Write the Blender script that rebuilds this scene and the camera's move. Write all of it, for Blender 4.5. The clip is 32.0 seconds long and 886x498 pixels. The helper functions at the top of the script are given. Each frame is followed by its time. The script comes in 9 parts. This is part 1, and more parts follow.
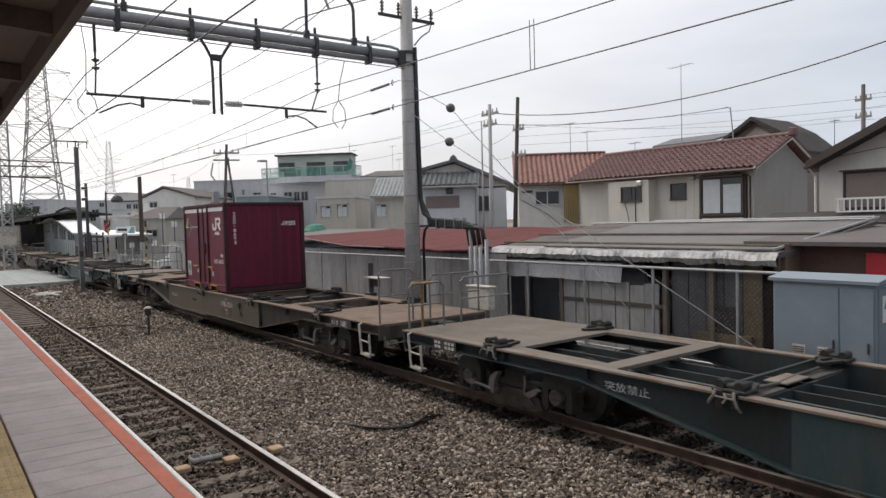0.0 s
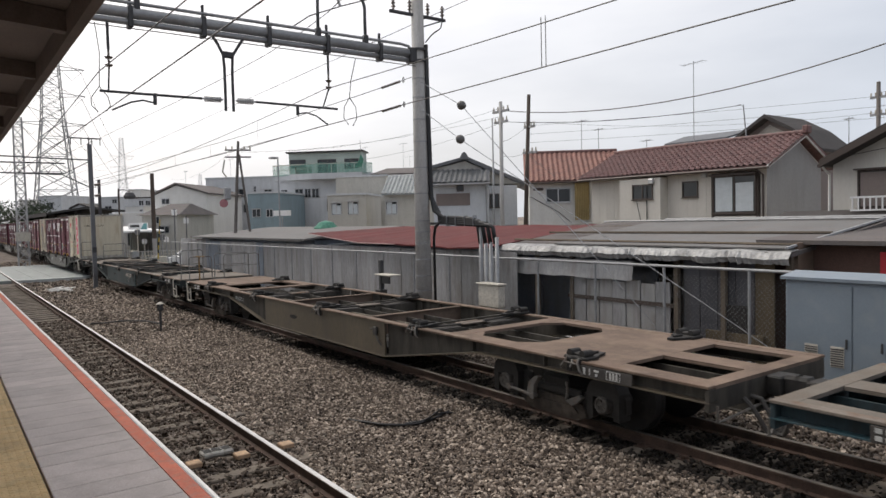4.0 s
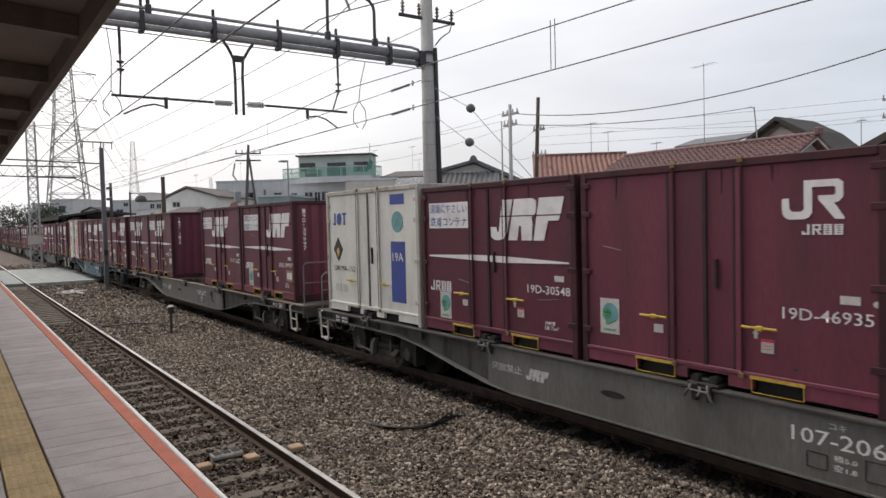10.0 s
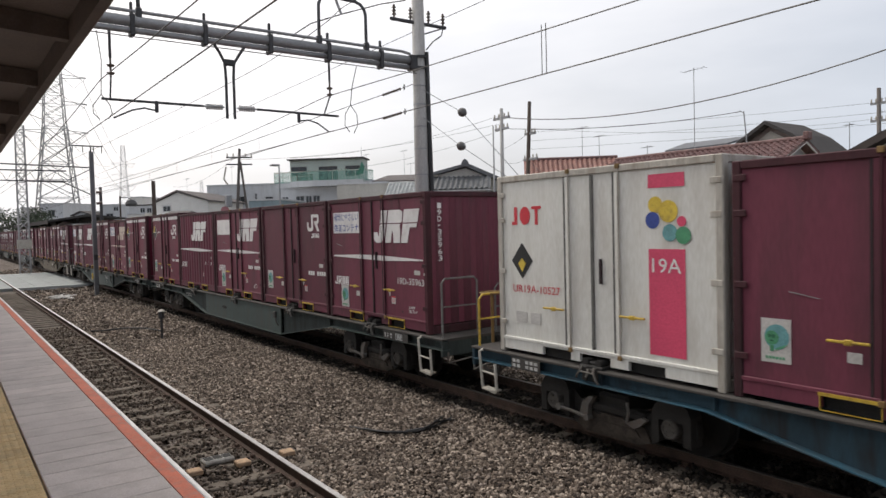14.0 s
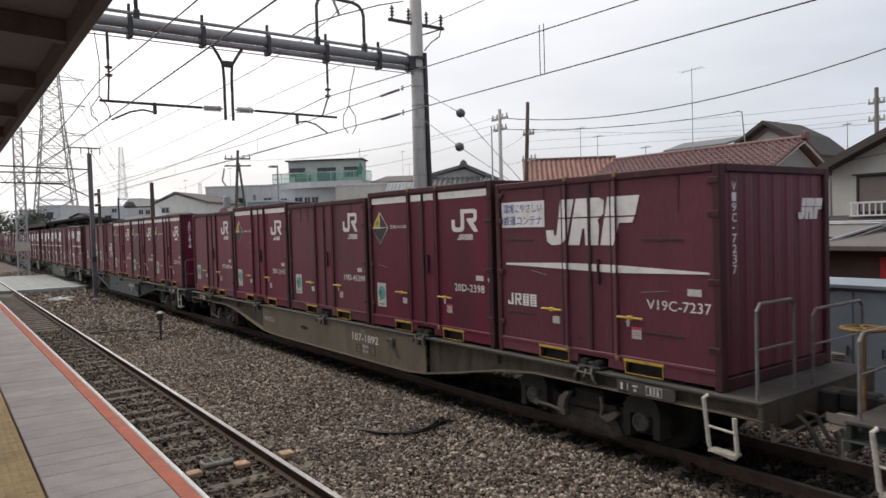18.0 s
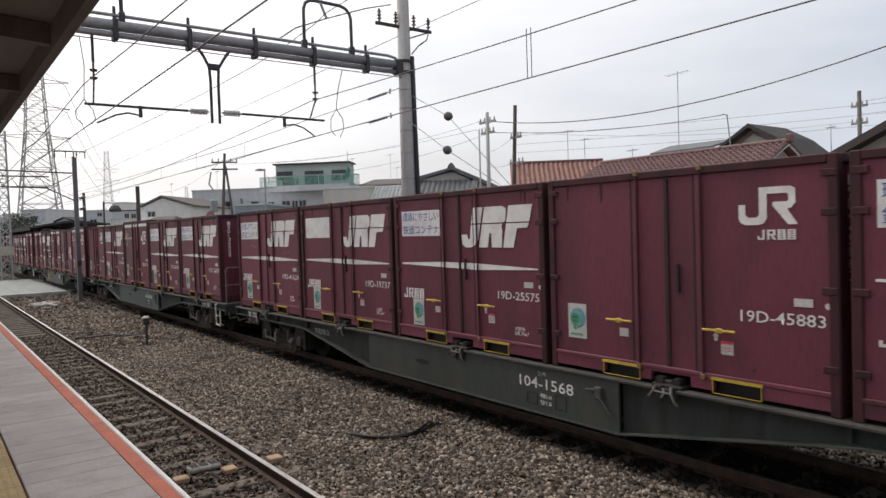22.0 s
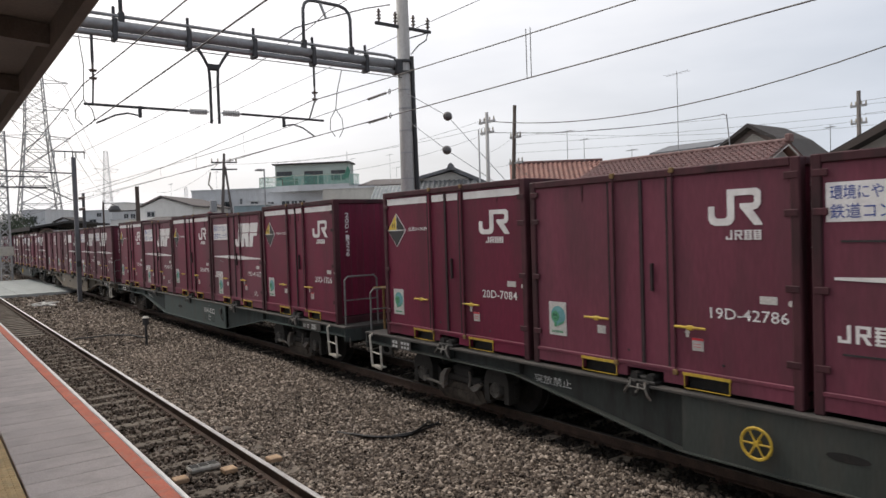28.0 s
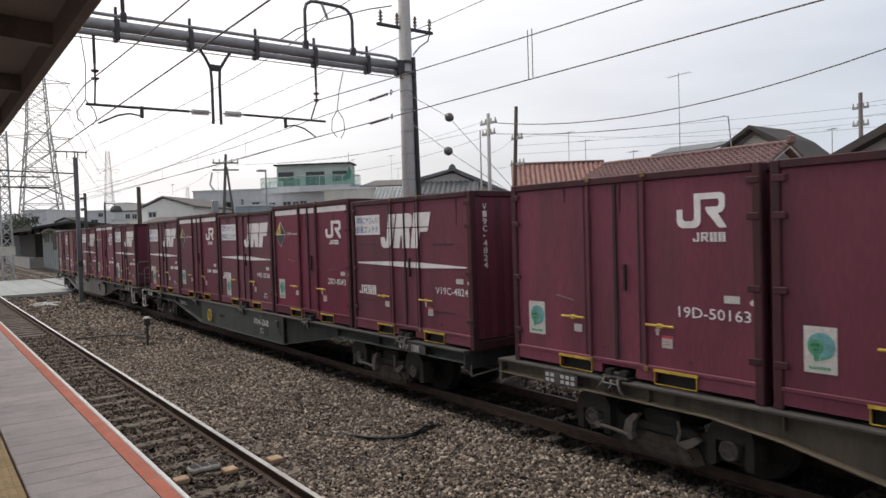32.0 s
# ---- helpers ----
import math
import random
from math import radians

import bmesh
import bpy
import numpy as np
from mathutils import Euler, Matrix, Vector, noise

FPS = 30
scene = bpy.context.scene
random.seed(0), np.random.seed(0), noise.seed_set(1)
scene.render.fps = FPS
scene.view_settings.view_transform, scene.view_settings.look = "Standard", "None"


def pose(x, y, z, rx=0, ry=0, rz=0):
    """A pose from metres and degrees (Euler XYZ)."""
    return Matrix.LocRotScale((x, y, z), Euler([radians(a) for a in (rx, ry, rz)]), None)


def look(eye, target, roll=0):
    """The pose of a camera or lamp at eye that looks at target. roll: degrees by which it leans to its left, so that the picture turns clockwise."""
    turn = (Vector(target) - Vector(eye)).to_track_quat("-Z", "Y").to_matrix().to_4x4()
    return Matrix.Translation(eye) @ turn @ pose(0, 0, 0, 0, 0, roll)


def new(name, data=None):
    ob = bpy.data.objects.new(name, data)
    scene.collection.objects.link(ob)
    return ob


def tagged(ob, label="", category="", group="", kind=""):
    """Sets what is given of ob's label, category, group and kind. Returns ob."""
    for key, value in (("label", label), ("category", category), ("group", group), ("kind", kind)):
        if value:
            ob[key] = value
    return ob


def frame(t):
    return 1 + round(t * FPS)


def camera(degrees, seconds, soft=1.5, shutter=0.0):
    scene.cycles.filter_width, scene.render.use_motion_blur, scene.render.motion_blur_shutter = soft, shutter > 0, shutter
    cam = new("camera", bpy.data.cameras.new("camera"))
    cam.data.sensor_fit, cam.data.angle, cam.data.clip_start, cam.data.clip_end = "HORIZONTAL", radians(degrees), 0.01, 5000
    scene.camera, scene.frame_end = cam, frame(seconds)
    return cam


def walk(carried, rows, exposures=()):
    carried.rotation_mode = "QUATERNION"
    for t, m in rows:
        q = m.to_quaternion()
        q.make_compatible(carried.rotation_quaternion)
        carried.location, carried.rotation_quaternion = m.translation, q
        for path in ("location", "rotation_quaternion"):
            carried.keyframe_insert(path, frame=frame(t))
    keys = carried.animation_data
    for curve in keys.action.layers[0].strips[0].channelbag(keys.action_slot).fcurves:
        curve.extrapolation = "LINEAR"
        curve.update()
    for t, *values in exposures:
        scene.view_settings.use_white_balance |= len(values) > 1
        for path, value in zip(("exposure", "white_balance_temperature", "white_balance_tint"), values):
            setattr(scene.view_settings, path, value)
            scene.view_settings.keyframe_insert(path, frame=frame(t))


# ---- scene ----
# A station platform beside two tracks; x runs along the rails, y away from the platform, z up, rail top at z = 0.
cam = camera(65.05, 32.0, soft=1.5, shutter=0.05)
EYE_Z = 2.908
PATH = [
    (0, 53.068, -2.341, -1.544), (0.5, 53.219, -2.331, -1.564), (1, 53.366, -2.377, -1.533), (1.5, 53.565, -2.486, -1.444),
    (2, 53.620, -2.432, -1.386), (2.5, 53.657, -2.389, -1.342), (3, 53.752, -2.403, -1.486), (3.5, 53.821, -2.477, -1.442),
    (5.5, 54.237, -2.527, -1.217), (6, 54.317, -2.470, -1.255), (6.5, 54.377, -2.474, -1.259), (7, 54.439, -2.456, -1.216),
    (7.5, 54.484, -2.678, -1.298), (8, 54.568, -2.542, -1.168), (8.5, 54.623, -2.577, -1.251), (9, 54.609, -2.486, -1.394),
    (9.5, 54.782, -2.387, -1.335), (10, 54.689, -2.271, -1.403), (10.5, 54.616, -2.114, -1.338), (11, 54.399, -1.978, -1.255),
    (11.5, 54.198, -1.908, -1.377), (12, 54.097, -1.900, -1.396), (12.5, 54.085, -1.946, -1.397), (13, 54.070, -1.867, -1.265),
    (13.5, 53.962, -1.965, -1.351), (14, 54.005, -1.971, -1.472), (14.5, 53.938, -1.898, -1.524), (16.5, 54.360, -1.832, -1.756),
    (17, 54.345, -1.857, -1.799), (17.5, 54.158, -1.935, -1.727), (18, 53.901, -1.910, -1.663), (18.5, 53.838, -1.953, -1.703),
    (19, 53.691, -1.883, -1.587), (19.5, 53.624, -1.735, -1.506), (20, 53.599, -1.693, -1.441), (20.5, 53.536, -1.559, -1.621),
    (21, 53.370, -1.546, -1.745), (21.5, 52.972, -1.744, -1.785), (22, 52.913, -1.687, -1.824), (22.5, 52.813, -1.684, -2.068),
    (23, 52.774, -1.577, -2.041), (23.5, 52.736, -1.560, -2.095), (24, 52.814, -1.486, -2.146), (24.5, 52.912, -1.530, -2.078),
    (25, 52.994, -1.505, -2.051), (25.5, 53.004, -1.511, -2.049), (27.5, 52.846, -1.671, -2.015), (28, 52.878, -1.685, -1.855),
    (28.5, 52.942, -1.765, -1.805), (29, 52.874, -1.832, -1.756), (29.5, 52.972, -1.799, -1.735), (30, 53.129, -1.731, -1.663),
    (30.5, 53.265, -1.703, -1.768), (31, 53.102, -1.639, -1.755), (31.5, 53.054, -1.658, -1.710), (32, 52.975, -1.598, -1.719),
]

walk(cam, [(t, pose(0, 0, EYE_Z, 90 + tilt, 0, yaw) @ pose(0, 0, 0, 0, 0, roll)) for t, yaw, tilt, roll in PATH])

# ---- light: a bright, thinly clouded sky ----
scene.view_settings.exposure = 0.0
world = bpy.data.worlds.new("world")
scene.world = world
world.use_nodes = True
wn, wl = world.node_tree.nodes, world.node_tree.links
for n in list(wn):
    wn.remove(n)
SUN_EL, SUN_AZ = radians(52), radians(-102)     # a veiled sun, high over the line behind the train's tail
sky = wn.new("ShaderNodeTexSky")
sky.sky_type, sky.sun_disc = 'NISHITA', False
sky.sun_elevation, sky.sun_rotation = SUN_EL, SUN_AZ
sky.air_density, sky.dust_density, sky.ozone_density = 1.0, 6.0, 1.0
cloud_tc = wn.new("ShaderNodeTexCoord")
cloud_map = wn.new("ShaderNodeMapping")
cloud_map.inputs["Scale"].default_value = (1.0, 1.0, 4.0)
cloud = wn.new("ShaderNodeTexNoise")
cloud.inputs["Scale"].default_value, cloud.inputs["Detail"].default_value = 2.2, 5.0
cloud_ramp = wn.new("ShaderNodeMapRange")
cloud_ramp.inputs["From Min"].default_value, cloud_ramp.inputs["From Max"].default_value = 0.35, 0.65
cloud_ramp.inputs["To Min"].default_value, cloud_ramp.inputs["To Max"].default_value = 0.66, 0.93
veil = wn.new("ShaderNodeMix")
veil.data_type = 'RGBA'
tint = wn.new("ShaderNodeMix")
tint.data_type, tint.blend_type = 'RGBA', 'MULTIPLY'
tint.inputs["Factor"].default_value = 1.0
tint.inputs["B"].default_value = (1.02, 1.0, 1.0, 1)
back = wn.new("ShaderNodeBackground")
back.inputs["Strength"].default_value = 0.137
wout = wn.new("ShaderNodeOutputWorld")
wl.new(cloud_tc.outputs["Generated"], cloud_map.inputs["Vector"])
wl.new(cloud_map.outputs["Vector"], cloud.inputs["Vector"])
wl.new(cloud.outputs["Fac"], cloud_ramp.inputs["Value"])
wl.new(cloud_ramp.outputs["Result"], veil.inputs["Factor"])
wl.new(sky.outputs["Color"], veil.inputs["A"])
glow = wn.new("ShaderNodeVectorMath")
glow.operation = 'DOT_PRODUCT'
glow.inputs[1].default_value = (math.sin(SUN_AZ) * math.cos(SUN_EL), math.cos(SUN_AZ) * math.cos(SUN_EL), math.sin(SUN_EL))
wl.new(cloud_tc.outputs["Generated"], glow.inputs[0])
glow_fac = wn.new("ShaderNodeMapRange")
glow_fac.inputs["From Min"].default_value, glow_fac.inputs["From Max"].default_value = -1.0, 1.0
wl.new(glow.outputs["Value"], glow_fac.inputs["Value"])
glow_ramp = wn.new("ShaderNodeValToRGB")
glow_ramp.color_ramp.elements[0].position, glow_ramp.color_ramp.elements[0].color = 0.0, (4.6, 5.0, 5.7, 1)
glow_ramp.color_ramp.elements[1].position, glow_ramp.color_ramp.elements[1].color = 0.90, (10.0, 9.9, 9.8, 1)
for q, c in ((0.46, (4.7, 5.1, 5.8)), (0.60, (5.3, 5.75, 6.4)), (0.72, (6.8, 7.0, 7.3))):
    glow_ramp.color_ramp.elements.new(q).color = (*c, 1)
wl.new(glow_fac.outputs["Result"], glow_ramp.inputs["Fac"])
wl.new(glow_ramp.outputs["Color"], veil.inputs["B"])
wl.new(veil.outputs["Result"], tint.inputs["A"])
wl.new(tint.outputs["Result"], back.inputs["Color"])
wl.new(back.outputs["Background"], wout.inputs["Surface"])
sun_data = bpy.data.lights.new("sun", 'SUN')
sun_data.energy, sun_data.angle, sun_data.color = 1.9, radians(16), (1.0, 0.95, 0.88)
sun = new("sun", sun_data)
sun_dir = Vector((math.sin(SUN_AZ) * math.cos(SUN_EL), math.cos(SUN_AZ) * math.cos(SUN_EL), math.sin(SUN_EL)))
sun.matrix_world = look(sun_dir * 60, (0, 0, 0))


# ---- mesh builder ----
class Mesh:
    """Collects vertices and faces; one Mesh becomes one mesh object."""

    def __init__(self):
        self.v, self.f = [], []

    def add(self, verts, faces):
        n = len(self.v)
        self.v.extend(verts)
        self.f.extend([tuple(i + n for i in f) for f in faces])
        return self

    def box(self, x0, y0, z0, x1, y1, z1, c=0.0):
        x0, x1, y0, y1, z0, z1 = min(x0, x1), max(x0, x1), min(y0, y1), max(y0, y1), min(z0, z1), max(z0, z1)
        if c <= 0:
            return self.add([(x0, y0, z0), (x1, y0, z0), (x1, y1, z0), (x0, y1, z0), (x0, y0, z1), (x1, y0, z1), (x1, y1, z1), (x0, y1, z1)],
                            [(0, 3, 2, 1), (4, 5, 6, 7), (0, 1, 5, 4), (1, 2, 6, 5), (2, 3, 7, 6), (3, 0, 4, 7)])
        c = min(c, (x1 - x0) * .45, (y1 - y0) * .45, (z1 - z0) * .45)
        vs, fs, ids = [], [], {}
        for i in (0, 1):
            for j in (0, 1):
                for k in (0, 1):
                    X, Y, Z = (x0, x1)[i], (y0, y1)[j], (z0, z1)[k]
                    sx, sy, sz = (c, -c)[i], (c, -c)[j], (c, -c)[k]
                    for a, pt in (("x", (X, Y + sy, Z + sz)), ("y", (X + sx, Y, Z + sz)), ("z", (X + sx, Y + sy, Z))):
                        ids[(i, j, k, a)] = len(vs)
                        vs.append(pt)
        I = ids
        for i in (0, 1):
            q = [I[(i, 0, 0, "x")], I[(i, 1, 0, "x")], I[(i, 1, 1, "x")], I[(i, 0, 1, "x")]]
            fs.append(tuple(q if i else q[::-1]))
            q = [I[(0, i, 0, "y")], I[(0, i, 1, "y")], I[(1, i, 1, "y")], I[(1, i, 0, "y")]]
            fs.append(tuple(q if i else q[::-1]))
            q = [I[(0, 0, i, "z")], I[(1, 0, i, "z")], I[(1, 1, i, "z")], I[(0, 1, i, "z")]]
            fs.append(tuple(q if i else q[::-1]))
        for i in (0, 1):
            for j in (0, 1):
                s = (i + j) % 2 == 0
                q = [I[(i, j, 0, "x")], I[(i, j, 1, "x")], I[(i, j, 1, "y")], I[(i, j, 0, "y")]]
                fs.append(tuple(q[::-1] if s else q))
                q = [I[(i, 0, j, "x")], I[(i, 1, j, "x")], I[(i, 1, j, "z")], I[(i, 0, j, "z")]]
                fs.append(tuple(q if s else q[::-1]))
                q = [I[(0, i, j, "y")], I[(1, i, j, "y")], I[(1, i, j, "z")], I[(0, i, j, "z")]]
                fs.append(tuple(q[::-1] if s else q))
                for k in (0, 1):
                    q = [I[(i, j, k, "x")], I[(i, j, k, "y")], I[(i, j, k, "z")]]
                    fs.append(tuple(q if (i + j + k) % 2 else q[::-1]))
        return self.add(vs, fs)

    def prism(self, poly, axis, a, b):
        """A flat outline, pushed from a to b along an axis: outline in (y, z), (x, z) or (x, y)."""
        put = {"x": lambda u, v, w: (w, u, v), "y": lambda u, v, w: (u, w, v), "z": lambda u, v, w: (u, v, w)}[axis]
        n = len(poly)
        area = sum(poly[i][0] * poly[(i + 1) % n][1] - poly[(i + 1) % n][0] * poly[i][1] for i in range(n))
        if (area < 0) != (axis == "y"):
            poly = poly[::-1]
        if a > b:
            a, b = b, a
        vs = [put(u, v, a) for u, v in poly] + [put(u, v, b) for u, v in poly]
        fs = [tuple(range(n))[::-1], tuple(range(n, 2 * n))] + [(i, (i + 1) % n, n + (i + 1) % n, n + i) for i in range(n)]
        return self.add(vs, fs)

    def cyl(self, p0, p1, r0, r1=None, n=10, caps=True):
        r1 = r0 if r1 is None else r1
        p0, p1 = Vector(p0), Vector(p1)
        d = (p1 - p0).normalized()
        u = d.orthogonal().normalized()
        w = d.cross(u)
        ring = [(math.cos(2 * math.pi * i / n), math.sin(2 * math.pi * i / n)) for i in range(n)]
        vs = [tuple(p0 + (u * c + w * s) * r0) for c, s in ring] + [tuple(p1 + (u * c + w * s) * r1) for c, s in ring]
        fs = [(i, (i + 1) % n, n + (i + 1) % n, n + i) for i in range(n)]
        if caps:
            fs += [tuple(range(n))[::-1], tuple(range(n, 2 * n))]
        return self.add(vs, fs)

    def tube(self, pts, r, n=6):
        pts = [Vector(q) for q in pts]
        vs, fs = [], []
        u = None
        for i, q in enumerate(pts):
            d = (pts[min(i + 1, len(pts) - 1)] - pts[max(i - 1, 0)]).normalized()
            u = (u - d * u.dot(d)) if u is not None else d.orthogonal()
            u = u.normalized() if u.length > 1e-6 else d.orthogonal().normalized()
            w = d.cross(u)
            for k in range(n):
                a = 2 * math.pi * k / n
                vs.append(tuple(q + (u * math.cos(a) + w * math.sin(a)) * r))
        for i in range(len(pts) - 1):
            for k in range(n):
                fs.append((i * n + k, i * n + (k + 1) % n, (i + 1) * n + (k + 1) % n, (i + 1) * n + k))
        fs += [tuple(range(n))[::-1], tuple(range(len(vs) - n, len(vs)))]
        return self.add(vs, fs)

    def ring(self, centre, axis, R, r, n=20, m=6):
        c, a = Vector(centre), Vector(axis).normalized()
        u = a.orthogonal().normalized()
        w = a.cross(u)
        vs, fs = [], []
        for i in range(n):
            d = u * math.cos(2 * math.pi * i / n) + w * math.sin(2 * math.pi * i / n)
            for k in range(m):
                b = 2 * math.pi * k / m
                vs.append(tuple(c + d * (R + r * math.cos(b)) + a * r * math.sin(b)))
        for i in range(n):
            for k in range(m):
                fs.append((i * m + k, ((i + 1) % n) * m + k, ((i + 1) % n) * m + (k + 1) % m, i * m + (k + 1) % m))
        return self.add(vs, fs)

    def lathe(self, centre, prof, n=16):
        """Outline in (radius, height), turned about the upright through centre."""
        cx, cy, cz = centre
        vs = [(cx + r * math.cos(2 * math.pi * k / n), cy + r * math.sin(2 * math.pi * k / n), cz + h) for r, h in prof for k in range(n)]
        fs = [(i * n + k, i * n + (k + 1) % n, (i + 1) * n + (k + 1) % n, (i + 1) * n + k) for i in range(len(prof) - 1) for k in range(n)]
        return self.add(vs, fs)

    def moved(self, m):
        self.v = [tuple(m @ Vector(q)) for q in self.v]
        return self

    def data(self, name, material=None, smooth=False):
        me = bpy.data.meshes.new(name)
        me.from_pydata(self.v, [], self.f)
        if material:
            me.materials.append(material)
        if smooth:
            me.polygons.foreach_set("use_smooth", [True] * len(me.polygons))
        me.update()
        return me


PLAN = [1.0, 0.0, 1.0]        # scale along the line, skew with distance from it, scale across it


def plan(mesh):
    return mesh if PLAN[0] == 1.0 else mesh.moved(Matrix.Diagonal((PLAN[0], PLAN[2], 1, 1)))


JOINED = {"name_block", "data_block", "volume_block", "eco_mark", "blossom", "label_plate", "end_rib", "hinge", "fork_pocket", "slanted_mark", "top_band", "corner_gusset"}


def part(name, mesh, material, parent, label="", smooth=False):
    """One mesh object under a thing or a part."""
    me = plan(mesh).data(name, material, smooth) if isinstance(mesh, Mesh) else mesh
    ob = new(name, me)
    ob.parent = parent
    return tagged(ob, label, kind="stuff" if name in JOINED else "")


def thing(name, label, category, group="", kind="", at=(0, 0, 0)):
    """An empty at a thing's base, which parents its parts."""
    ob = new(name)
    ob.location = (PLAN[0] * at[0] + PLAN[1] * at[1], PLAN[2] * at[1], at[2])
    ob.empty_display_size = 0.2
    return tagged(ob, label, category, group, kind)


def solid(name, mesh, material, label, category="", group="", kind="", smooth=False):
    """A thing in one mesh."""
    return tagged(new(name, plan(mesh).data(name, material, smooth)), label, category, group, kind)


# ---- materials ----
def mat(name, col, rough=0.7, metal=0.0, var=0.25, scale=1.5, fine=40.0, bump=0.2, dirt=None, dirt_amount=0.35, streak=False, spec=0.4, per_object=0.0, grain=0.35):
    """A painted, stone or metal surface: colour, broad stains, fine grain and relief."""
    m = bpy.data.materials.new(name)
    m.use_nodes = True
    nt = m.node_tree
    N, L = nt.nodes, nt.links
    b = N["Principled BSDF"]
    b.inputs["Metallic"].default_value = metal
    b.inputs["Specular IOR Level"].default_value = spec
    tc = N.new("ShaderNodeTexCoord")
    mp = N.new("ShaderNodeMapping")
    mp.inputs["Scale"].default_value = (1, 1, 0.22) if streak else (1, 1, 1)
    L.new(tc.outputs["Object"], mp.inputs["Vector"])
    n1 = N.new("ShaderNodeTexNoise")
    n1.inputs["Scale"].default_value, n1.inputs["Detail"].default_value = scale, 6
    n2 = N.new("ShaderNodeTexNoise")
    n2.inputs["Scale"].default_value, n2.inputs["Detail"].default_value = fine, 4
    oi = N.new("ShaderNodeObjectInfo")
    shift = N.new("ShaderNodeVectorMath")
    shift.operation = 'ADD'
    far = N.new("ShaderNodeMath")
    far.operation = 'MULTIPLY'
    far.inputs[1].default_value = 37.0
    L.new(oi.outputs["Random"], far.inputs[0])
    L.new(mp.outputs["Vector"], shift.inputs[0])
    L.new(far.outputs[0], shift.inputs[1])
    L.new(shift.outputs[0], n1.inputs["Vector"])
    L.new(shift.outputs[0], n2.inputs["Vector"])
    ramp = N.new("ShaderNodeValToRGB")
    c = col
    lo = tuple(max(0, x * (1 - var)) for x in c)
    hi = tuple(min(1, x * (1 + var)) for x in c)
    ramp.color_ramp.elements[0].position, ramp.color_ramp.elements[1].position = 0.3, 0.7
    ramp.color_ramp.elements[0].color, ramp.color_ramp.elements[1].color = (*lo, 1), (*hi, 1)
    L.new(n1.outputs["Fac"], ramp.inputs["Fac"])
    out = ramp.outputs["Color"]
    g = N.new("ShaderNodeMix")
    g.data_type, g.blend_type = 'RGBA', 'OVERLAY'
    g.inputs["Factor"].default_value = grain
    L.new(out, g.inputs["A"])
    L.new(n2.outputs["Fac"], g.inputs["B"])
    out = g.outputs["Result"]
    if dirt:
        n3 = N.new("ShaderNodeTexNoise")
        n3.inputs["Scale"].default_value, n3.inputs["Detail"].default_value = scale * 2.7, 8
        L.new(shift.outputs[0], n3.inputs["Vector"])
        dr = N.new("ShaderNodeMapRange")
        dr.inputs["From Min"].default_value, dr.inputs["From Max"].default_value = 0.48, 0.72
        dr.inputs["To Max"].default_value = dirt_amount
        L.new(n3.outputs["Fac"], dr.inputs["Value"])
        dm = N.new("ShaderNodeMix")
        dm.data_type = 'RGBA'
        L.new(dr.outputs["Result"], dm.inputs["Factor"])
        L.new(out, dm.inputs["A"])
        dm.inputs["B"].default_value = (*dirt, 1)
        out = dm.outputs["Result"]
    if per_object:
        hs = N.new("ShaderNodeHueSaturation")
        pr = N.new("ShaderNodeMapRange")
        pr.inputs["To Min"].default_value, pr.inputs["To Max"].default_value = 1 - per_object, 1 + per_object
        L.new(oi.outputs["Random"], pr.inputs["Value"])
        L.new(pr.outputs["Result"], hs.inputs["Value"])
        L.new(out, hs.inputs["Color"])
        out = hs.outputs["Color"]
    L.new(out, b.inputs["Base Color"])
    rr = N.new("ShaderNodeMapRange")
    rr.inputs["To Min"].default_value, rr.inputs["To Max"].default_value = max(0.05, rough - 0.12), min(1, rough + 0.12)
    L.new(n1.outputs["Fac"], rr.inputs["Value"])
    L.new(rr.outputs["Result"], b.inputs["Roughness"])
    if bump:
        bp = N.new("ShaderNodeBump")
        bp.inputs["Strength"].default_value, bp.inputs["Distance"].default_value = bump, 0.01
        L.new(n2.outputs["Fac"], bp.inputs["Height"])
        L.new(bp.outputs["Normal"], b.inputs["Normal"])
    return m


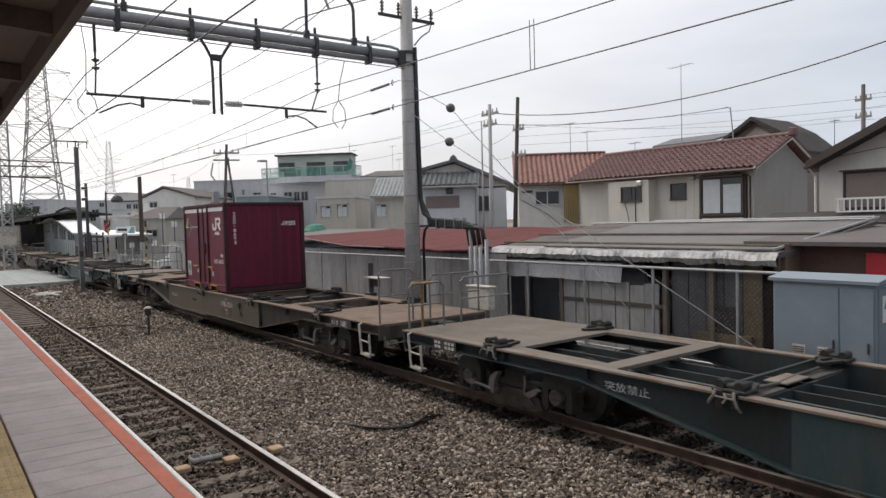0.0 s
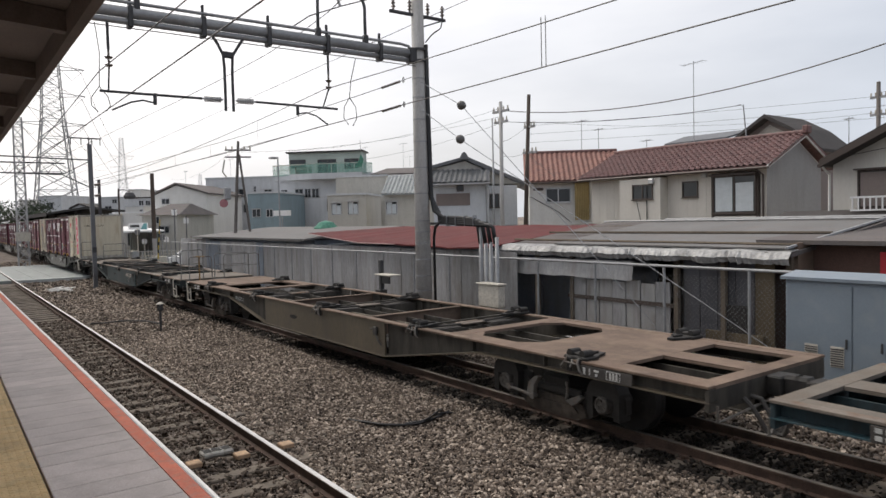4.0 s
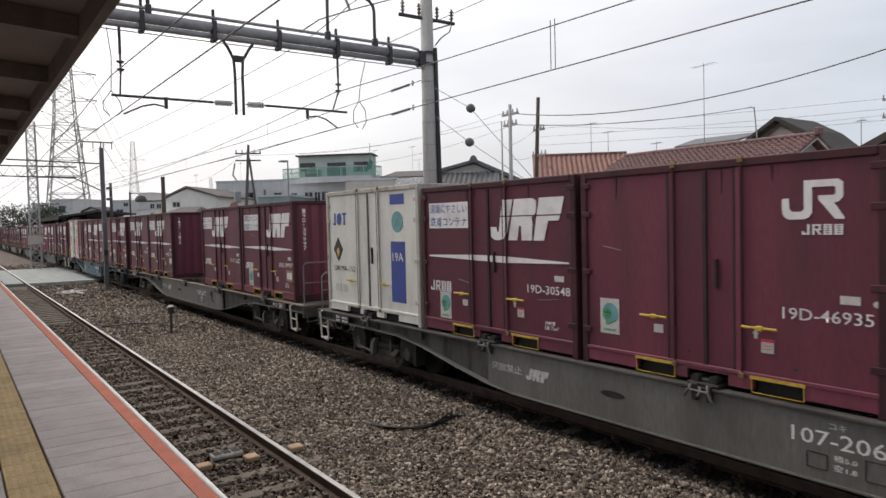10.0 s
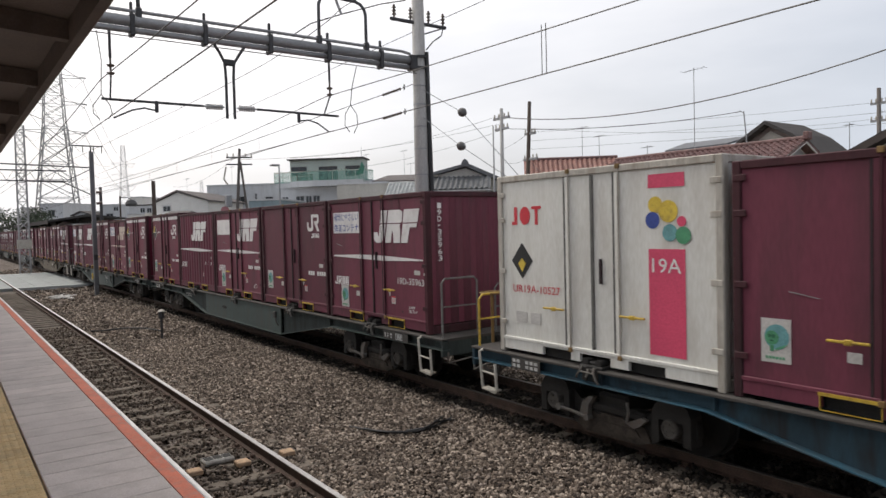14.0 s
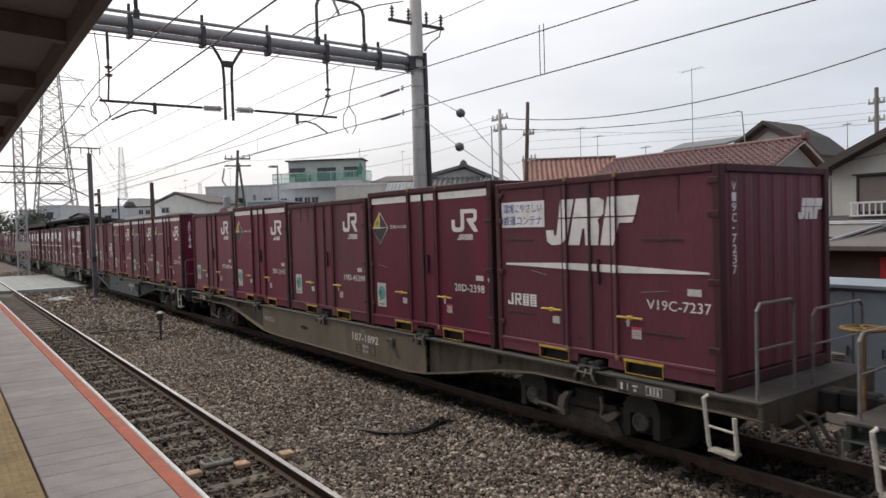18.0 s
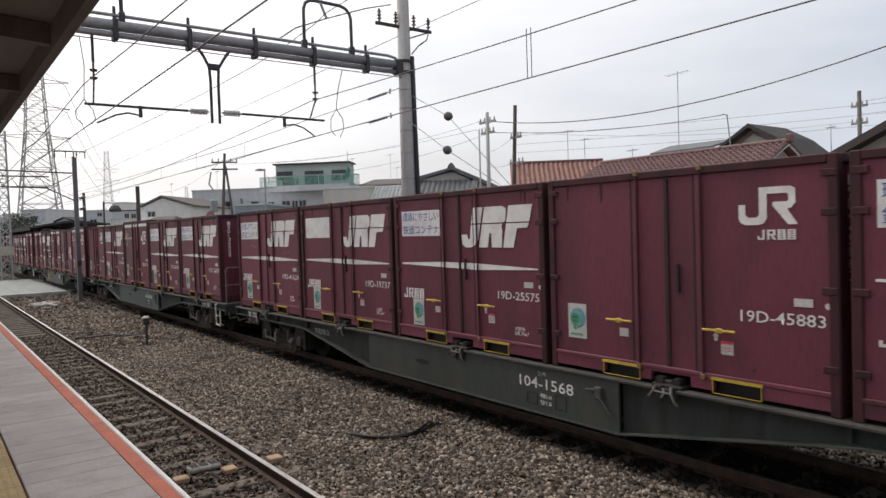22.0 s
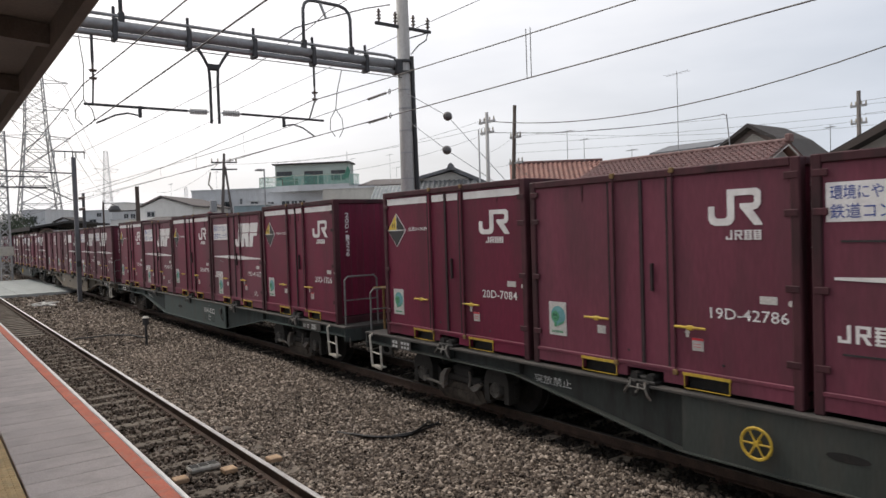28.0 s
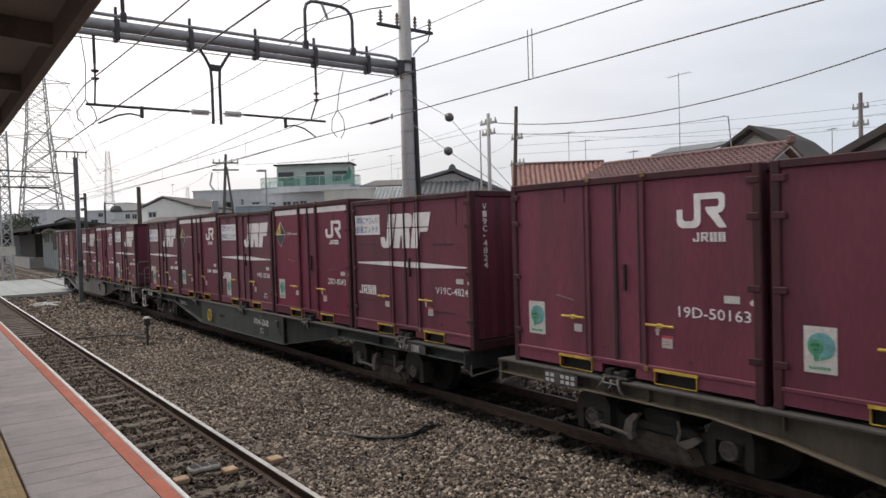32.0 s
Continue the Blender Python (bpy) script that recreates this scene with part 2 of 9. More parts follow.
RUST = (0.12, 0.055, 0.03)
GRIME = (0.05, 0.045, 0.04)
M = {
    "maroon": mat("maroon_paint", (0.140, 0.034, 0.054), 0.55, spec=0.3, var=0.2, scale=0.8, fine=30, grain=0.25, bump=0.05, dirt=(0.062, 0.030, 0.034), dirt_amount=0.6, streak=True, per_object=0.2),
    "red_maroon": mat("red_maroon_paint", (0.130, 0.0115, 0.034), 0.5, spec=0.28, var=0.2, scale=0.8, fine=30, grain=0.25, bump=0.05, dirt=(0.055, 0.016, 0.022), dirt_amount=0.55, streak=True, per_object=0.18),
    "maroon_edge": mat("grimy_shaded_maroon_edge", (0.060, 0.020, 0.025), 0.65, spec=0.25, var=0.25, scale=1.5, fine=30, bump=0.05, dirt=(0.022, 0.014, 0.014), dirt_amount=0.8, streak=True),
    "gasket": mat("dirty_door_gasket", (0.034, 0.020, 0.022), 0.8, var=0.3, scale=5, bump=0.05),
    "pale_edge": mat("dirty_pale_edge", (0.42, 0.39, 0.34), 0.6, var=0.12, scale=2, bump=0.05, dirt=(0.20, 0.16, 0.11), dirt_amount=0.7, streak=True),
    "grey_seal": mat("grey_rubber_seal", (0.12, 0.115, 0.105), 0.8, var=0.3, scale=5, bump=0.05),
    "kraft": mat("brown_board", (0.30, 0.20, 0.11), 0.85, var=0.15, scale=6, bump=0.05),
    "cream": mat("cream_paint", (0.58, 0.52, 0.395), 0.5, var=0.08, scale=1.2, bump=0.05, grain=0.2, dirt=(0.30, 0.19, 0.10), dirt_amount=0.45, streak=True),
    "white_box": mat("white_container_paint", (0.66, 0.65, 0.60), 0.45, var=0.07, scale=1.2, bump=0.05, dirt=(0.35, 0.3, 0.24), dirt_amount=0.35, streak=True),
    "mark_white": mat("white_marking_paint", (0.72, 0.70, 0.68), 0.6, var=0.08, scale=2, bump=0, dirt=(0.4, 0.34, 0.33), dirt_amount=0.35),
    "mark_cream": mat("faded_marking_paint", (0.60, 0.50, 0.42), 0.6, var=0.1, scale=2, bump=0, dirt=(0.35, 0.25, 0.22), dirt_amount=0.4),
    "mark_blue": mat("blue_marking_paint", (0.04, 0.07, 0.28), 0.5, var=0.1, bump=0),
    "mark_red": mat("red_marking_paint", (0.55, 0.035, 0.05), 0.5, var=0.1, bump=0),
    "mark_pink": mat("pink_marking_paint", (0.62, 0.07, 0.14), 0.5, var=0.1, bump=0),
    "mark_black": mat("black_marking_paint", (0.025, 0.025, 0.025), 0.5, var=0.1, bump=0),
    "mark_green": mat("green_sticker", (0.075, 0.27, 0.14), 0.5, var=0.2, scale=8, bump=0),
    "mark_leaf": mat("dark_green_print", (0.03, 0.13, 0.07), 0.5, var=0.2, scale=8, bump=0),
    "plate_grey": mat("grey_painted_plate", (0.22, 0.22, 0.215), 0.6, var=0.3, scale=14, bump=0),
    "warn_dim": mat("worn_white_lettering", (0.45, 0.45, 0.43), 0.7, var=0.25, scale=8, bump=0),
    "tan_mark": mat("tan_mark_paint", (0.42, 0.27, 0.13), 0.6, var=0.1, scale=6, bump=0),
    "orange_mark": mat("orange_mark_paint", (0.48, 0.13, 0.05), 0.6, var=0.1, scale=6, bump=0),
    "mark_teal": mat("pale_blue_sticker", (0.13, 0.30, 0.31), 0.5, var=0.2, scale=8, bump=0),
    "sticker": mat("pale_sticker", (0.50, 0.48, 0.45), 0.5, var=0.08, scale=5, bump=0),
    "mark_yellow": mat("yellow_marking_paint", (0.62, 0.45, 0.06), 0.55, var=0.15, scale=4, bump=0, dirt=(0.2, 0.13, 0.05), dirt_amount=0.5),
    "yellow": mat("yellow_metal_paint", (0.50, 0.34, 0.04), 0.55, var=0.15, scale=5, dirt=RUST, dirt_amount=0.5),
    "steel_dark": mat("dirty_dark_steel", (0.018, 0.017, 0.016), 0.75, 0.1, var=0.3, scale=3, dirt=(0.045, 0.036, 0.03), dirt_amount=0.5),
    "bogie": mat("dusty_bogie_steel", (0.024, 0.022, 0.020), 0.8, 0.1, var=0.35, scale=3, dirt=(0.03, 0.028, 0.026), dirt_amount=0.6),
    "light_metal": mat("bare_bracket_metal", (0.13, 0.122, 0.11), 0.65, 0.2, var=0.25, scale=4, dirt=RUST, dirt_amount=0.4),
    "rust_edge": mat("rusty_deck_steel", (0.125, 0.085, 0.062), 0.9, 0.0, var=0.3, scale=2, dirt=(0.25, 0.2, 0.15), dirt_amount=0.5),
    "deck_dust": mat("dusty_deck_plate", (0.145, 0.127, 0.108), 0.92, spec=0.2, var=0.2, scale=1.2, dirt=(0.13, 0.10, 0.075), dirt_amount=0.6),
    # grimy deck steel, darkened further for the shade beside the loads
    "deck_shade_grime": mat("oily_shaded_deck", (0.055, 0.050, 0.046), 0.85, var=0.3, scale=2, dirt=(0.10, 0.085, 0.07), dirt_amount=0.4),
    "deck_rust": mat("rust_brown_deck_plate", (0.145, 0.105, 0.082), 0.92, spec=0.2, var=0.25, scale=1.2, dirt=(0.24, 0.18, 0.13), dirt_amount=0.5),
    "rail_top": mat("polished_rail_steel", (0.55, 0.54, 0.52), 0.36, 0.9, var=0.1, scale=3, bump=0),
    "rail_web": mat("rusty_rail_steel", (0.085, 0.055, 0.042), 0.85, 0.1, var=0.3, scale=5),
    "concrete": mat("weathered_concrete", (0.36, 0.345, 0.32), 0.9, var=0.12, scale=1.1, fine=60, dirt=(0.22, 0.205, 0.185), dirt_amount=0.4),
    "pole_concrete": mat("grey_concrete_pole", (0.40, 0.39, 0.375), 0.9, spec=0.2, var=0.16, scale=2, fine=60, dirt=(0.27, 0.26, 0.245), dirt_amount=0.6, streak=True),
    "sleeper": mat("old_wooden_sleeper", (0.15, 0.125, 0.10), 0.95, var=0.3, scale=4, fine=60, bump=0.4),
    "galv": mat("galvanised_steel", (0.30, 0.305, 0.31), 0.55, 0.4, var=0.15, scale=4, fine=50, bump=0.05, dirt=(0.22, 0.21, 0.2), dirt_amount=0.3),
    "dark_iron": mat("dark_painted_iron", (0.06, 0.06, 0.062), 0.6, 0.3, var=0.2, scale=4),
    "wire": mat("weathered_copper_wire", (0.10, 0.095, 0.09), 0.6, 0.5, var=0.2, scale=3, bump=0),
    "rubber": mat("black_cable_sheath", (0.018, 0.018, 0.019), 0.45, var=0.2, scale=4, bump=0.05),
    "insulator": mat("brown_porcelain", (0.11, 0.085, 0.07), 0.3, var=0.2, scale=8, bump=0),
    "cabinet": mat("blue_grey_cabinet_paint", (0.18, 0.215, 0.25), 0.5, var=0.06, scale=1.5, bump=0.02, grain=0.08, dirt=(0.26, 0.28, 0.28), dirt_amount=0.3),
    "canopy": mat("brown_painted_canopy_steel", (0.12, 0.092, 0.075), 0.6, var=0.2, scale=1.5, dirt=(0.05, 0.04, 0.03), dirt_amount=0.5),
    "canopy_roof": mat("canopy_roofing_sheet", (0.14, 0.112, 0.094), 0.7, var=0.2, scale=1.0),
}


# ---- lettering, made once while the scene is small ----
raw_letters = {}


def raw_text(body):
    if body not in raw_letters:
        cu = bpy.data.curves.new("lettering", 'FONT')
        cu.body, cu.size, cu.resolution_u, cu.fill_mode = body, 1.0, 2, 'FRONT'
        cu.offset = 0.012 if len(body) < 2 else 0.004
        ob = bpy.data.objects.new("lettering", cu)
        scene.collection.objects.link(ob)
        me = bpy.data.meshes.new_from_object(ob.evaluated_get(bpy.context.evaluated_depsgraph_get()))
        raw_letters[body] = me
        scene.collection.objects.unlink(ob)
        bpy.data.objects.remove(ob)
        bpy.data.curves.remove(cu)
    return raw_letters[body]


# ---- the train's run along the far track: place of wagon 0's load, by the second ----
def run(t):
    s = t - 20.0
    return -0.041815798 +11.484293 * s -0.01419714 * s ** 2 -0.00017892433 * s ** 3 -1.3335939e-06 * s ** 4


RUN_TIMES = [i * 0.5 for i in range(65)]
TRACK_NEAR, TRACK_FAR = 2.85, 8.0425
PITCH, LOAD_LEN, WAGON_STEP = 3.811, 18.959, 20.39

# ---- ground, ballast, tracks ----
def ballast_material(name, cols, scale):
    m = bpy.data.materials.new(name)
    m.use_nodes = True
    N, L = m.node_tree.nodes, m.node_tree.links
    b = N["Principled BSDF"]
    b.inputs["Roughness"].default_value = 0.95
    b.inputs["Specular IOR Level"].default_value = 0.25
    tc = N.new("ShaderNodeTexCoord")
    vo = N.new("ShaderNodeTexVoronoi")
    vo.inputs["Scale"].default_value = scale
    n1 = N.new("ShaderNodeTexNoise")
    n1.inputs["Scale"].default_value, n1.inputs["Detail"].default_value = 0.5, 5
    L.new(tc.outputs["Object"], vo.inputs["Vector"])
    L.new(tc.outputs["Object"], n1.inputs["Vector"])
    sep = N.new("ShaderNodeSeparateColor")
    L.new(vo.outputs["Color"], sep.inputs["Color"])
    ramp = N.new("ShaderNodeValToRGB")
    for i, c in enumerate(cols):
        e = ramp.color_ramp.elements[i] if i < 2 else ramp.color_ramp.elements.new(0.5)
        e.position, e.color = i / (len(cols) - 1), (*c, 1)
    L.new(sep.outputs["Red"], ramp.inputs["Fac"])
    mx = N.new("ShaderNodeMix")
    mx.data_type, mx.blend_type = 'RGBA', 'OVERLAY'
    mx.inputs["Factor"].default_value = 0.5
    L.new(ramp.outputs["Color"], mx.inputs["A"])
    L.new(n1.outputs["Fac"], mx.inputs["B"])
    L.new(mx.outputs["Result"], b.inputs["Base Color"])
    bp = N.new("ShaderNodeBump")
    bp.inputs["Strength"].default_value, bp.inputs["Distance"].default_value = 0.9, 0.04
    bp.invert = True
    L.new(vo.outputs["Distance"], bp.inputs["Height"])
    L.new(bp.outputs["Normal"], b.inputs["Normal"])
    return m


def stone_material(name, cols):
    m = bpy.data.materials.new(name)
    m.use_nodes = True
    N, L = m.node_tree.nodes, m.node_tree.links
    b = N["Principled BSDF"]
    b.inputs["Roughness"].default_value = 0.92
    b.inputs["Specular IOR Level"].default_value = 0.25
    geo = N.new("ShaderNodeNewGeometry")
    ramp = N.new("ShaderNodeValToRGB")
    for i, (q, c) in enumerate(cols):
        e = ramp.color_ramp.elements[i] if i < 2 else ramp.color_ramp.elements.new(q)
        e.position, e.color = q, (*c, 1)
    L.new(geo.outputs["Random Per Island"], ramp.inputs["Fac"])
    tc = N.new("ShaderNodeTexCoord")
    n1 = N.new("ShaderNodeTexNoise")
    n1.inputs["Scale"].default_value, n1.inputs["Detail"].default_value = 0.45, 5
    L.new(tc.outputs["Object"], n1.inputs["Vector"])
    mx = N.new("ShaderNodeMix")
    mx.data_type, mx.blend_type = 'RGBA', 'OVERLAY'
    mx.inputs["Factor"].default_value = 0.55
    L.new(ramp.outputs["Color"], mx.inputs["A"])
    L.new(n1.outputs["Fac"], mx.inputs["B"])
    L.new(mx.outputs["Result"], b.inputs["Base Color"])
    return m


M["ballast"] = ballast_material("ballast_bed", [(0.040, 0.032, 0.027), (0.24, 0.20, 0.17), (0.095, 0.076, 0.064)], 26)
M["stone"] = stone_material("ballast_stone", [(0.0, (0.034, 0.027, 0.023)), (0.35, (0.108, 0.083, 0.065)), (0.7, (0.19, 0.152, 0.122)), (1.0, (0.44, 0.37, 0.305))])
# oil stain plus the shade under the train, both held in the stone colour
M["stone_oily_shade"] = stone_material("oily_shaded_stone", [(0.0, (0.010, 0.009, 0.008)), (0.35, (0.020, 0.017, 0.015)), (0.7, (0.034, 0.028, 0.023)), (1.0, (0.065, 0.052, 0.042))])
M["stone_brown"] = stone_material("rust_stained_stone", [(0.0, (0.035, 0.027, 0.021)), (0.35, (0.080, 0.060, 0.046)), (0.7, (0.13, 0.10, 0.08)), (1.0, (0.24, 0.20, 0.165))])
# bed colour: oil stain with the train's shade painted in
M["bed_oily_shade"] = ballast_material("oily_shaded_bed", [(0.010, 0.009, 0.008), (0.045, 0.036, 0.030), (0.022, 0.018, 0.015)], 26)
M["soil"] = mat("dusty_soil", (0.21, 0.18, 0.145), 0.95, var=0.2, scale=0.6, fine=20, bump=0.4)


def ground_height(x, y):
    if y < 1.0:
        return -0.35
    bed = -0.19
    if 3.75 < y < 6.6:
        bed = -0.21 + 0.03 * noise.noise((x * 0.35, y * 0.6, 3.0)) + 0.015 * noise.noise((x * 1.7, y * 1.7, 9.0))
    if y > 9.6:
        bed = -0.19 - min(1.0, (y - 9.6) / 1.6) * 0.16
    return bed


g = Mesh()
xs = [-2500, -900, -400, -200, -140, -110, -90, -75] + [-65 + 1.0 * i for i in range(78)] + [20, 60, 150, 500, 2500]
ys = [-1500, -300, -60, -20, 0, 1.0, 1.6, 2.2, 3.0, 3.7] + [3.9 + 0.3 * i for i in range(10)] + [7.2, 8.2, 9.2, 9.7, 10.3, 11.2, 12.5, 16, 24, 40, 80, 200, 600, 2500]
vv = [(x, y, ground_height(x, y)) for x in xs for y in ys]
ny = len(ys)
g.add(vv, [(i * ny + j, (i + 1) * ny + j, (i + 1) * ny + j + 1, i * ny + j + 1) for i in range(len(xs) - 1) for j in range(ny - 1)])
ground = solid("ground", g, M["ballast"], "grey-brown ballast and bare ground along the railway line", "ground", kind="structure")
soil = Mesh().box(-400, 12.7, -0.5, 120, 400, -0.33)
solid("yard_ground", soil, M["soil"], "dusty bare ground behind the railway fence", "ground", kind="structure")


# black strip under the train: oily bed and painted shade together
solid("track_bed", Mesh().add([(x, y, -.186) for x in (-80, 30) for y in (7.14, 8.98)], [(0, 2, 3, 1)]), M["bed_oily_shade"], "freight track ballast bed, black from oil and painted-in train shade", "ground", kind="structure")


# loose ballast stones, nearest stretch of the line
def stones(name, n, xr, yr, size, seed, skip=(), look_="stone", label="loose grey-brown crushed stone ballast between the tracks"):
    rng = np.random.RandomState(seed)
    u = rng.rand(n)
    x = xr[1] - u * (xr[1] - xr[0])
    y = yr[0] + rng.rand(n) * (yr[1] - yr[0])
    keep = np.ones(n, bool)
    for a, b in skip:
        keep &= ~((y > a) & (y < b))
    x, y = x[keep], y[keep]
    n = len(x)
    base = np.array([(-1, -1, -.7), (1, -1, -.7), (1, 1, -.7), (-1, 1, -.7), (-.75, -.75, .7), (.75, -.75, .7), (.75, .75, .7), (-.75, .75, .7)])
    faces = np.array([(4, 5, 6, 7), (0, 1, 5, 4), (1, 2, 6, 5), (2, 3, 7, 6), (3, 0, 4, 7)])
    s = size * (0.55 + 0.9 * rng.rand(n) ** 1.5)
    v = base[None] * (1 + 0.55 * (rng.rand(n, 8, 3) - 0.5)) * (s[:, None, None] * (0.6 + 0.8 * rng.rand(n, 1, 3)))
    ang = rng.rand(n, 3) * 6.283
    for ax in range(3):
        c, q = np.cos(ang[:, ax]), np.sin(ang[:, ax])
        i, j = [(1, 2), (0, 2), (0, 1)][ax]
        if ax < 2:
            c, q = np.cos(ang[:, ax] * 0.25), np.sin(ang[:, ax] * 0.25)
        a, b = v[:, :, i].copy(), v[:, :, j].copy()
        v[:, :, i], v[:, :, j] = a * c[:, None] - b * q[:, None], a * q[:, None] + b * c[:, None]
    z = np.array([ground_height(a, b) for a, b in zip(x, y)]) + s * 0.35 + 0.030 * rng.rand(n)
    v += np.stack([x, y, z], 1)[:, None, :]
    f = (faces[None] + (np.arange(n) * 8)[:, None, None]).reshape(-1, 4)
    me = bpy.data.meshes.new(name)
    me.vertices.add(n * 8)
    me.vertices.foreach_set("co", v.reshape(-1))
    me.loops.add(f.size)
    me.loops.foreach_set("vertex_index", f.reshape(-1))
    me.polygons.add(len(f))
    me.polygons.foreach_set("loop_start", np.arange(len(f)) * 4)
    me.update(calc_edges=True)
    me.materials.append(M[look_])
    return tagged(new(name, me), label, "ballast", kind="stuff")


stones("ballast_stones", 118000, (-21, -2.2), (3.55, 7.0), 0.0172, 5)
stones("ballast_stones", 22000, (-34, -21), (3.55, 7.0), 0.024, 15)
stones("ballast_stones", 14000, (-30, -1.5), (9.0, 10.4), 0.021, 16)
stones("ballast_stones", 16000, (-26, -2.5), (1.6, 3.55), 0.019, 6, look_="stone_brown", label="rust-brown stained ballast in the platform track")
# these stones reach past the rail to carry the shade at the train's foot
stones("ballast_stones", 26000, (-30, -2.5), (6.86, 9.1), 0.0205, 8, look_="stone_oily_shade", label="freight track ballast, black from oil and painted-in train shade")
stones("ballast_stones", 9000, (-1.6, 7), (1.6, 10.4), 0.024, 9)
stones("ballast_stones", 14000, (-75, -30), (3.6, 10.2), 0.036, 7)


M["rail_dull"] = mat("dull_brown_rail_head", (0.12, 0.105, 0.09), 0.55, 0.4, var=0.25, scale=2, bump=0, dirt=(0.08, 0.06, 0.05), dirt_amount=0.4)


def rail(name, y, label, x0=-420, x1=60, top="rail_top"):
    t = thing(name, label, "rail", "running rails", "structure", (0, y, 0))
    foot = Mesh().prism([(-.061, -.153), (.061, -.153), (.061, -.141), (.012, -.125), (.010, -.045), (.033, -.034), (.033, -.012), (-.033, -.012), (-.033, -.034), (-.010, -.045), (-.012, -.125), (-.061, -.141)], "x", x0, x1)
    part("rail_web", foot, M["rail_web"], t)
    head = Mesh().prism([(-.0325, -.012), (.0325, -.012), (.0325, -.005), (.026, 0), (-.026, 0), (-.0325, -.005)], "x", x0, x1)
    part("rail_head", head, M[top], t, "polished bright running surface")
    return t


for yc, lab in ((TRACK_NEAR, "worn steel rail beside the platform with a polished top"), (TRACK_FAR, "steel rail of the freight line with a polished top")):
    for s in (-1, 1):
        rail("rail", yc + s * 0.566, lab, top="rail_top" if yc < 5 else "rail_dull")

# sleepers with rail clips
sl = Mesh().box(-.11, -1.05, -.30, .11, 1.05, -.155, .015).data("sleeper", M["sleeper"])
plate = Mesh().box(-.09, -.17, -.156, .09, .17, -.146, .004)
for q in (-.115, .115):
    plate.box(-.03, q - .03, -.15, .03, q + .03, -.10, .008)
plate_me = plate.data("tie_plate", M["rail_web"])
first = None
for yc, x_near, far in ((TRACK_NEAR, 5.72, -44), (TRACK_FAR, 5.72, -44)):
    x = x_near
    while x > far:
        s = tagged(new("sleeper", sl), "weathered wooden sleeper bedded in ballast", "sleeper", "sleepers under the rails", "structure")
        s.location = (x + random.uniform(-.03, .03), yc + random.uniform(-.03, .03), random.uniform(-.012, .004))
        s.rotation_euler = (0, 0, radians(random.uniform(-1.2, 1.2)))
        for k in (-1, 1):
            p = part("tie_plate", plate_me, None, s)
            p.location = (0, k * 0.566 + yc - s.location.y, 0)
        x -= 0.64
far_sl = Mesh()
for yc in (TRACK_NEAR, TRACK_FAR):
    for i in range(260):
        x = -44 - .64 * i
        if -68 < x < -41:
            continue
        far_sl.box(x - .11, yc - 1.05, -.3, x + .11, yc + 1.05, -.16)
solid("far_sleepers", far_sl, M["sleeper"], "distant wooden sleepers under the rails", "sleeper", kind="stuff")

# train stop magnet and its pads between the near rails
M["beige"] = mat("bleached_timber", (0.44, 0.30, 0.19), 0.9, var=0.2, scale=6, dirt=(0.2, 0.15, 0.1), dirt_amount=0.4)
M["pale"] = mat("dirty_white_plastic", (0.48, 0.45, 0.39), 0.7, var=0.12, scale=5, dirt=(0.2, 0.17, 0.14), dirt_amount=0.5)
M["plate_pale"] = mat("dirty_pale_plastic", (0.36, 0.35, 0.32), 0.7, var=0.2, scale=8, dirt=(0.14, 0.12, 0.10), dirt_amount=0.6)
ats = thing("signal_transponder", "pale plastic track transponder bolted between the rails on timber pads", "transponder", at=(-9.12, 2.86, -.14))
part("casing", Mesh().box(-.11, -.20, 0, .11, .20, .07, .02), M["plate_pale"], ats, smooth=False)
for yy in (-.12, .0, .12):
    part("recess", Mesh().box(-.075, yy - .055, .064, .075, yy + .055, .074, .003), M["steel_dark"], ats)
for xx, yy in ((.22, -.36), (.28, .24), (.27, .86)):
    part("timber_pad", Mesh().box(xx - .085, yy - .09, -.02, xx + .085, yy + .09, .045, .012), M["beige"], ats, "bleached timber pad")

def bend(pts, n=36):
    """A smooth way through a few points."""
    out, m = [], len(pts) - 1
    for i in range(n + 1):
        u = i / n * m
        k = min(int(u), m - 1)
        f = u - k
        q = [Vector(pts[max(0, min(m, k + d))]) for d in (-1, 0, 1, 2)]
        out.append(tuple(0.5 * (2 * q[1] + (q[2] - q[0]) * f + (2 * q[0] - 5 * q[1] + 4 * q[2] - q[3]) * f * f + (3 * q[1] - q[0] - 3 * q[2] + q[3]) * f ** 3)))
    return out


# signal post with a white cap between the tracks
post = thing("marker_post", "short dark steel post with a white cap, standing in ballast", "marker post", at=(-21.23, 5.19, -.22))
part("shaft", Mesh().cyl((0, 0, 0), (0, 0, .78), .035, n=8), M["dark_iron"], post)
part("lamp_head", Mesh().lathe((0, 0, .62), [(.0, 0), (.07, 0), (.085, .05), (.085, .2), (.0, .2)], 10), M["dark_iron"], post)
part("cap", Mesh().lathe((0, 0, .82), [(.0, .06), (.06, .05), (.11, .0), (.0, -.005)], 10), M["pale"], post, "dirty white cap")
wire_pts = bend([(-21.23, 5.19, .02), (-21.9, 4.90, .06), (-22.7, 4.50, .03), (-23.5, 4.10, -.08), (-24.25, 3.72, -.15)])
solid("trackside_cable", Mesh().tube(wire_pts, .024), M["rubber"], "thin black cable looping from the post over the ballast", "cable")

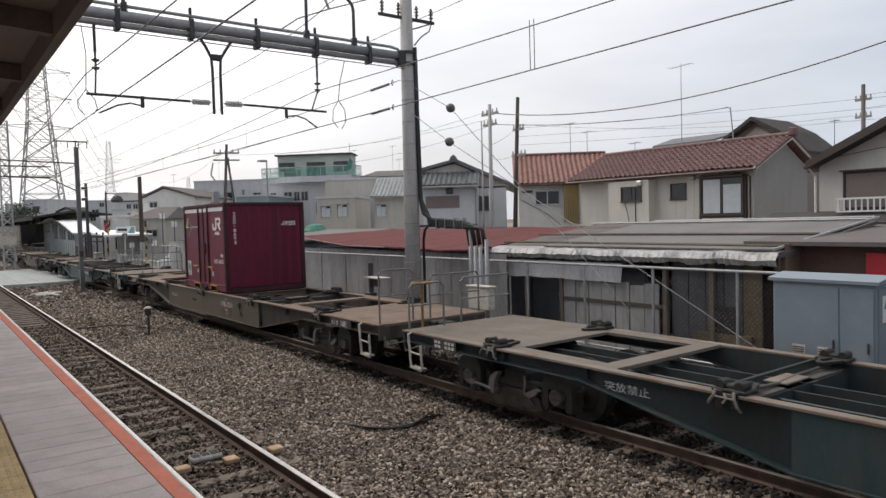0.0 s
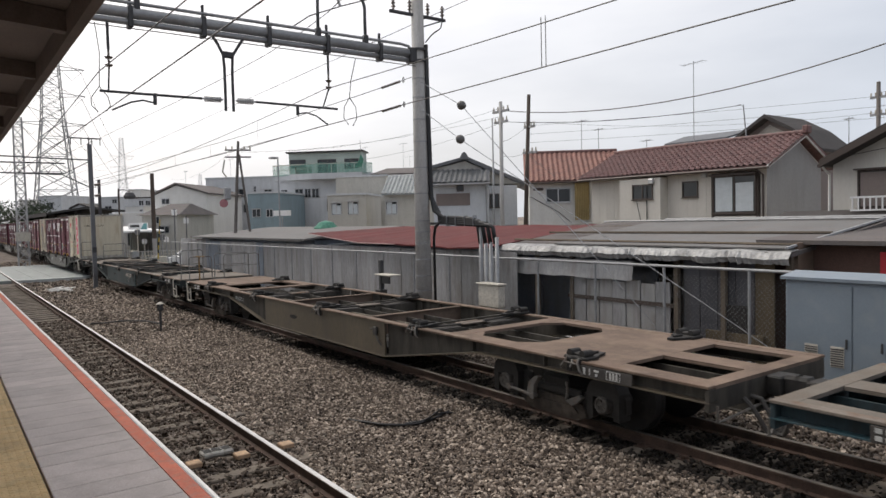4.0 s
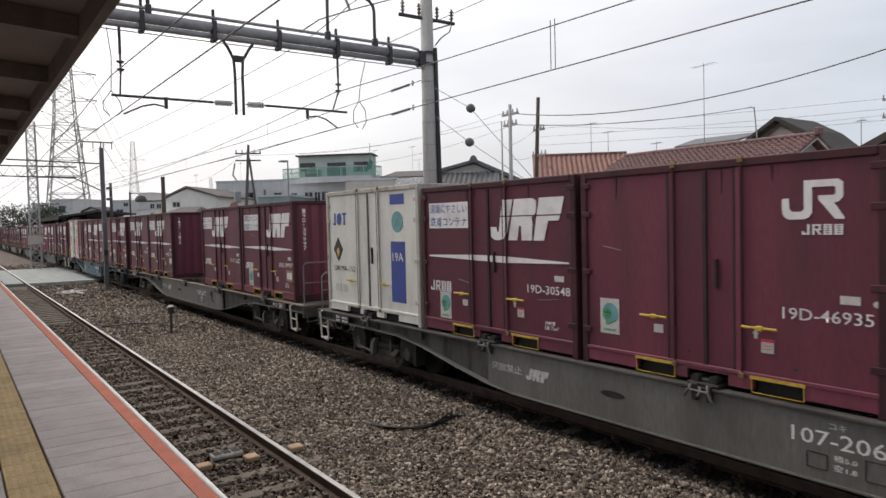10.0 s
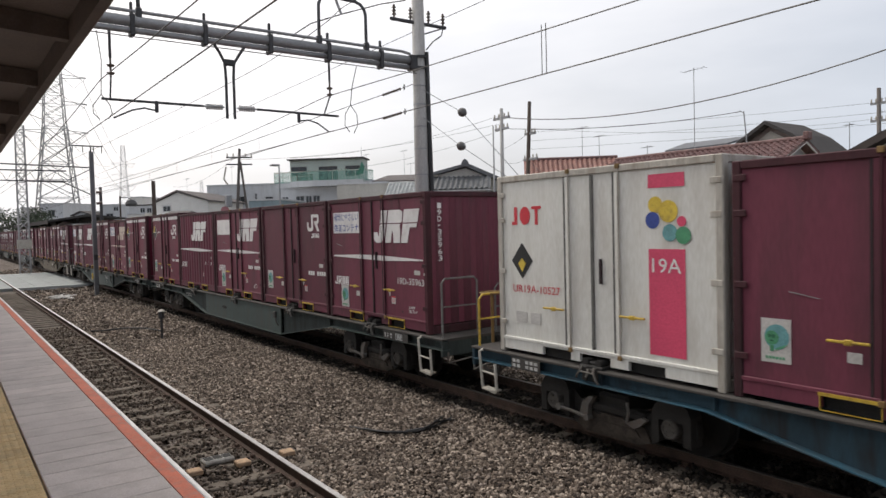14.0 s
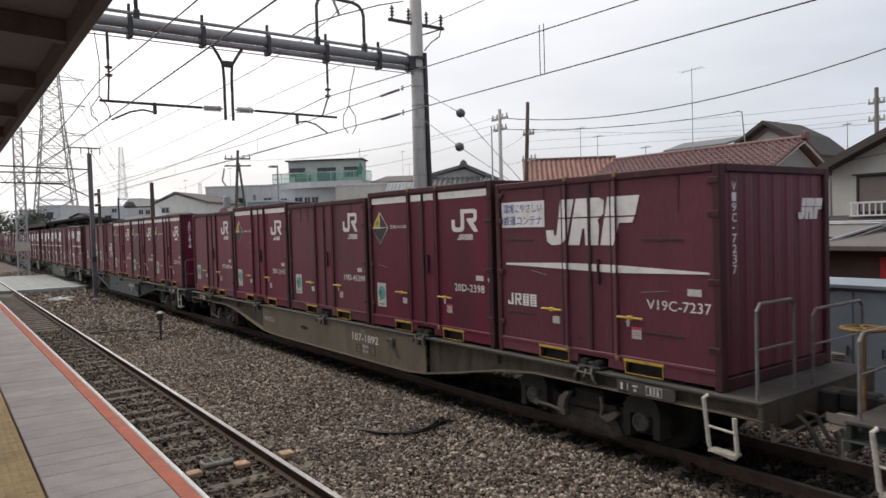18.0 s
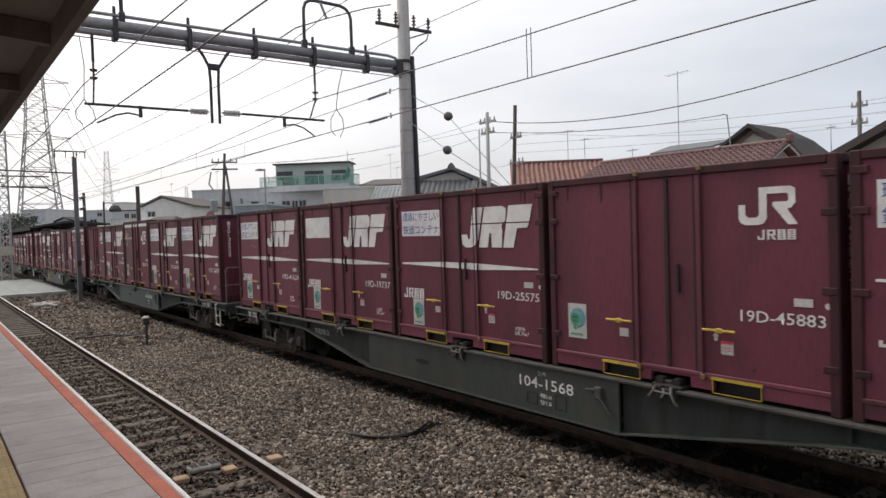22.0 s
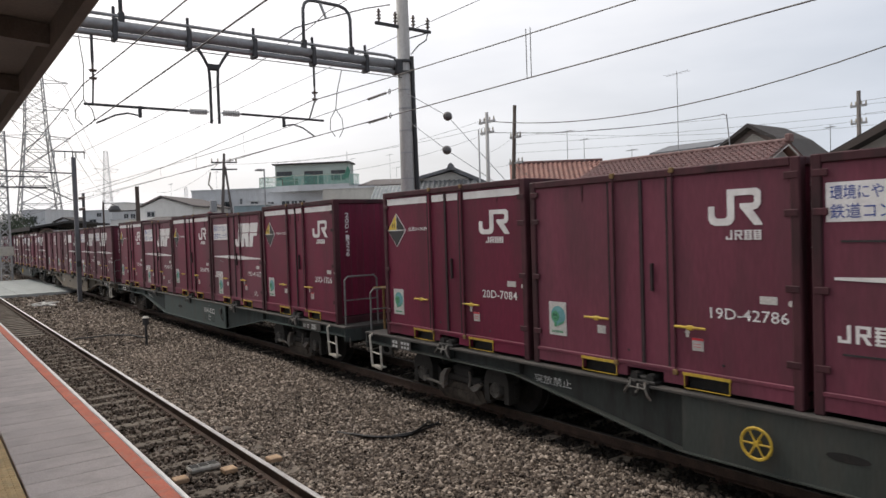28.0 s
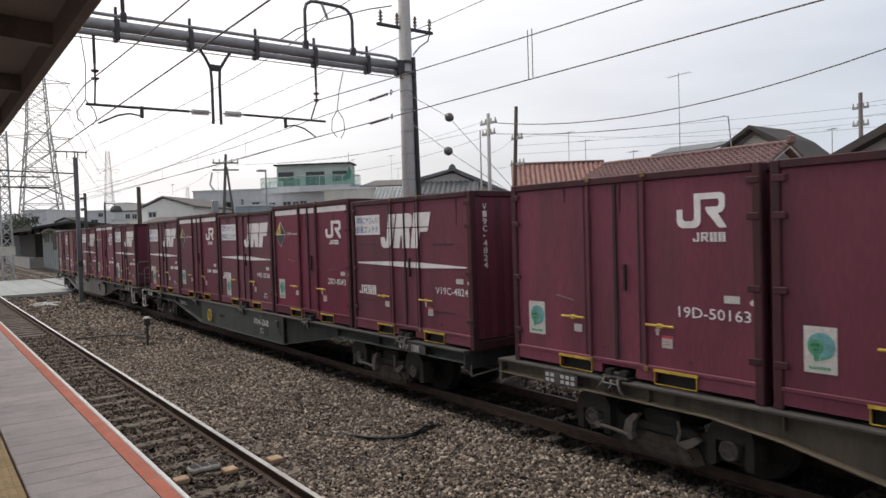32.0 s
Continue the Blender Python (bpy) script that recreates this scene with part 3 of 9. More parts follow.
# a bent length of black cable lying on the ballast
cab = bend([(-9.55, 5.02, -.17), (-9.16, 5.13, -.155), (-8.76, 5.30, -.15), (-8.53, 5.65, -.15), (-8.62, 6.08, -.14), (-8.82, 6.50, -.15)])
c2 = bend([(-9.18, 5.10, -.14), (-8.74, 5.26, -.12), (-8.48, 5.66, -.12), (-8.66, 6.10, -.11), (-8.66, 6.42, -.14)])
c3 = bend([(-8.62, 5.50, -.13), (-8.50, 5.78, -.10), (-8.70, 6.15, -.09), (-8.95, 6.40, -.15)])
old = thing("old_cable", "bent black cable lying loose on the ballast", "cable")
for pts in (cab, c2, c3):
    part("strand", Mesh().tube(pts, .017, 6), M["rubber"], old)

# ---- platform ----
M["paving"] = mat("grey_platform_paving", (0.56, 0.495, 0.46), 0.85, var=0.1, scale=1.4, fine=90, bump=0.25, dirt=(0.37, 0.325, 0.295), dirt_amount=0.5, per_object=0.06)
M["orange"] = mat("worn_orange_line_paint", (0.66, 0.20, 0.125), 0.8, var=0.14, scale=5, fine=80, dirt=(0.46, 0.27, 0.22), dirt_amount=0.6)
M["edge"] = mat("pale_platform_edge", (0.66, 0.65, 0.63), 0.8, var=0.1, scale=3, dirt=(0.35, 0.32, 0.29), dirt_amount=0.4)
M["tactile"] = mat("yellow_tactile_tile", (0.58, 0.415, 0.215), 0.85, var=0.12, scale=3, fine=60, dirt=(0.33, 0.27, 0.16), dirt_amount=0.5, per_object=0.1)
EDGE = 1.42
plat = Mesh().box(-42, -4.0, -.4, 25, EDGE - .10, 1.045).box(-42, EDGE - .32, .78, 25, EDGE - .02, 1.045)
platform = solid("platform", plat, M["concrete"], "concrete station platform with paved top", "platform", kind="structure")
edge = Mesh().box(-42, EDGE - .024, .99, 25, EDGE, 1.1, .006)
part("edge_strip", edge, M["edge"], platform, "pale worn edge strip")
line = Mesh().box(-42, EDGE - .135, 1.0, 25, EDGE - .026, 1.0985)
part("orange_line", line, M["orange"], platform, "worn orange warning line")
slab_me = Mesh().box(-.1465, .56, 1.0, .1465, EDGE - .139, 1.098, .006).data("paving_slab", M["paving"])
for i in range(160):
    o = part("paving_slab", slab_me, None, platform)
    o.location = (5.85 - .30 * i, 0, random.uniform(-.002, .002))
inner_me = Mesh().box(-.2965, -.62, 1.0, .2965, .235, 1.098, .006).data("paving_slab", M["paving"])
for i in range(36):
    o = part("paving_slab", inner_me, None, platform)
    o.location = (5.7 - .60 * i, 0, random.uniform(-.001, .001))
tile = Mesh().box(-.145, -.147, 1.0, .145, .147, 1.098, .007)
for i in range(5):
    for j in range(5):
        cx, cy = -.116 + .058 * i, -.116 + .058 * j
        tile.add([(cx - .017, cy - .017, 1.098), (cx + .017, cy - .017, 1.098), (cx + .017, cy + .017, 1.098), (cx - .017, cy + .017, 1.098),
                  (cx - .010, cy - .010, 1.103), (cx + .010, cy - .010, 1.103), (cx + .010, cy + .010, 1.103), (cx - .010, cy + .010, 1.103)],
                 [(4, 5, 6, 7), (0, 1, 5, 4), (1, 2, 6, 5), (2, 3, 7, 6), (3, 0, 4, 7)])
tile_me = tile.data("tactile_tile", M["tactile"])
x = 5.85
while x > -30:
    o = part("tactile_tile", tile_me, None, platform)
    o.location = (x, .395, random.uniform(-.0015, .0015))
    x -= .30
part("back_paving", Mesh().box(-42, -4.0, 1.0, 25, -.63, 1.097).box(-42, -.62, 1.0, -15.65, .245, 1.097).box(6.02, -.62, 1.0, 25, EDGE - .139, 1.097).box(-42, .56, 1.0, -42.1, EDGE - .139, 1.097), M["paving"], platform)

# ---- canopy over the platform ----
can = thing("platform_canopy", "dark brown steel platform canopy with cross beams and a lit edge gutter", "canopy", kind="structure", at=(0, 0, 0))
CE, CZ = 1.14, 4.76
part("roof_sheet", Mesh().prism([(CE, CZ + .10), (-4, CZ + .52), (-4, CZ + .60), (CE, CZ + .18)], "x", -60, 16), M["canopy_roof"], can)
part("edge_beam", Mesh().prism([(CE - .10, CZ - .13), (CE - .02, CZ - .13), (CE - .02, CZ + .10), (CE - .10, CZ + .10)], "x", -60, 16), M["canopy"], can)
M["gutter"] = mat("pale_gutter_metal", (0.42, 0.40, 0.38), 0.4, 0.3, var=0.15, scale=2)
part("gutter", Mesh().prism([(CE - .02, CZ - .03), (CE + .05, CZ - .03), (CE + .075, CZ + .03), (CE + .075, CZ + .06), (CE - .02, CZ + .06)], "x", -60, 16), M["gutter"], can, "pale metal gutter lip")
part("inner_beam", Mesh().box(-60, -.55, CZ - .15, 16, -.40, CZ + .10), M["canopy"], can)
part("inner_beam", Mesh().box(-60, -2.4, CZ - .10, 16, -2.2, CZ + .30), M["canopy"], can)
for i in range(26):
    x = 12 - 2.4 * i
    part("cross_beam", Mesh().prism([(CE - .10, CZ - .08), (CE - .10, CZ + .10), (-3.9, CZ + .52), (-3.9, CZ + .22)], "x", x - .06, x + .06), M["canopy"], can)
for i in range(3):
    x = -6.2 - 6.0 * i
    lampt = thing("platform_lamp", "dark unlit strip lamp fixed under the canopy", "lamp", "lamps under the canopy", at=(x, -.475, CZ - .27))
    part("housing", Mesh().box(-.55, -.09, 0, .55, .09, .125, .02), M["canopy"], lampt)
    part("tube_cover", Mesh().box(-.50, -.05, -.05, .50, .05, -.002, .015), M["pale"], lampt)
for i in range(6):
    x = 6 - 9.0 * i
    col = thing("canopy_column", "brown steel column carrying the platform canopy", "column", "canopy columns", "structure", at=(x, -2.3, 1.097))
    part("shaft", Mesh().box(-.09, -.09, 0, .09, .09, CZ - 1.2, .01), M["canopy"], col)
    part("base_plate", Mesh().box(-.17, -.17, 0, .17, .17, .03), M["canopy"], col)

# ---- freight wagons ----
for word in list("0123456789-ABCDUVGRF") + ["突放禁止", "内容積", "18.7m³", "コキ", "積5.0", "空1.8", "環境にやさしい", "鉄道コンテナ", "全高H=2600", "COOL CONTAINER", "H", "19A", "R", "全高H=2495", "クールコンテナシステム"]:
    raw_text(word)
def paint(name, col, **k):
    a = dict(rough=0.6, var=0.16, scale=1.2, fine=35, bump=0.06, dirt=(0.075, 0.063, 0.052), dirt_amount=0.55, streak=True)
    a.update(k)
    return mat(name, col, **a)


WP = {
    "teal": paint("teal_wagon_paint", (0.026, 0.062, 0.076)),
    "dark_teal": paint("dark_teal_wagon_paint", (0.025, 0.043, 0.045)),
    "blue": paint("blue_wagon_paint", (0.036, 0.098, 0.138)),
    "green_grey": paint("green_grey_wagon_paint", (0.060, 0.082, 0.076)),
    "dark_grey": paint("dark_green_grey_wagon_paint", (0.046, 0.053, 0.047)),
    "grey": paint("light_grey_wagon_paint", (0.135, 0.130, 0.118)),
    "olive": paint("brown_grey_wagon_paint", (0.098, 0.080, 0.055)),
    "tan": paint("pale_brown_wagon_paint", (0.150, 0.120, 0.083)),
}
# darker copies of the wagon paints: grime, and shade of recessed and inner steel
GRIMY_SHADE = dict(dirt=(0.020, 0.018, 0.016), dirt_amount=0.85, rough=0.85, var=0.3, scale=2.0)
WG = {k: paint("grimy_shaded_" + WP[k].name, tuple(.45 * c + .012 for c in rgb), **GRIMY_SHADE) for k, rgb in
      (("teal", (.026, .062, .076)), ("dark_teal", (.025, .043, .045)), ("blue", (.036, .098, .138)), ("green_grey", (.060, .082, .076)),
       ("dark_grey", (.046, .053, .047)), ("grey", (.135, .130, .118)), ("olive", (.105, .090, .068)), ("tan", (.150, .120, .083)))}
M["edge_dust"] = mat("dusty_rust_streaked_edge", (0.17, 0.145, 0.122), 0.92, spec=0.2, var=0.25, scale=1.0, dirt=(0.13, 0.062, 0.032), dirt_amount=0.8)
M["ochre_rust"] = mat("rusty_ochre_paint", (0.20, 0.125, 0.045), 0.7, var=0.25, scale=6, dirt=RUST, dirt_amount=0.6)
M["handrail"] = mat("grey_handrail_tube", (0.16, 0.16, 0.155), 0.6, 0.2, var=0.2, scale=4, dirt=RUST, dirt_amount=0.4)

font_cache = {}


def text_mesh(body, height, width=None, vertical=False):
    """Flat letters in the (x, z) plane, facing -y; origin at the left foot."""
    key = (body, height, width)
    if key in font_cache:
        return font_cache[key]
    me = raw_text(body).copy()
    co = np.zeros(len(me.vertices) * 3)
    me.vertices.foreach_get("co", co)
    co = co.reshape(-1, 3)
    if len(co):
        lo, hi = co.min(0), co.max(0)
        k = height / max(1e-6, hi[1] - lo[1])
        kx = k if width is None else width / max(1e-6, hi[0] - lo[0])
        co = np.stack([(co[:, 0] - lo[0]) * kx, np.zeros(len(co)), (co[:, 1] - lo[1]) * k], 1)
        me.vertices.foreach_set("co", co.reshape(-1))
    me.update()
    font_cache[key] = me
    return me


def letters(name, body, x, y, z, height, material, parent, width=None, rz=0.0):
    me = text_mesh(body, height, width)
    me = me.copy() if me.materials else me
    if not me.materials:
        me.materials.append(material)
    else:
        me.materials[0] = material
    ob = part(name, me, None, parent)
    ob.matrix_basis = pose(x, y, z, 0, 0, rz)
    return ob


def plate(name, x0, z0, x1, z1, material, parent, y=0.0, th=0.004, label=""):
    return part(name, Mesh().box(x0, y - th, z0, x1, y, z1), material, parent, label)


HALF_W = 1.32          # wagon half width
DECK = 1.00            # top of the deck
BODY = 19.60
CL_LEN = 3.715         # length of a container
wheelsets = []
movers = []


def girder(curved):
    """Outline of the fish-belly side sill in (x, z), from the left end."""
    top = [(0, DECK - .035), (BODY, DECK - .035)]
    if curved is True:
        half = [(0, .80), (3.4, .78), (4.2, .69), (5.3, .48), (6.1, .35), (6.7, .30)]
    elif curved == "long":
        half = [(0, .80), (3.3, .78), (5.85, .31)]
    else:
        half = [(0, .80), (4.1, .78), (6.85, .31)]
    low = [(BODY - u, v) for u, v in half] + half[::-1]
    return top + low


shared = {}
M["bogie_dust"] = mat("brown_dusty_bogie_casting", (0.062, 0.051, 0.042), 0.9, 0.0, spec=0.2, var=0.4, scale=4, dirt=(0.022, 0.02, 0.018), dirt_amount=0.8)
M["axle_cover"] = mat("worn_axle_cover_steel", (0.085, 0.078, 0.07), 0.6, 0.3, var=0.3, scale=8, dirt=(0.03, 0.027, 0.024), dirt_amount=0.6)


def bogie_meshes():
    """The pieces of a bogie, shared by all."""
    shared["bolster"] = Mesh().box(-.25, -1.05, .42, .25, 1.05, .66, .04).box(-.32, -.55, .66, .32, .55, .80, .02).data("bogie", M["bogie"])
    m = Mesh()
    # cast side frame: a low belly between two hooded axle guides
    m.prism([(-1.24, .52), (-1.18, .64), (-.72, .64), (-.56, .50), (.56, .50), (.72, .64), (1.18, .64), (1.24, .52), (1.24, .34), (1.12, .27), (.80, .27), (.62, .15), (.40, .11), (-.40, .11), (-.62, .15), (-.80, .27), (-1.12, .27), (-1.24, .34)], "y", -.05, .06)
    m.box(-.52, -.11, .40, .52, .09, .52, .03)
    shared["sideframe"] = m.data("side_frame", M["bogie"])
    m = Mesh().prism([(-.60, .17), (-.44, .10), (.44, .10), (.60, .17), (.52, .33), (.30, .38), (-.30, .38), (-.52, .33)], "y", -.085, -.05)
    m.prism([(-.46, .20), (-.34, .15), (.34, .15), (.46, .20), (.38, .28), (-.38, .28)], "y", -.105, -.085)
    shared["belly"] = m.data("belly_plate", M["bogie_dust"])
    m = Mesh()
    hood = [(-.27, .25), (-.27, .60), (-.22, .70), (-.12, .76), (.12, .76), (.22, .70), (.27, .60), (.27, .25), (.17, .25), (.17, .52), (-.17, .52), (-.17, .25)]
    m.prism(hood, "y", -.16, .06)
    m.box(-.17, -.09, .26, .17, .05, .52, .02)
    shared["axlebox"] = m.data("axle_box", M["bogie"])
    m = Mesh().cyl((0, -.10, .43), (0, -.19, .43), .125, .115, 18).ring((0, -.19, .43), (0, 1, 0), .095, .016, 18, 6)
    for k in range(3):
        a = math.radians(90 + 120 * k)
        m.cyl((.055 * math.cos(a), -.19, .43 + .055 * math.sin(a)), (.055 * math.cos(a), -.205, .43 + .055 * math.sin(a)), .016, .016, 6)
    shared["cover"] = m.data("axle_cover", M["axle_cover"])
    m = Mesh()
    for q in (-.24, .24):
        for i in range(5):
            m.ring((q, -.02, .37 + .032 * i), (0, 0, 1), .075, .014, 12, 5)
    shared["spring"] = m.data("spring", M["steel_dark"])
    # brake lever between the axle guide and the bolster, with its curved shoe hanger
    m = Mesh().tube([(-.84, -.20, .36), (-.60, -.19, .345), (-.34, -.18, .31)], .024, 6).cyl((-.34, -.21, .31), (-.34, -.12, .31), .045, .045, 8).cyl((-.84, -.22, .36), (-.84, -.13, .36), .05, .05, 8)
    m.prism([(-.46, .34), (-.42, .50), (-.30, .60), (-.22, .60), (-.31, .48), (-.33, .34)], "y", -.19, -.10)
    shared["bracket"] = m.data("brake_lever", M["light_metal"])
    m = Mesh().prism([(.28, .36), (.52, .47), (.60, .45), (.50, .36), (.40, .31)], "y", -.16, -.10).tube([(.30, -.15, .62), (.34, -.17, .50), (.30, -.16, .38)], .02, 5)
    shared["shoe"] = m.data("brake_shoe", M["light_metal"])
    m = Mesh()
    for s in (-1, 1):
        m.cyl((0, s * .60, 0), (0, s * .47, 0), .43, .43, 28).cyl((0, s * .60, 0), (0, s * .61, 0), .30, .26, 20)
        m.cyl((0, s * .47, 0), (0, s * .44, 0), .457, .457, 28)
        for k in range(4):
            a = k * math.pi / 2
            m.cyl((.20 * math.cos(a), s * .605, .20 * math.sin(a)), (.20 * math.cos(a), s * .625, .20 * math.sin(a)), .035, .035, 6)
    m.cyl((0, -.9, 0), (0, .9, 0), .07, .07, 8)
    shared["wheelset"] = m.data("wheelset", M["steel_dark"])


def bogie(parent, x, wagon_name):
    if "bolster" not in shared:
        bogie_meshes()
    bg = part("bogie", shared["bolster"], None, parent)
    bg.location = (x, 0, 0)
    for s in (-1, 1):
        turn = pose(0, s * .98, 0, 0, 0, 0 if s < 0 else 180)
        for nm, key in (("side_frame", "sideframe"), ("belly_plate", "belly"), ("spring_nest", "spring")):
            o = part(nm, shared[key], None, bg)
            o.matrix_basis = turn
            if key == "spring":
                o["kind"] = "stuff"
        for q in (-.95, .95):
            o = part("axle_box", shared["axlebox"], None, bg)
            o.matrix_basis = pose(q, s * .98, 0, 0, 0, 0 if s < 0 else 180)
            if s < 0:
                part("axle_cover", shared["cover"], None, bg, "round worn steel axle cover").matrix_basis = pose(q, -.98, 0)
        if s < 0:
            part("brake_lever", shared["bracket"], None, bg, "pale worn metal lever").matrix_basis = pose(0, -.98, 0)
            part("brake_shoe", shared["shoe"], None, bg, "bare metal brake shoe").matrix_basis = pose(0, -.98, 0)
    for q in (-.95, .95):
        w = part("wheelset", shared["wheelset"], None, bg)
        w.location = (q, 0, .43)
        wheelsets.append((w, q, wagon_name, x + q))


def lock(parent, x, side):
    """A container lock over the side sill, with its claws and the inner tail."""
    if "lock" not in shared:
        m = Mesh().box(-.20, -.10, 0, .20, .16, .045, .012)
        m.cyl((-.11, -.08, .075), (-.11, .10, .075), .055, .05, 10).cyl((.11, -.08, .075), (.11, .10, .075), .055, .05, 10)
        m.box(-.09, -.05, .03, .09, .08, .085, .015).prism([(-.15, .15), (.15, .15), (.06, .44), (-.03, .44)], "z", .005, .035)
        m.cyl((0, .16, .05), (.02, .34, .05), .022, .018, 7)
        m.box(-.13, -.125, -.16, -.05, -.09, .03, .01).box(.05, -.125, -.16, .13, -.09, .03, .01)
        shared["lock"] = m.data("container_lock", M["steel_dark"])
        m = Mesh()
        m.tube([(-.13, -.12, .03), (-.12, -.17, -.02), (-.17, -.18, -.09), (-.19, -.16, -.12)], .016, 5).tube([(-.02, -.13, .0), (.02, -.17, -.04), (-.01, -.18, -.09)], .016, 5)
        m.tube([(.08, -.12, .03), (.11, -.17, -.03), (.15, -.18, -.11), (.18, -.16, -.16)], .016, 5).tube([(-.12, -.17, -.03), (.10, -.17, -.035)], .012, 5)
        shared["lever"] = m.data("lock_claw", M["light_metal"])
    o = part("container_lock", shared["lock"], None, parent)
    o.matrix_basis = pose(x, side * 1.20, DECK, 0, 0, 0 if side < 0 else 180)
    if side < 0:
        part("lock_claw", shared["lever"], None, o, "bare metal locking claws")


M["hose"] = mat("dusty_brake_hose", (0.07, 0.065, 0.06), 0.8, var=0.3, scale=5, bump=0.1)


def wagon(n, colour, number, rail_left, curved, deck, wheel=False, warn=True, tint="mark_white", shift=0.0):
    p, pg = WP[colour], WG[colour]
    desc = {"teal": "teal", "dark_teal": "dark teal", "blue": "blue", "green_grey": "green-grey", "dark_grey": "dark green-grey", "grey": "light grey", "olive": "brown-grey", "tan": "pale brown"}[colour]
    w = thing("container_wagon", desc + " flat freight wagon with a fish-belly frame", "freight wagon", "wagons of the freight train")
    dm = M["deck_rust" if deck == "rust" else "deck_shade_grime" if deck == "grime_shade" else "deck_dust"]
    h = BODY / 2
    ck, cap = ("girder", colour, curved), ("cap", deck)
    if ck not in shared:
        gl = girder(curved)
        mid = 6.1 if curved is True else 5.85 if curved == "long" else 6.85
        low = gl[2:]
        cut = [(u, v) for u, v in low if u >= BODY - mid - .01]
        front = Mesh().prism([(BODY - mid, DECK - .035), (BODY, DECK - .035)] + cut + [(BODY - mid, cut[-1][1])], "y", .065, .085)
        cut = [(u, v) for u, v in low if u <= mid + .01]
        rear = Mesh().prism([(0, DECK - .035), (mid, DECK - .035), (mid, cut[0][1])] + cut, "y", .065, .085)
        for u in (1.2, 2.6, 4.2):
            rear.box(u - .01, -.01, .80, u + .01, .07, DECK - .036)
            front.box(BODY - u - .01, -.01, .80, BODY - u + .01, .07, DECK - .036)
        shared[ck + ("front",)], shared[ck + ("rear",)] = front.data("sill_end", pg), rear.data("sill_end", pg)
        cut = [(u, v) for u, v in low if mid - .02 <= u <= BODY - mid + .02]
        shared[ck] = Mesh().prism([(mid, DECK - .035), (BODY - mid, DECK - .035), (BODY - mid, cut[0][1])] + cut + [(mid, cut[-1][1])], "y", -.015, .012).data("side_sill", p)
        # added liner inside the sill, its dark colour standing for the inner shade
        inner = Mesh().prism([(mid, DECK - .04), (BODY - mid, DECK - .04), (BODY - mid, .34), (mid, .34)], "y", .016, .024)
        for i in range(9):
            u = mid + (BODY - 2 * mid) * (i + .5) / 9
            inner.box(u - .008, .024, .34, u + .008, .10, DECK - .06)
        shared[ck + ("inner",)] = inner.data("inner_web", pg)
        fl = Mesh()
        for (xa, za), (xb, zb) in zip(low[:-1], low[1:]):
            fl.prism([(xa, za), (xb, zb), (xb, zb + .018), (xa, za + .018)], "y", -.045, .12)
        shared[ck + ("low",)] = fl.data("lower_flange", p)
    if cap not in shared:
        shared[cap] = Mesh().box(0, -.055, DECK - .035, BODY, .09, DECK, .006).data("top_flange", M["rust_edge" if deck == "rust" else "deck_shade_grime" if deck == "grime_shade" else "edge_dust"])
    for s in (-1, 1):
        for nm, k in (("side_sill", ck), ("sill_end", ck + ("front",)), ("sill_end", ck + ("rear",)), ("inner_web", ck + ("inner",)), ("lower_flange", ck + ("low",)), ("top_flange", cap)):
            o = part(nm, shared[k], None, w, "recessed sill end, grime and shade in its colour" if nm == "sill_end" else "")
            o.matrix_basis = pose(-BODY / 2, s * (HALF_W - .06), 0) @ Matrix.Diagonal((1, -s, 1, 1))
    # deck plates with openings at both ends
    for s in (-1, 1):
        if (s < 0) == rail_left:
            plates, strips = ((h - 2.7, h), (h - 4.6, h - 4.3)), (((-1.19, -.95), (.95, 1.19)), h - 4.295, h - 2.705)
        else:
            plates, strips = ((h - .22, h), (h - 3.2, h - 1.4), (h - 4.9, h - 4.6)), (((-1.19, -.98), (-.20, .20), (.98, 1.19)), h - 1.395, h - .225)
            for ya, yb in ((-1.19, -.95), (.95, 1.19)):
                part("deck_strip", Mesh().box(s * (h - 4.595), ya, DECK - .05, s * (h - 3.205), yb, DECK - .005), dm, w)
            # rounded inner corners of the end openings
            gus = Mesh()
            for u, v in ((h - 4.595, 1), (h - 3.205, -1)):
                for y in (-.95, .95):
                    gus.prism([(s * u, y), (s * (u + v * .28), y), (s * u, y - math.copysign(.28, y))], "z", DECK - .045, DECK - .006)
            part("corner_gusset", gus, dm, w)
        for xa, xb in plates:
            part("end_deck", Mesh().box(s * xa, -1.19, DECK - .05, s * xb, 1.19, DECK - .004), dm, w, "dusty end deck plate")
        for ya, yb in strips[0]:
            part("deck_strip", Mesh().box(s * strips[1], ya, DECK - .05, s * strips[2], yb, DECK - .005), dm, w)
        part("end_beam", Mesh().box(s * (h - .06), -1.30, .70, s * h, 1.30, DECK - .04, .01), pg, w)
        m = Mesh().box(s * h, -.16, .72, s * (h + .20), .16, .96, .02).box(s * (h + .18), -.11, .74, s * (h + .40), .10, .98, .04)
        part("coupler", m, M["steel_dark"], w)
        for y, d in ((.42, .0), (-.46, .05), (-.62, -.04)):
            part("air_hose", Mesh().tube([(s * h, y, .76), (s * (h + .12), y, .70 + d), (s * (h + .24), y * .9, .46 + d), (s * (h + .36), y * .8, .44 + d), (s * (h + .46), y * .75, .62)], .028, 6), M["hose"], w)
        part("uncoupling_rod", Mesh().tube([(s * (h + .05), -1.22, .78), (s * (h + .05), -1.22, .60), (s * (h + .08), -1.10, .62), (s * (h + .10), -.2, .70)], .016, 5), M["light_metal"], w)
        bogie(w, s * 7.20, n)
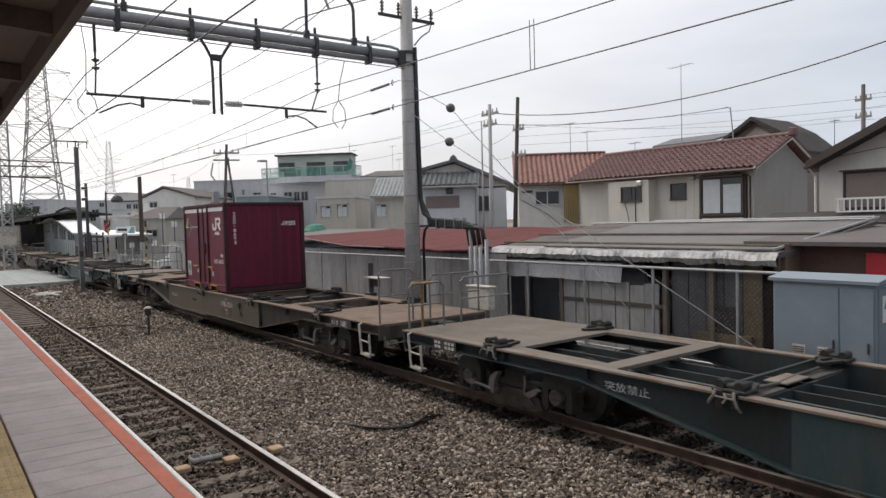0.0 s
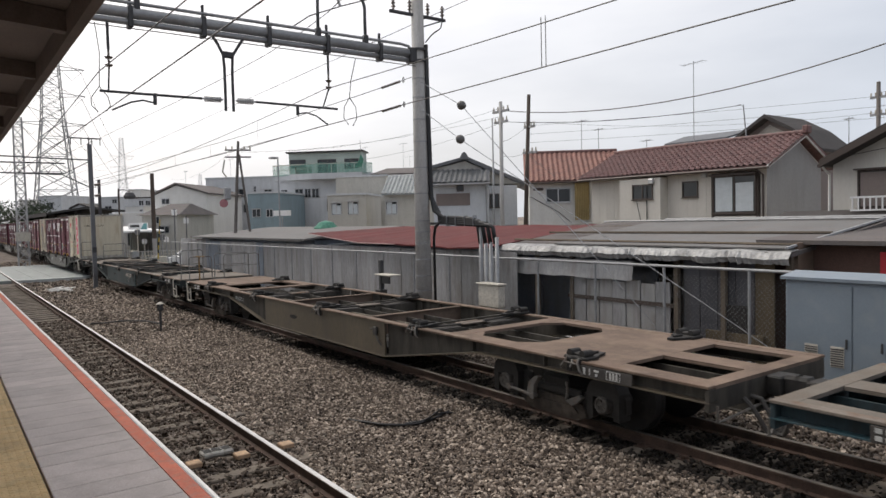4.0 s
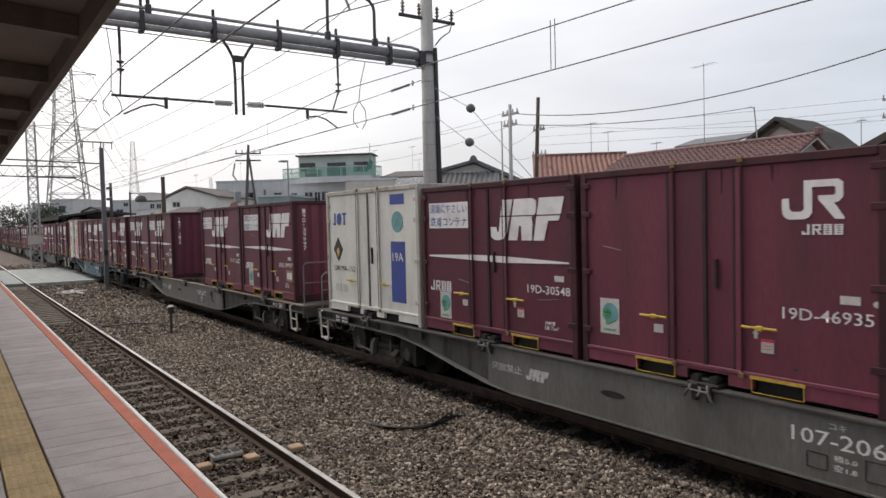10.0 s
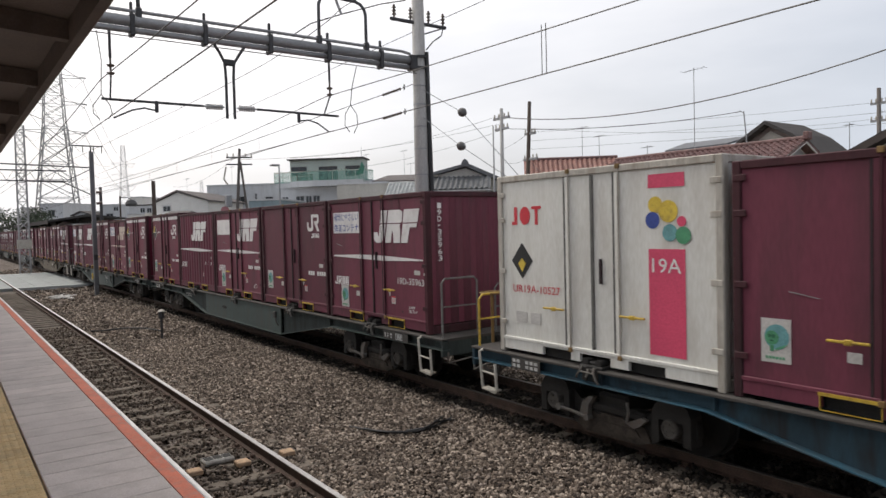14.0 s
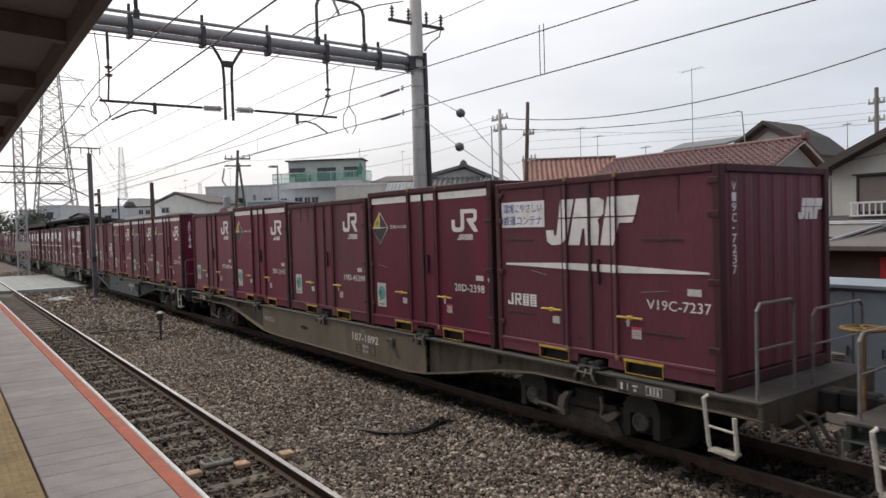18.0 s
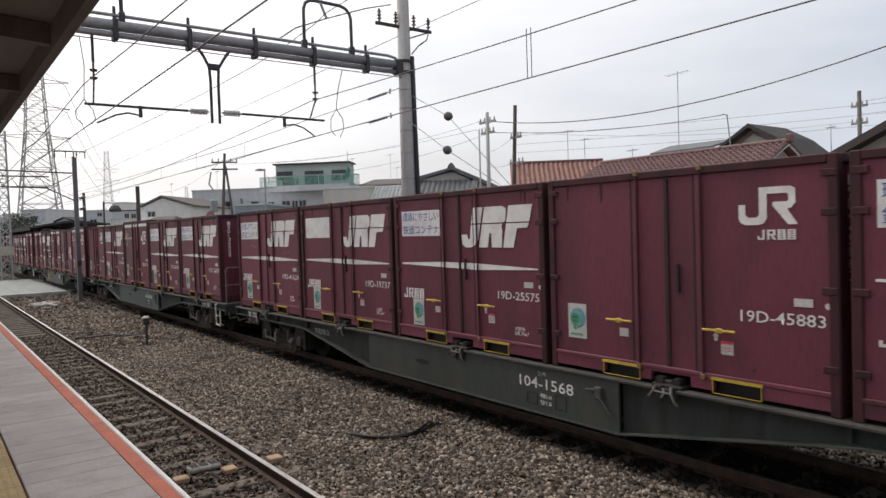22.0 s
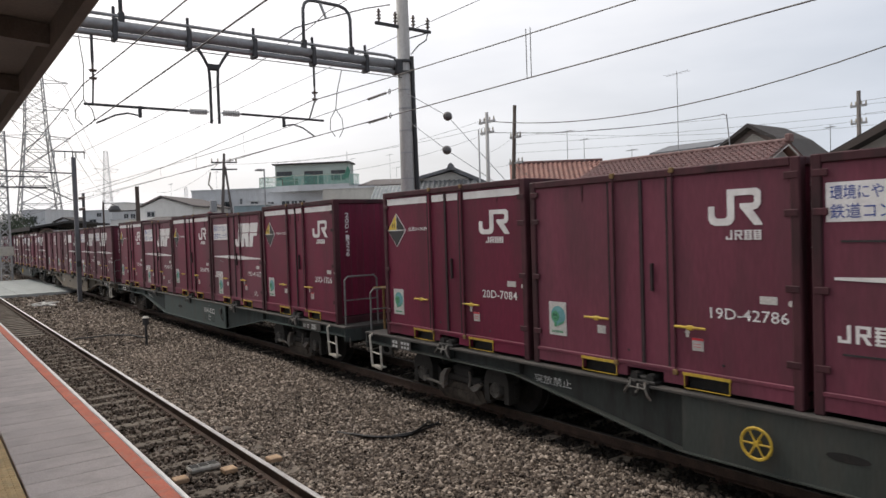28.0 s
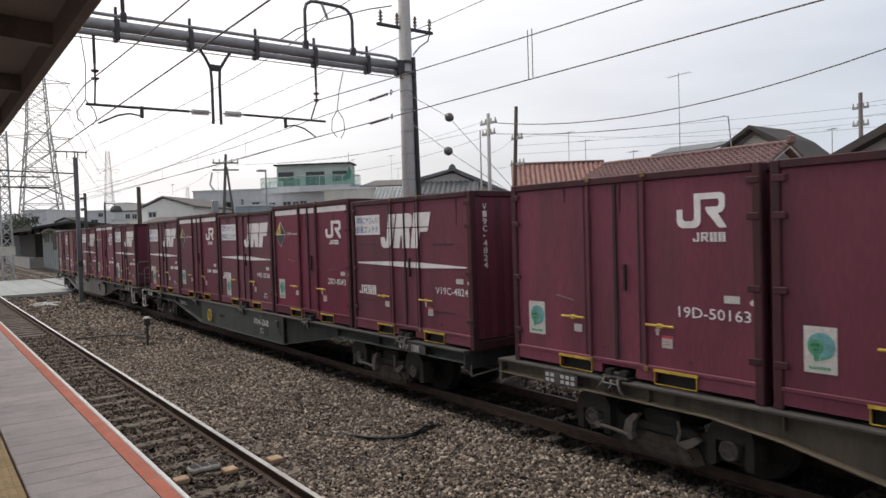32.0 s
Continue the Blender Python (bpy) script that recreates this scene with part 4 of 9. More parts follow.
    # cross bars at the joints of the loads, lock beams with their linkage under each load
    base = shift - LOAD_LEN / 2
    for k in range(1, 5):
        x = base + k * PITCH - .05
        if abs(x) < h - 5.0:
            part("cross_bar", Mesh().box(x - .055, -1.19, DECK - .05, x + .055, 1.19, DECK - .02, .006).box(x - .01, -1.19, .58, x + .01, 1.19, DECK - .05), dm, w)
    for k in range(5):
        x = base + k * PITCH + CL_LEN / 2
        for s in (-1, 1):
            lock(w, x, s)
        if 0 < k < 4:
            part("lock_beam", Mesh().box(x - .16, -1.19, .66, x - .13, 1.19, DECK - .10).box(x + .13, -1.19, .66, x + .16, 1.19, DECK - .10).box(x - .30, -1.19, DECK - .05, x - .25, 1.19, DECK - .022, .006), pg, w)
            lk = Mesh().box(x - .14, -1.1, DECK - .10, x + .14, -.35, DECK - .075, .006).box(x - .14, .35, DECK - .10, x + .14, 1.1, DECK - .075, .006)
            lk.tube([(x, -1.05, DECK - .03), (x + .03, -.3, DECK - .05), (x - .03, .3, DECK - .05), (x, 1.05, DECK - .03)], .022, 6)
            part("linkage", lk, M["deck_shade_grime"], w)
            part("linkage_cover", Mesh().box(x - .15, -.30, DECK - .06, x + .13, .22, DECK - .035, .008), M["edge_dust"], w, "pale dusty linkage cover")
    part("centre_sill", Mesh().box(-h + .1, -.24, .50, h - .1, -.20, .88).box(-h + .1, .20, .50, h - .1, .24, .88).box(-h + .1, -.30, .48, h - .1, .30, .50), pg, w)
    part("brake_pipe", Mesh().tube([(-h + .2, -.45, .80), (-h + 4.5, -.55, .84), (0, -.55, .84), (h - 4.5, -.55, .84), (h - .2, -.42, .78)], .02, 6), p, w)
    # underframe gear between the bogies
    part("air_reservoir", Mesh().cyl((-1.4, .45, .45), (.2, .45, .45), .17, .17, 12), M["steel_dark"], w)
    part("brake_cylinder", Mesh().box(.8, -.7, .35, 1.3, -.3, .60, .03), M["steel_dark"], w)
    part("brake_rod", Mesh().box(1.3, -.5, .42, 3.6, -.44, .47), M["steel_dark"], w)
    # added dark sheet that gives the open middle bays their deep shade
    part("floor_pan", Mesh().box(-2.75, -1.18, .44, 2.75, 1.18, .452), M["steel_dark"], w, "added dark sheet standing in for shade between the sills")
    # step irons at the near corners, handrail at one end
    side = -1 if rail_left else 1
    sx = side * (h - .45)
    st = Mesh().tube([(sx - .17, -1.30, DECK - .02), (sx - .19, -1.36, DECK - .05), (sx - .17, -1.36, .80), (sx - .13, -1.36, .44), (sx - .10, -1.36, .40), (sx + .17, -1.36, .37), (sx + .20, -1.36, .41), (sx + .17, -1.36, .80)], .024, 6)
    st.box(sx - .13, -1.385, .385, sx + .19, -1.26, .41).tube([(sx - .15, -1.36, .66), (sx + .18, -1.36, .64)], .016, 5)
    part("step", st, M["pale"], w, "pale worn foot step")
    hx = side * (h - .10)
    for ya, yb, hh in ((-1.22, -.46, .80 if rail_left else 1.0), (-.05, 1.20, .84)):
        hr = Mesh().tube([(hx, ya, DECK - .1), (hx, ya, DECK + hh - .07), (hx, ya + .07, DECK + hh), (hx, yb - .07, DECK + hh), (hx, yb, DECK + hh - .07), (hx, yb, DECK - .1)], .019, 6)
        hr.tube([(hx, ya, DECK + hh * .52), (hx, yb, DECK + hh * .52)], .014, 5)
        part("handrail", hr, M["yellow" if n == 3 else "handrail"], w, "yellow tubular end handrail" if n == 3 else "grey tubular end handrail")
    if rail_left:
        bp = Mesh().cyl((side * (h + .02), -.85, .75), (side * (h + .02), -.85, DECK + .78), .025, .025, 8).ring((side * (h + .02), -.85, DECK + .80), (0, 0, 1), .19, .018, 18, 6)
        for a in range(3):
            c, q = .18 * math.cos(a * 1.047), .18 * math.sin(a * 1.047)
            bp.tube([(side * (h + .02) - c, -.85 - q, DECK + .80), (side * (h + .02) + c, -.85 + q, DECK + .80)], .012, 5)
        part("end_brake_wheel", bp, M["ochre_rust"], w, "rusty ochre brake wheel on an upright shaft")
    # lettering and plates on the near side
    ys = -(HALF_W - .045) - .004
    mk = M[tint]
    if number:
        x0 = 1.10 if curved is True else 1.20
        wd = .127 * len(number)
        letters("wagon_number", number, x0, ys, .655, .15, mk, w, width=wd)
        letters("class_mark", "コキ", x0 + wd * .36, ys, .835, .065, M["warn_dim"], w, width=.16)
        xc = x0 + wd / 2
        for q, hh in ((xc - .36, .15), (xc + .18, .19)):
            fr_ = Mesh()
            for a, b, c_, e in ((q, .425, q + .20, .433), (q, .425 + hh, q + .20, .433 + hh), (q, .433, q + .008, .425 + hh), (q + .192, .433, q + .20, .425 + hh)):
                fr_.box(a, ys - .004, b, c_, ys, e)
            part("data_frame", fr_, M["steel_dark"], w)
        letters("load_mark", "積5.0", xc - .10, ys, .535, .062, mk, w, width=.21)
        letters("load_mark", "空1.8", xc - .10, ys, .445, .062, mk, w, width=.21)
    if warn and colour != "blue":
        letters("warning_text", "突放禁止", -3.60 if curved else -5.35, ys + (.0 if curved else .078), .62 if curved else .72, .12, M["warn_dim"], w, width=.68)
    part("class_plate", Mesh().box(h - 1.86, -(HALF_W + .012), .815, h - 1.02, -(HALF_W - .0), .958, .004), M["deck_shade_grime"], w, "dark plate with pale lettering bars")
    q = Mesh()
    for a, b, c_, e in ((1.80, .845, 1.765, .93), (1.70, .845, 1.685, .93), (1.62, .90, 1.54, .925), (1.60, .845, 1.56, .88)):
        q.box(h - a, -(HALF_W + .016), b, h - c_, -(HALF_W + .012), e)
    for a, b, c_, e in ((1.42, .835, 1.20, .843), (1.42, .937, 1.20, .945), (1.42, .843, 1.412, .937), (1.208, .843, 1.20, .937), (1.37, .85, 1.34, .93), (1.32, .85, 1.29, .93), (1.27, .85, 1.24, .93)):
        q.box(h - a, -(HALF_W + .016), b, h - c_, -(HALF_W + .012), e)
    part("data_block", q, M["warn_dim"], w)
    q = Mesh().box(-h + .95, -(HALF_W + .008), .80, -h + 1.55, -(HALF_W - .004), .958, .004)
    part("class_plate", q, M["deck_shade_grime"], w, "dark plate with pale lettering bars")
    q = Mesh()
    for z in (.825, .895):
        for i in range(6):
            if i != 2:
                q.box(-h + .99 + .09 * i, -(HALF_W + .012), z, -h + 1.05 + .09 * i, -(HALF_W + .008), z + .045)
    part("data_block", q, M["warn_dim"], w)
    if colour == "grey":
        m = Mesh()
        for q in slanted_mark(-2.82, .58, .48, .17):
            m.prism(q, "y", ys - .003, ys)
        part("slanted_mark", m, M["warn_dim"], w, "faded slanted mark on the sill")
    if wheel:
        hw = part("handbrake_wheel", Mesh().ring((0, 0, 0), (0, 1, 0), .16, .018, 20, 6), M["yellow"], w, "yellow handbrake wheel")
        hw.location = (-2.05, -(HALF_W + .02), .62)
        sp = Mesh()
        for a in range(3):
            c, q = math.cos(a * math.pi / 3), math.sin(a * math.pi / 3)
            sp.tube([(-.16 * c, 0, -.16 * q), (.16 * c, 0, .16 * q)], .012, 5)
        part("spokes", sp.cyl((0, -.02, 0), (0, .10, 0), .03, .03, 8), M["yellow"], hw)
    part("side_slot", Mesh().prism([(-1.20 + .20 * math.cos(a * .524) * (1 if abs(math.cos(a * .524)) > .1 else 0), .66 + .045 * math.sin(a * .524)) for a in range(12)], "y", ys - .002, ys + .03), M["steel_dark"], w, "dark oval hole in the sill")
    # small valve box and pipe bracket on the sill
    part("valve_bracket", Mesh().box(2.60, ys - .06, .70, 2.72, ys + .0, .86, .015).tube([(2.45, ys - .02, .80), (2.62, ys - .05, .82)], .016, 5).tube([(2.70, ys - .05, .72), (2.80, ys - .05, .60), (2.85, ys - .02, .52)], .016, 5), M["hose"], w)
    movers.append((w, n, LOAD_LEN / 2 - (.11 if n == 9 else 0), TRACK_FAR, 0.0))
    return w


# ---- containers: twelve-foot boxes; origin at the left foot of the near side, near face at y = 0 ----
CL, CW, CH = 3.715, 2.45, 2.50


def box_frame(body_mat, corrugated=False, height=CH):
    """Meshes of a steel container, shared by all of one colour."""
    key = ("box", body_mat, corrugated, height)
    if key in shared:
        return shared[key]
    bm = M[body_mat]
    H = height
    d = {}
    if corrugated:
        side = [(.04, .03)]
        x = .16
        while x < CL - .25:
            side += [(x, .03), (x + .04, .0), (x + .14, .0), (x + .18, .03)]
            x += .27
        body = Mesh().prism(side + [(CL - .04, .03), (CL - .04, CW - .03), (.04, CW - .03)], "z", .16, H - .05)
    else:
        body = Mesh().box(.04, .03, .16, CL - .04, CW - .03, H - .05)
    d["body"] = body.data("body", bm)
    fr = Mesh()
    for xa, xb in ((0, .10), (CL - .10, CL)):
        for ya, yb in ((0, .12), (CW - .12, CW)):
            fr.box(xa, ya, 0, xb, yb, H, .012)
    for ya, yb in ((0.0, .08), (CW - .08, CW)):
        fr.box(.10, ya, H - .09, CL - .10, yb, H, .01)
    for xa, xb in ((0, .08), (CL - .08, CL)):
        fr.box(xa, .12, H - .09, xb, CW - .12, H, .01).box(xa, .12, .0, xb, CW - .12, .14, .01)
    edge_m = M["maroon_edge"] if "maroon" in body_mat else M["pale_edge"]
    d["frame"] = fr.data("corner_frame", edge_m)
    d["roof"] = Mesh().box(.05, .05, H - .05, CL - .05, CW - .05, H - .012, .008).data("roof_panel", bm)
    # base rail with two fork openings
    b = Mesh()
    xs = [.10, .90, 1.44, 2.40, 2.94, CL - .10]
    for xa, xb in ((xs[0], xs[1]), (xs[2], 1.60), (2.12, xs[3]), (xs[4], xs[5])):
        b.prism([(xa, .05), (xb, .05), (xb, .20), (xa, .20)], "y", .012, .07)
    b.box(1.60, .012, .16, 2.12, .07, .20)
    b.box(xs[1], .012, .17, xs[2], .07, .20).box(xs[3], .012, .17, xs[4], .07, .20)
    d["back_base"] = Mesh().box(.10, CW - .07, 0, CL - .10, CW - .01, .20).data("base_rail", bm)
    b.box(.08, .0, .19, CL - .08, .03, .235, .006)
    d["base"] = b.data("base_rail", bm)
    pk = Mesh()
    for xa, xb in ((xs[1], xs[2]), (xs[3], xs[4])):
        pk.box(xa, .10, .02, xb, .12, .17)
    d["pocket"] = pk.data("fork_pocket", M["steel_dark"])
    w_ = xs[2] - xs[1]
    d["pocket_rim"] = Mesh().box(-.02, -.008, .172, w_ + .02, .014, .205).box(w_, -.004, .03, w_ + .008, .012, .172).box(-.008, -.004, .03, .0, .012, .172).box(-.008, -.004, .026, w_ + .008, .006, .034).data("pocket_rim", M["yellow"])
    d["pocket_at"] = (xs[1], xs[3])
    # door posts with cam bars and their keepers
    d["post"] = Mesh().box(-.030, .014, .20, .028, .03, H - .06, .004).data("door_post", bm)
    gk = Mesh().box(-.056, .012, .20, -.031, .031, H - .06)
    d["gasket"] = gk.data("door_gasket", M["gasket"] if "maroon" in body_mat else M["grey_seal"])
    rod = Mesh().cyl((.045, .004, .18), (.045, .004, H - .04), .012, .012, 7)
    n_rod = len(rod.f)
    rod.box(.015, -.022, .16, .075, .03, .22, .006).box(.015, -.022, H - .05, .075, .03, H + .01, .006)
    d["rod"] = rod.data("cam_rod", edge_m)
    d["rod"].materials.append(M["ochre_rust"])
    d["rod"].polygons.foreach_set("material_index", [0 if i < n_rod else 1 for i in range(len(rod.f))])
    d["seam"] = Mesh().box(1.82, .008, .22, 1.862, .031, H - .10).data("door_seam", M["gasket"] if "maroon" in body_mat else M["grey_seal"])
    hg = Mesh()
    for x in (.09, CL - .09):
        for z in (.45, 1.20, 1.95, 2.32):
            hg.box(x - .07, -.006, z - .035, x + .07, .012, z + .035, .006)
    d["hinges"] = hg.data("hinge", edge_m)
    d["handle"] = Mesh().cyl((-.19, -.035, 0), (.19, -.035, 0), .015, .015, 7).box(-.035, -.05, -.03, .04, -.01, .025, .008).data("door_handle", M["yellow"])
    d["slot"] = Mesh().box(1.97, -.006, 1.10, 2.0, .032, 1.42).data("door_slot", M["gasket"])
    # ribbed ends
    for nm, x, s in (("ends0", .04, -1), ("ends1", CL - .04, 1)):
        er = Mesh()
        yy = .22
        while yy < CW - .3:
            er.prism([(x, yy), (x + s * .012, yy + .03), (x + s * .012, yy + .15), (x, yy + .18)], "z", .16, H - .10)
            yy += .30
        d[nm] = er.data("end_rib", bm)
    shared[key] = d
    return d


def base_box(label, body_mat, corrugated=False, height=CH, yellow=True, doors=True):
    c = thing("freight_container", label, "container", "containers on the freight train")
    d = box_frame(body_mat, corrugated, height)
    part("body", d["body"], None, c)
    part("corner_frame", d["frame"], None, c)
    part("roof_panel", d["roof"], None, c)
    part("base_rail", d["base"], None, c)
    part("base_rail", d["back_base"], None, c)
    part("fork_pocket", d["pocket"], None, c)
    if yellow:
        for x in d["pocket_at"]:
            part("pocket_rim", d["pocket_rim"], None, c, "yellow painted fork pocket rim").location = (x, 0, 0)
    if doors and not corrugated:
        for x, hx in ((1.40, 1.17), (2.24, 2.50)):
            for nm, key in (("door_post", "post"), ("door_gasket", "gasket"), ("cam_rod", "rod")):
                part(nm, d[key], None, c).location = (x, 0, 0)
            part("door_handle", d["handle"], None, c, "yellow locking handle").location = (hx, 0, .72)
        part("door_seam", d["seam"], None, c)
        part("hinge", d["hinges"], None, c)
        part("door_slot", d["slot"], None, c)
    part("end_rib", d["ends0"], None, c)
    part("end_rib", d["ends1"], None, c)
    return c


FY = .026            # plane of the side panels' markings


def flat(name, polys, material, parent, label="", y=None, key=None):
    """Painted shapes on the near side; outlines in (x, z)."""
    y = FY if y is None else y
    if key is not None and key in shared:
        return part(name, shared[key], None, parent, label)
    m = Mesh()
    for q in polys:
        m.prism(q, "y", y - .003, y + .003)
    me = m.data(name, material)
    if key is not None:
        shared[key] = me
    return part(name, me, None, parent, label)


def rect(x0, z0, x1, z1):
    return [(x0, z0), (x1, z0), (x1, z1), (x0, z1)]


def disc(cx, cz, rx, rz=None, n=18):
    rz = rx if rz is None else rz
    return [(cx + rx * math.cos(2 * math.pi * i / n), cz + rz * math.sin(2 * math.pi * i / n)) for i in range(n)]


def between(poly, xa, xb):
    """The piece of an outline between two uprights."""
    for lim, sgn in ((xa, 1), (xb, -1)):
        out = []
        for (x0, z0), (x1, z1) in zip(poly, poly[1:] + poly[:1]):
            a, b = (x0 - lim) * sgn >= 0, (x1 - lim) * sgn >= 0
            if a:
                out.append((x0, z0))
            if a != b:
                u = (lim - x0) / (x1 - x0)
                out.append((lim, z0 + u * (z1 - z0)))
        poly = out
        if len(poly) < 3:
            return []
    return poly


def slanted_mark(x, z, w, h):
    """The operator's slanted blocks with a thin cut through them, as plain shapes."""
    raw = [[(.18, 1), (.33, 1), (.245, .18), (.20, .04), (.13, 0), (.06, 0), (.01, .08), (0, .33), (.085, .33), (.10, .20), (.125, .22)],
           [(.355, 1), (.60, 1), (.655, .93), (.645, .66), (.585, .53), (.60, .40), (.585, 0), (.45, 0), (.445, .34), (.42, .36), (.385, 0), (.26, 0)],
           [(.69, 1), (1, 1), (.965, .68), (.955, .60), (.93, .46), (.80, .46), (.745, 0), (.61, 0)]]
    out = []
    for q in raw:
        t = [(v, u) for u, v in q]
        for a, b in ((0, .575), (.605, 1.0)):
            k = between(t, a, b)
            if k:
                out.append([(x + u * w, z + v * h) for v, u in k])
    return out


def twin_mark(x, z, w, h):
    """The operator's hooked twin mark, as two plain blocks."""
    a = [(0, .55), (.12, .55), (.12, .28), (.17, .20), (.32, .20), (.365, .26), (.365, 1), (.50, 1), (.50, .18), (.45, .05), (.37, 0), (.12, 0), (.04, .06), (0, .18)]
    b = [(.50, 1), (.90, 1), (.98, .92), (.98, .56), (.92, .44), (.84, .41), (1.0, .04), (1.0, 0), (.86, 0), (.60, .50), (.60, .60), (.84, .60), (.865, .64), (.865, .78), (.84, .82), (.50, .82)]
    return [[(x + u * w, z + v * h) for u, v in q] for q in (a, b)]


def name_bars(x, z, w, h):
    """The operator's name, as plain strokes: two open ones and two dense blocks."""
    g, t = w * .235, h * .16
    out = [rect(x + g * .55, z, x + g * .78, z + h), rect(x, z, x + g * .6, z + t), rect(x, z, x + g * .2, z + h * .35)]
    a = x + w * .25
    out += [rect(a, z, a + g * .22, z + h), rect(a, z + h - t, a + g * .85, z + h), rect(a, z + h * .42, a + g * .85, z + h * .42 + t), rect(a + g * .66, z + h * .42, a + g * .88, z + h), [(a + g * .35, z + h * .42), (a + g * .6, z + h * .42), (a + g * .95, z), (a + g * .68, z)]]
    for a in (x + w * .51, x + w * .76):
        out += [rect(a, z + h * q, a + g * .9, z + h * q + h * .12) for q in (0, .22, .44, .66, .88)]
        out += [rect(a + g * .1, z, a + g * .26, z + h), rect(a + g * .66, z, a + g * .82, z + h)]
    return out


def eco_sticker(c, x=.36, z=.50):
    """A pale upright sticker: a blue-green globe with a tree before it."""
    flat("eco_sticker", [rect(x, z, x + .31, z + .45)], M["sticker"], c, "pale upright sticker with a green and blue round mark", y=FY, key=("eco", x, z))
    flat("eco_mark", [disc(x + .165, z + .265, .130)], M["mark_teal"], c, y=FY - .003, key=("eco0", x, z))
    flat("eco_mark", [disc(x + .115, z + .255, .072), rect(x + .095, z + .115, x + .135, z + .180), [(x + .155, z + .125), (x + .26, z + .175), (x + .275, z + .20), (x + .16, z + .150)]], M["mark_green"], c, y=FY - .006, key=("eco1", x, z))
    flat("eco_mark", [disc(x + .092, z + .272, .020, n=8), disc(x + .135, z + .272, .020, n=8), rect(x + .095, z + .218, x + .135, z + .232)], M["mark_leaf"], c, y=FY - .009, key=("eco3", x, z))
    flat("eco_mark", [rect(x + .05 + .035 * i, z + .035, x + .072 + .035 * i, z + .065) for i in range(6)], M["mark_green"], c, y=FY - .003, key=("eco2", x, z))


def arrow(x, z):
    return [[(x - .018, z), (x + .018, z), (x + .018, z + .05), (x + .036, z + .05), (x, z + .10), (x - .036, z + .05), (x - .018, z + .05)]]


def small_labels(c, rng, mk, board=False):
    flat("label_plate", [rect(3.28, 1.03, 3.46, 1.11)], M["sticker"], c, "small pale label", key=("small", 0))
    flat("label_plate", [rect(2.49, .46, 2.63, .60)], M["sticker"], c, "small pale label", key=("small", 4))
    flat("label_heading", [rect(2.49, .575, 2.63, .60), rect(2.51, .53, 2.60, .536), rect(2.51, .50, 2.60, .506)], M["mark_red"], c, y=FY - .004, key=("small", 5))
    flat("pull_arrow", arrow(2.43, .60), M["sticker"], c, "small white arrow under the handle", key=("small", 6))
    flat("bolt_mark", [disc(2.86, .335, .016, n=8), disc(1.62, .36, .014, n=8), disc(3.50, .90, .018, n=8)], M["mark_black"], c, key=("small", 7))["kind"] = "stuff"
    if board:
        flat("document_board", [rect(3.16, .50, 3.54, .78)], M["kraft"], c, "brown board for papers", key=("small", 1))
        for x in (3.22, 3.37):
            flat("paper_sheet", [rect(x, .56, x + .12, .72)], M["mark_white"], c, y=FY - .004, key=("small", 1, x))
    if rng.random() < .7:
        flat("label_plate", [rect(1.14, .52, 1.27, .62)], M["sticker"], c, "small pale label", key=("small", 2))
    if rng.random() < .6:
        flat("round_label", [disc(3.60, 1.05, .030)], M["sticker"], c, key=("small", 3))
    if rng.random() < .5:
        x, z = rng.uniform(.3, 1.1), rng.uniform(.9, 1.7)
        k = rng.choice((0, 1, 2))
        sc = [[(x, z), (x + .30, z - .05), (x + .31, z - .045), (x + .01, z + .008)], [(x + 1.9, z - .2), (x + 2.3, z - .16), (x + 2.3, z - .155), (x + 1.9, z - .193)]]
        flat("scratch", sc[:1 + k % 2], M["plate_grey"], c, "long pale scratch")
    # rust that has run down from the roof edge
    runs = []
    for i in range(rng.choice((1, 2, 3))):
        x, d, wd = rng.uniform(.2, 3.5), rng.uniform(.12, .45), rng.uniform(.010, .022)
        runs.append([(x - wd, 2.40), (x + wd, 2.40), (x + wd * .4, 2.40 - d * .6), (x, 2.40 - d), (x - wd * .5, 2.40 - d * .5)])
    flat("rust_run", runs, M["maroon_edge"], c, "dark rust runs", y=FY + .0005)["kind"] = "stuff"


def number_text(c, body, mk, z=.82):
    if len(body) > 3:
        letters("container_number", body, 2.72, FY - .004, z, .12, mk, c, width=.0955 * len(body))
    else:
        flat("data_block", [rect(2.73 + .11 * i, z + .01, 2.81 + .11 * i, z + .10) for i in range(8) if i != 3], mk, c, y=FY - .004, key=("nobars", mk.name, z))


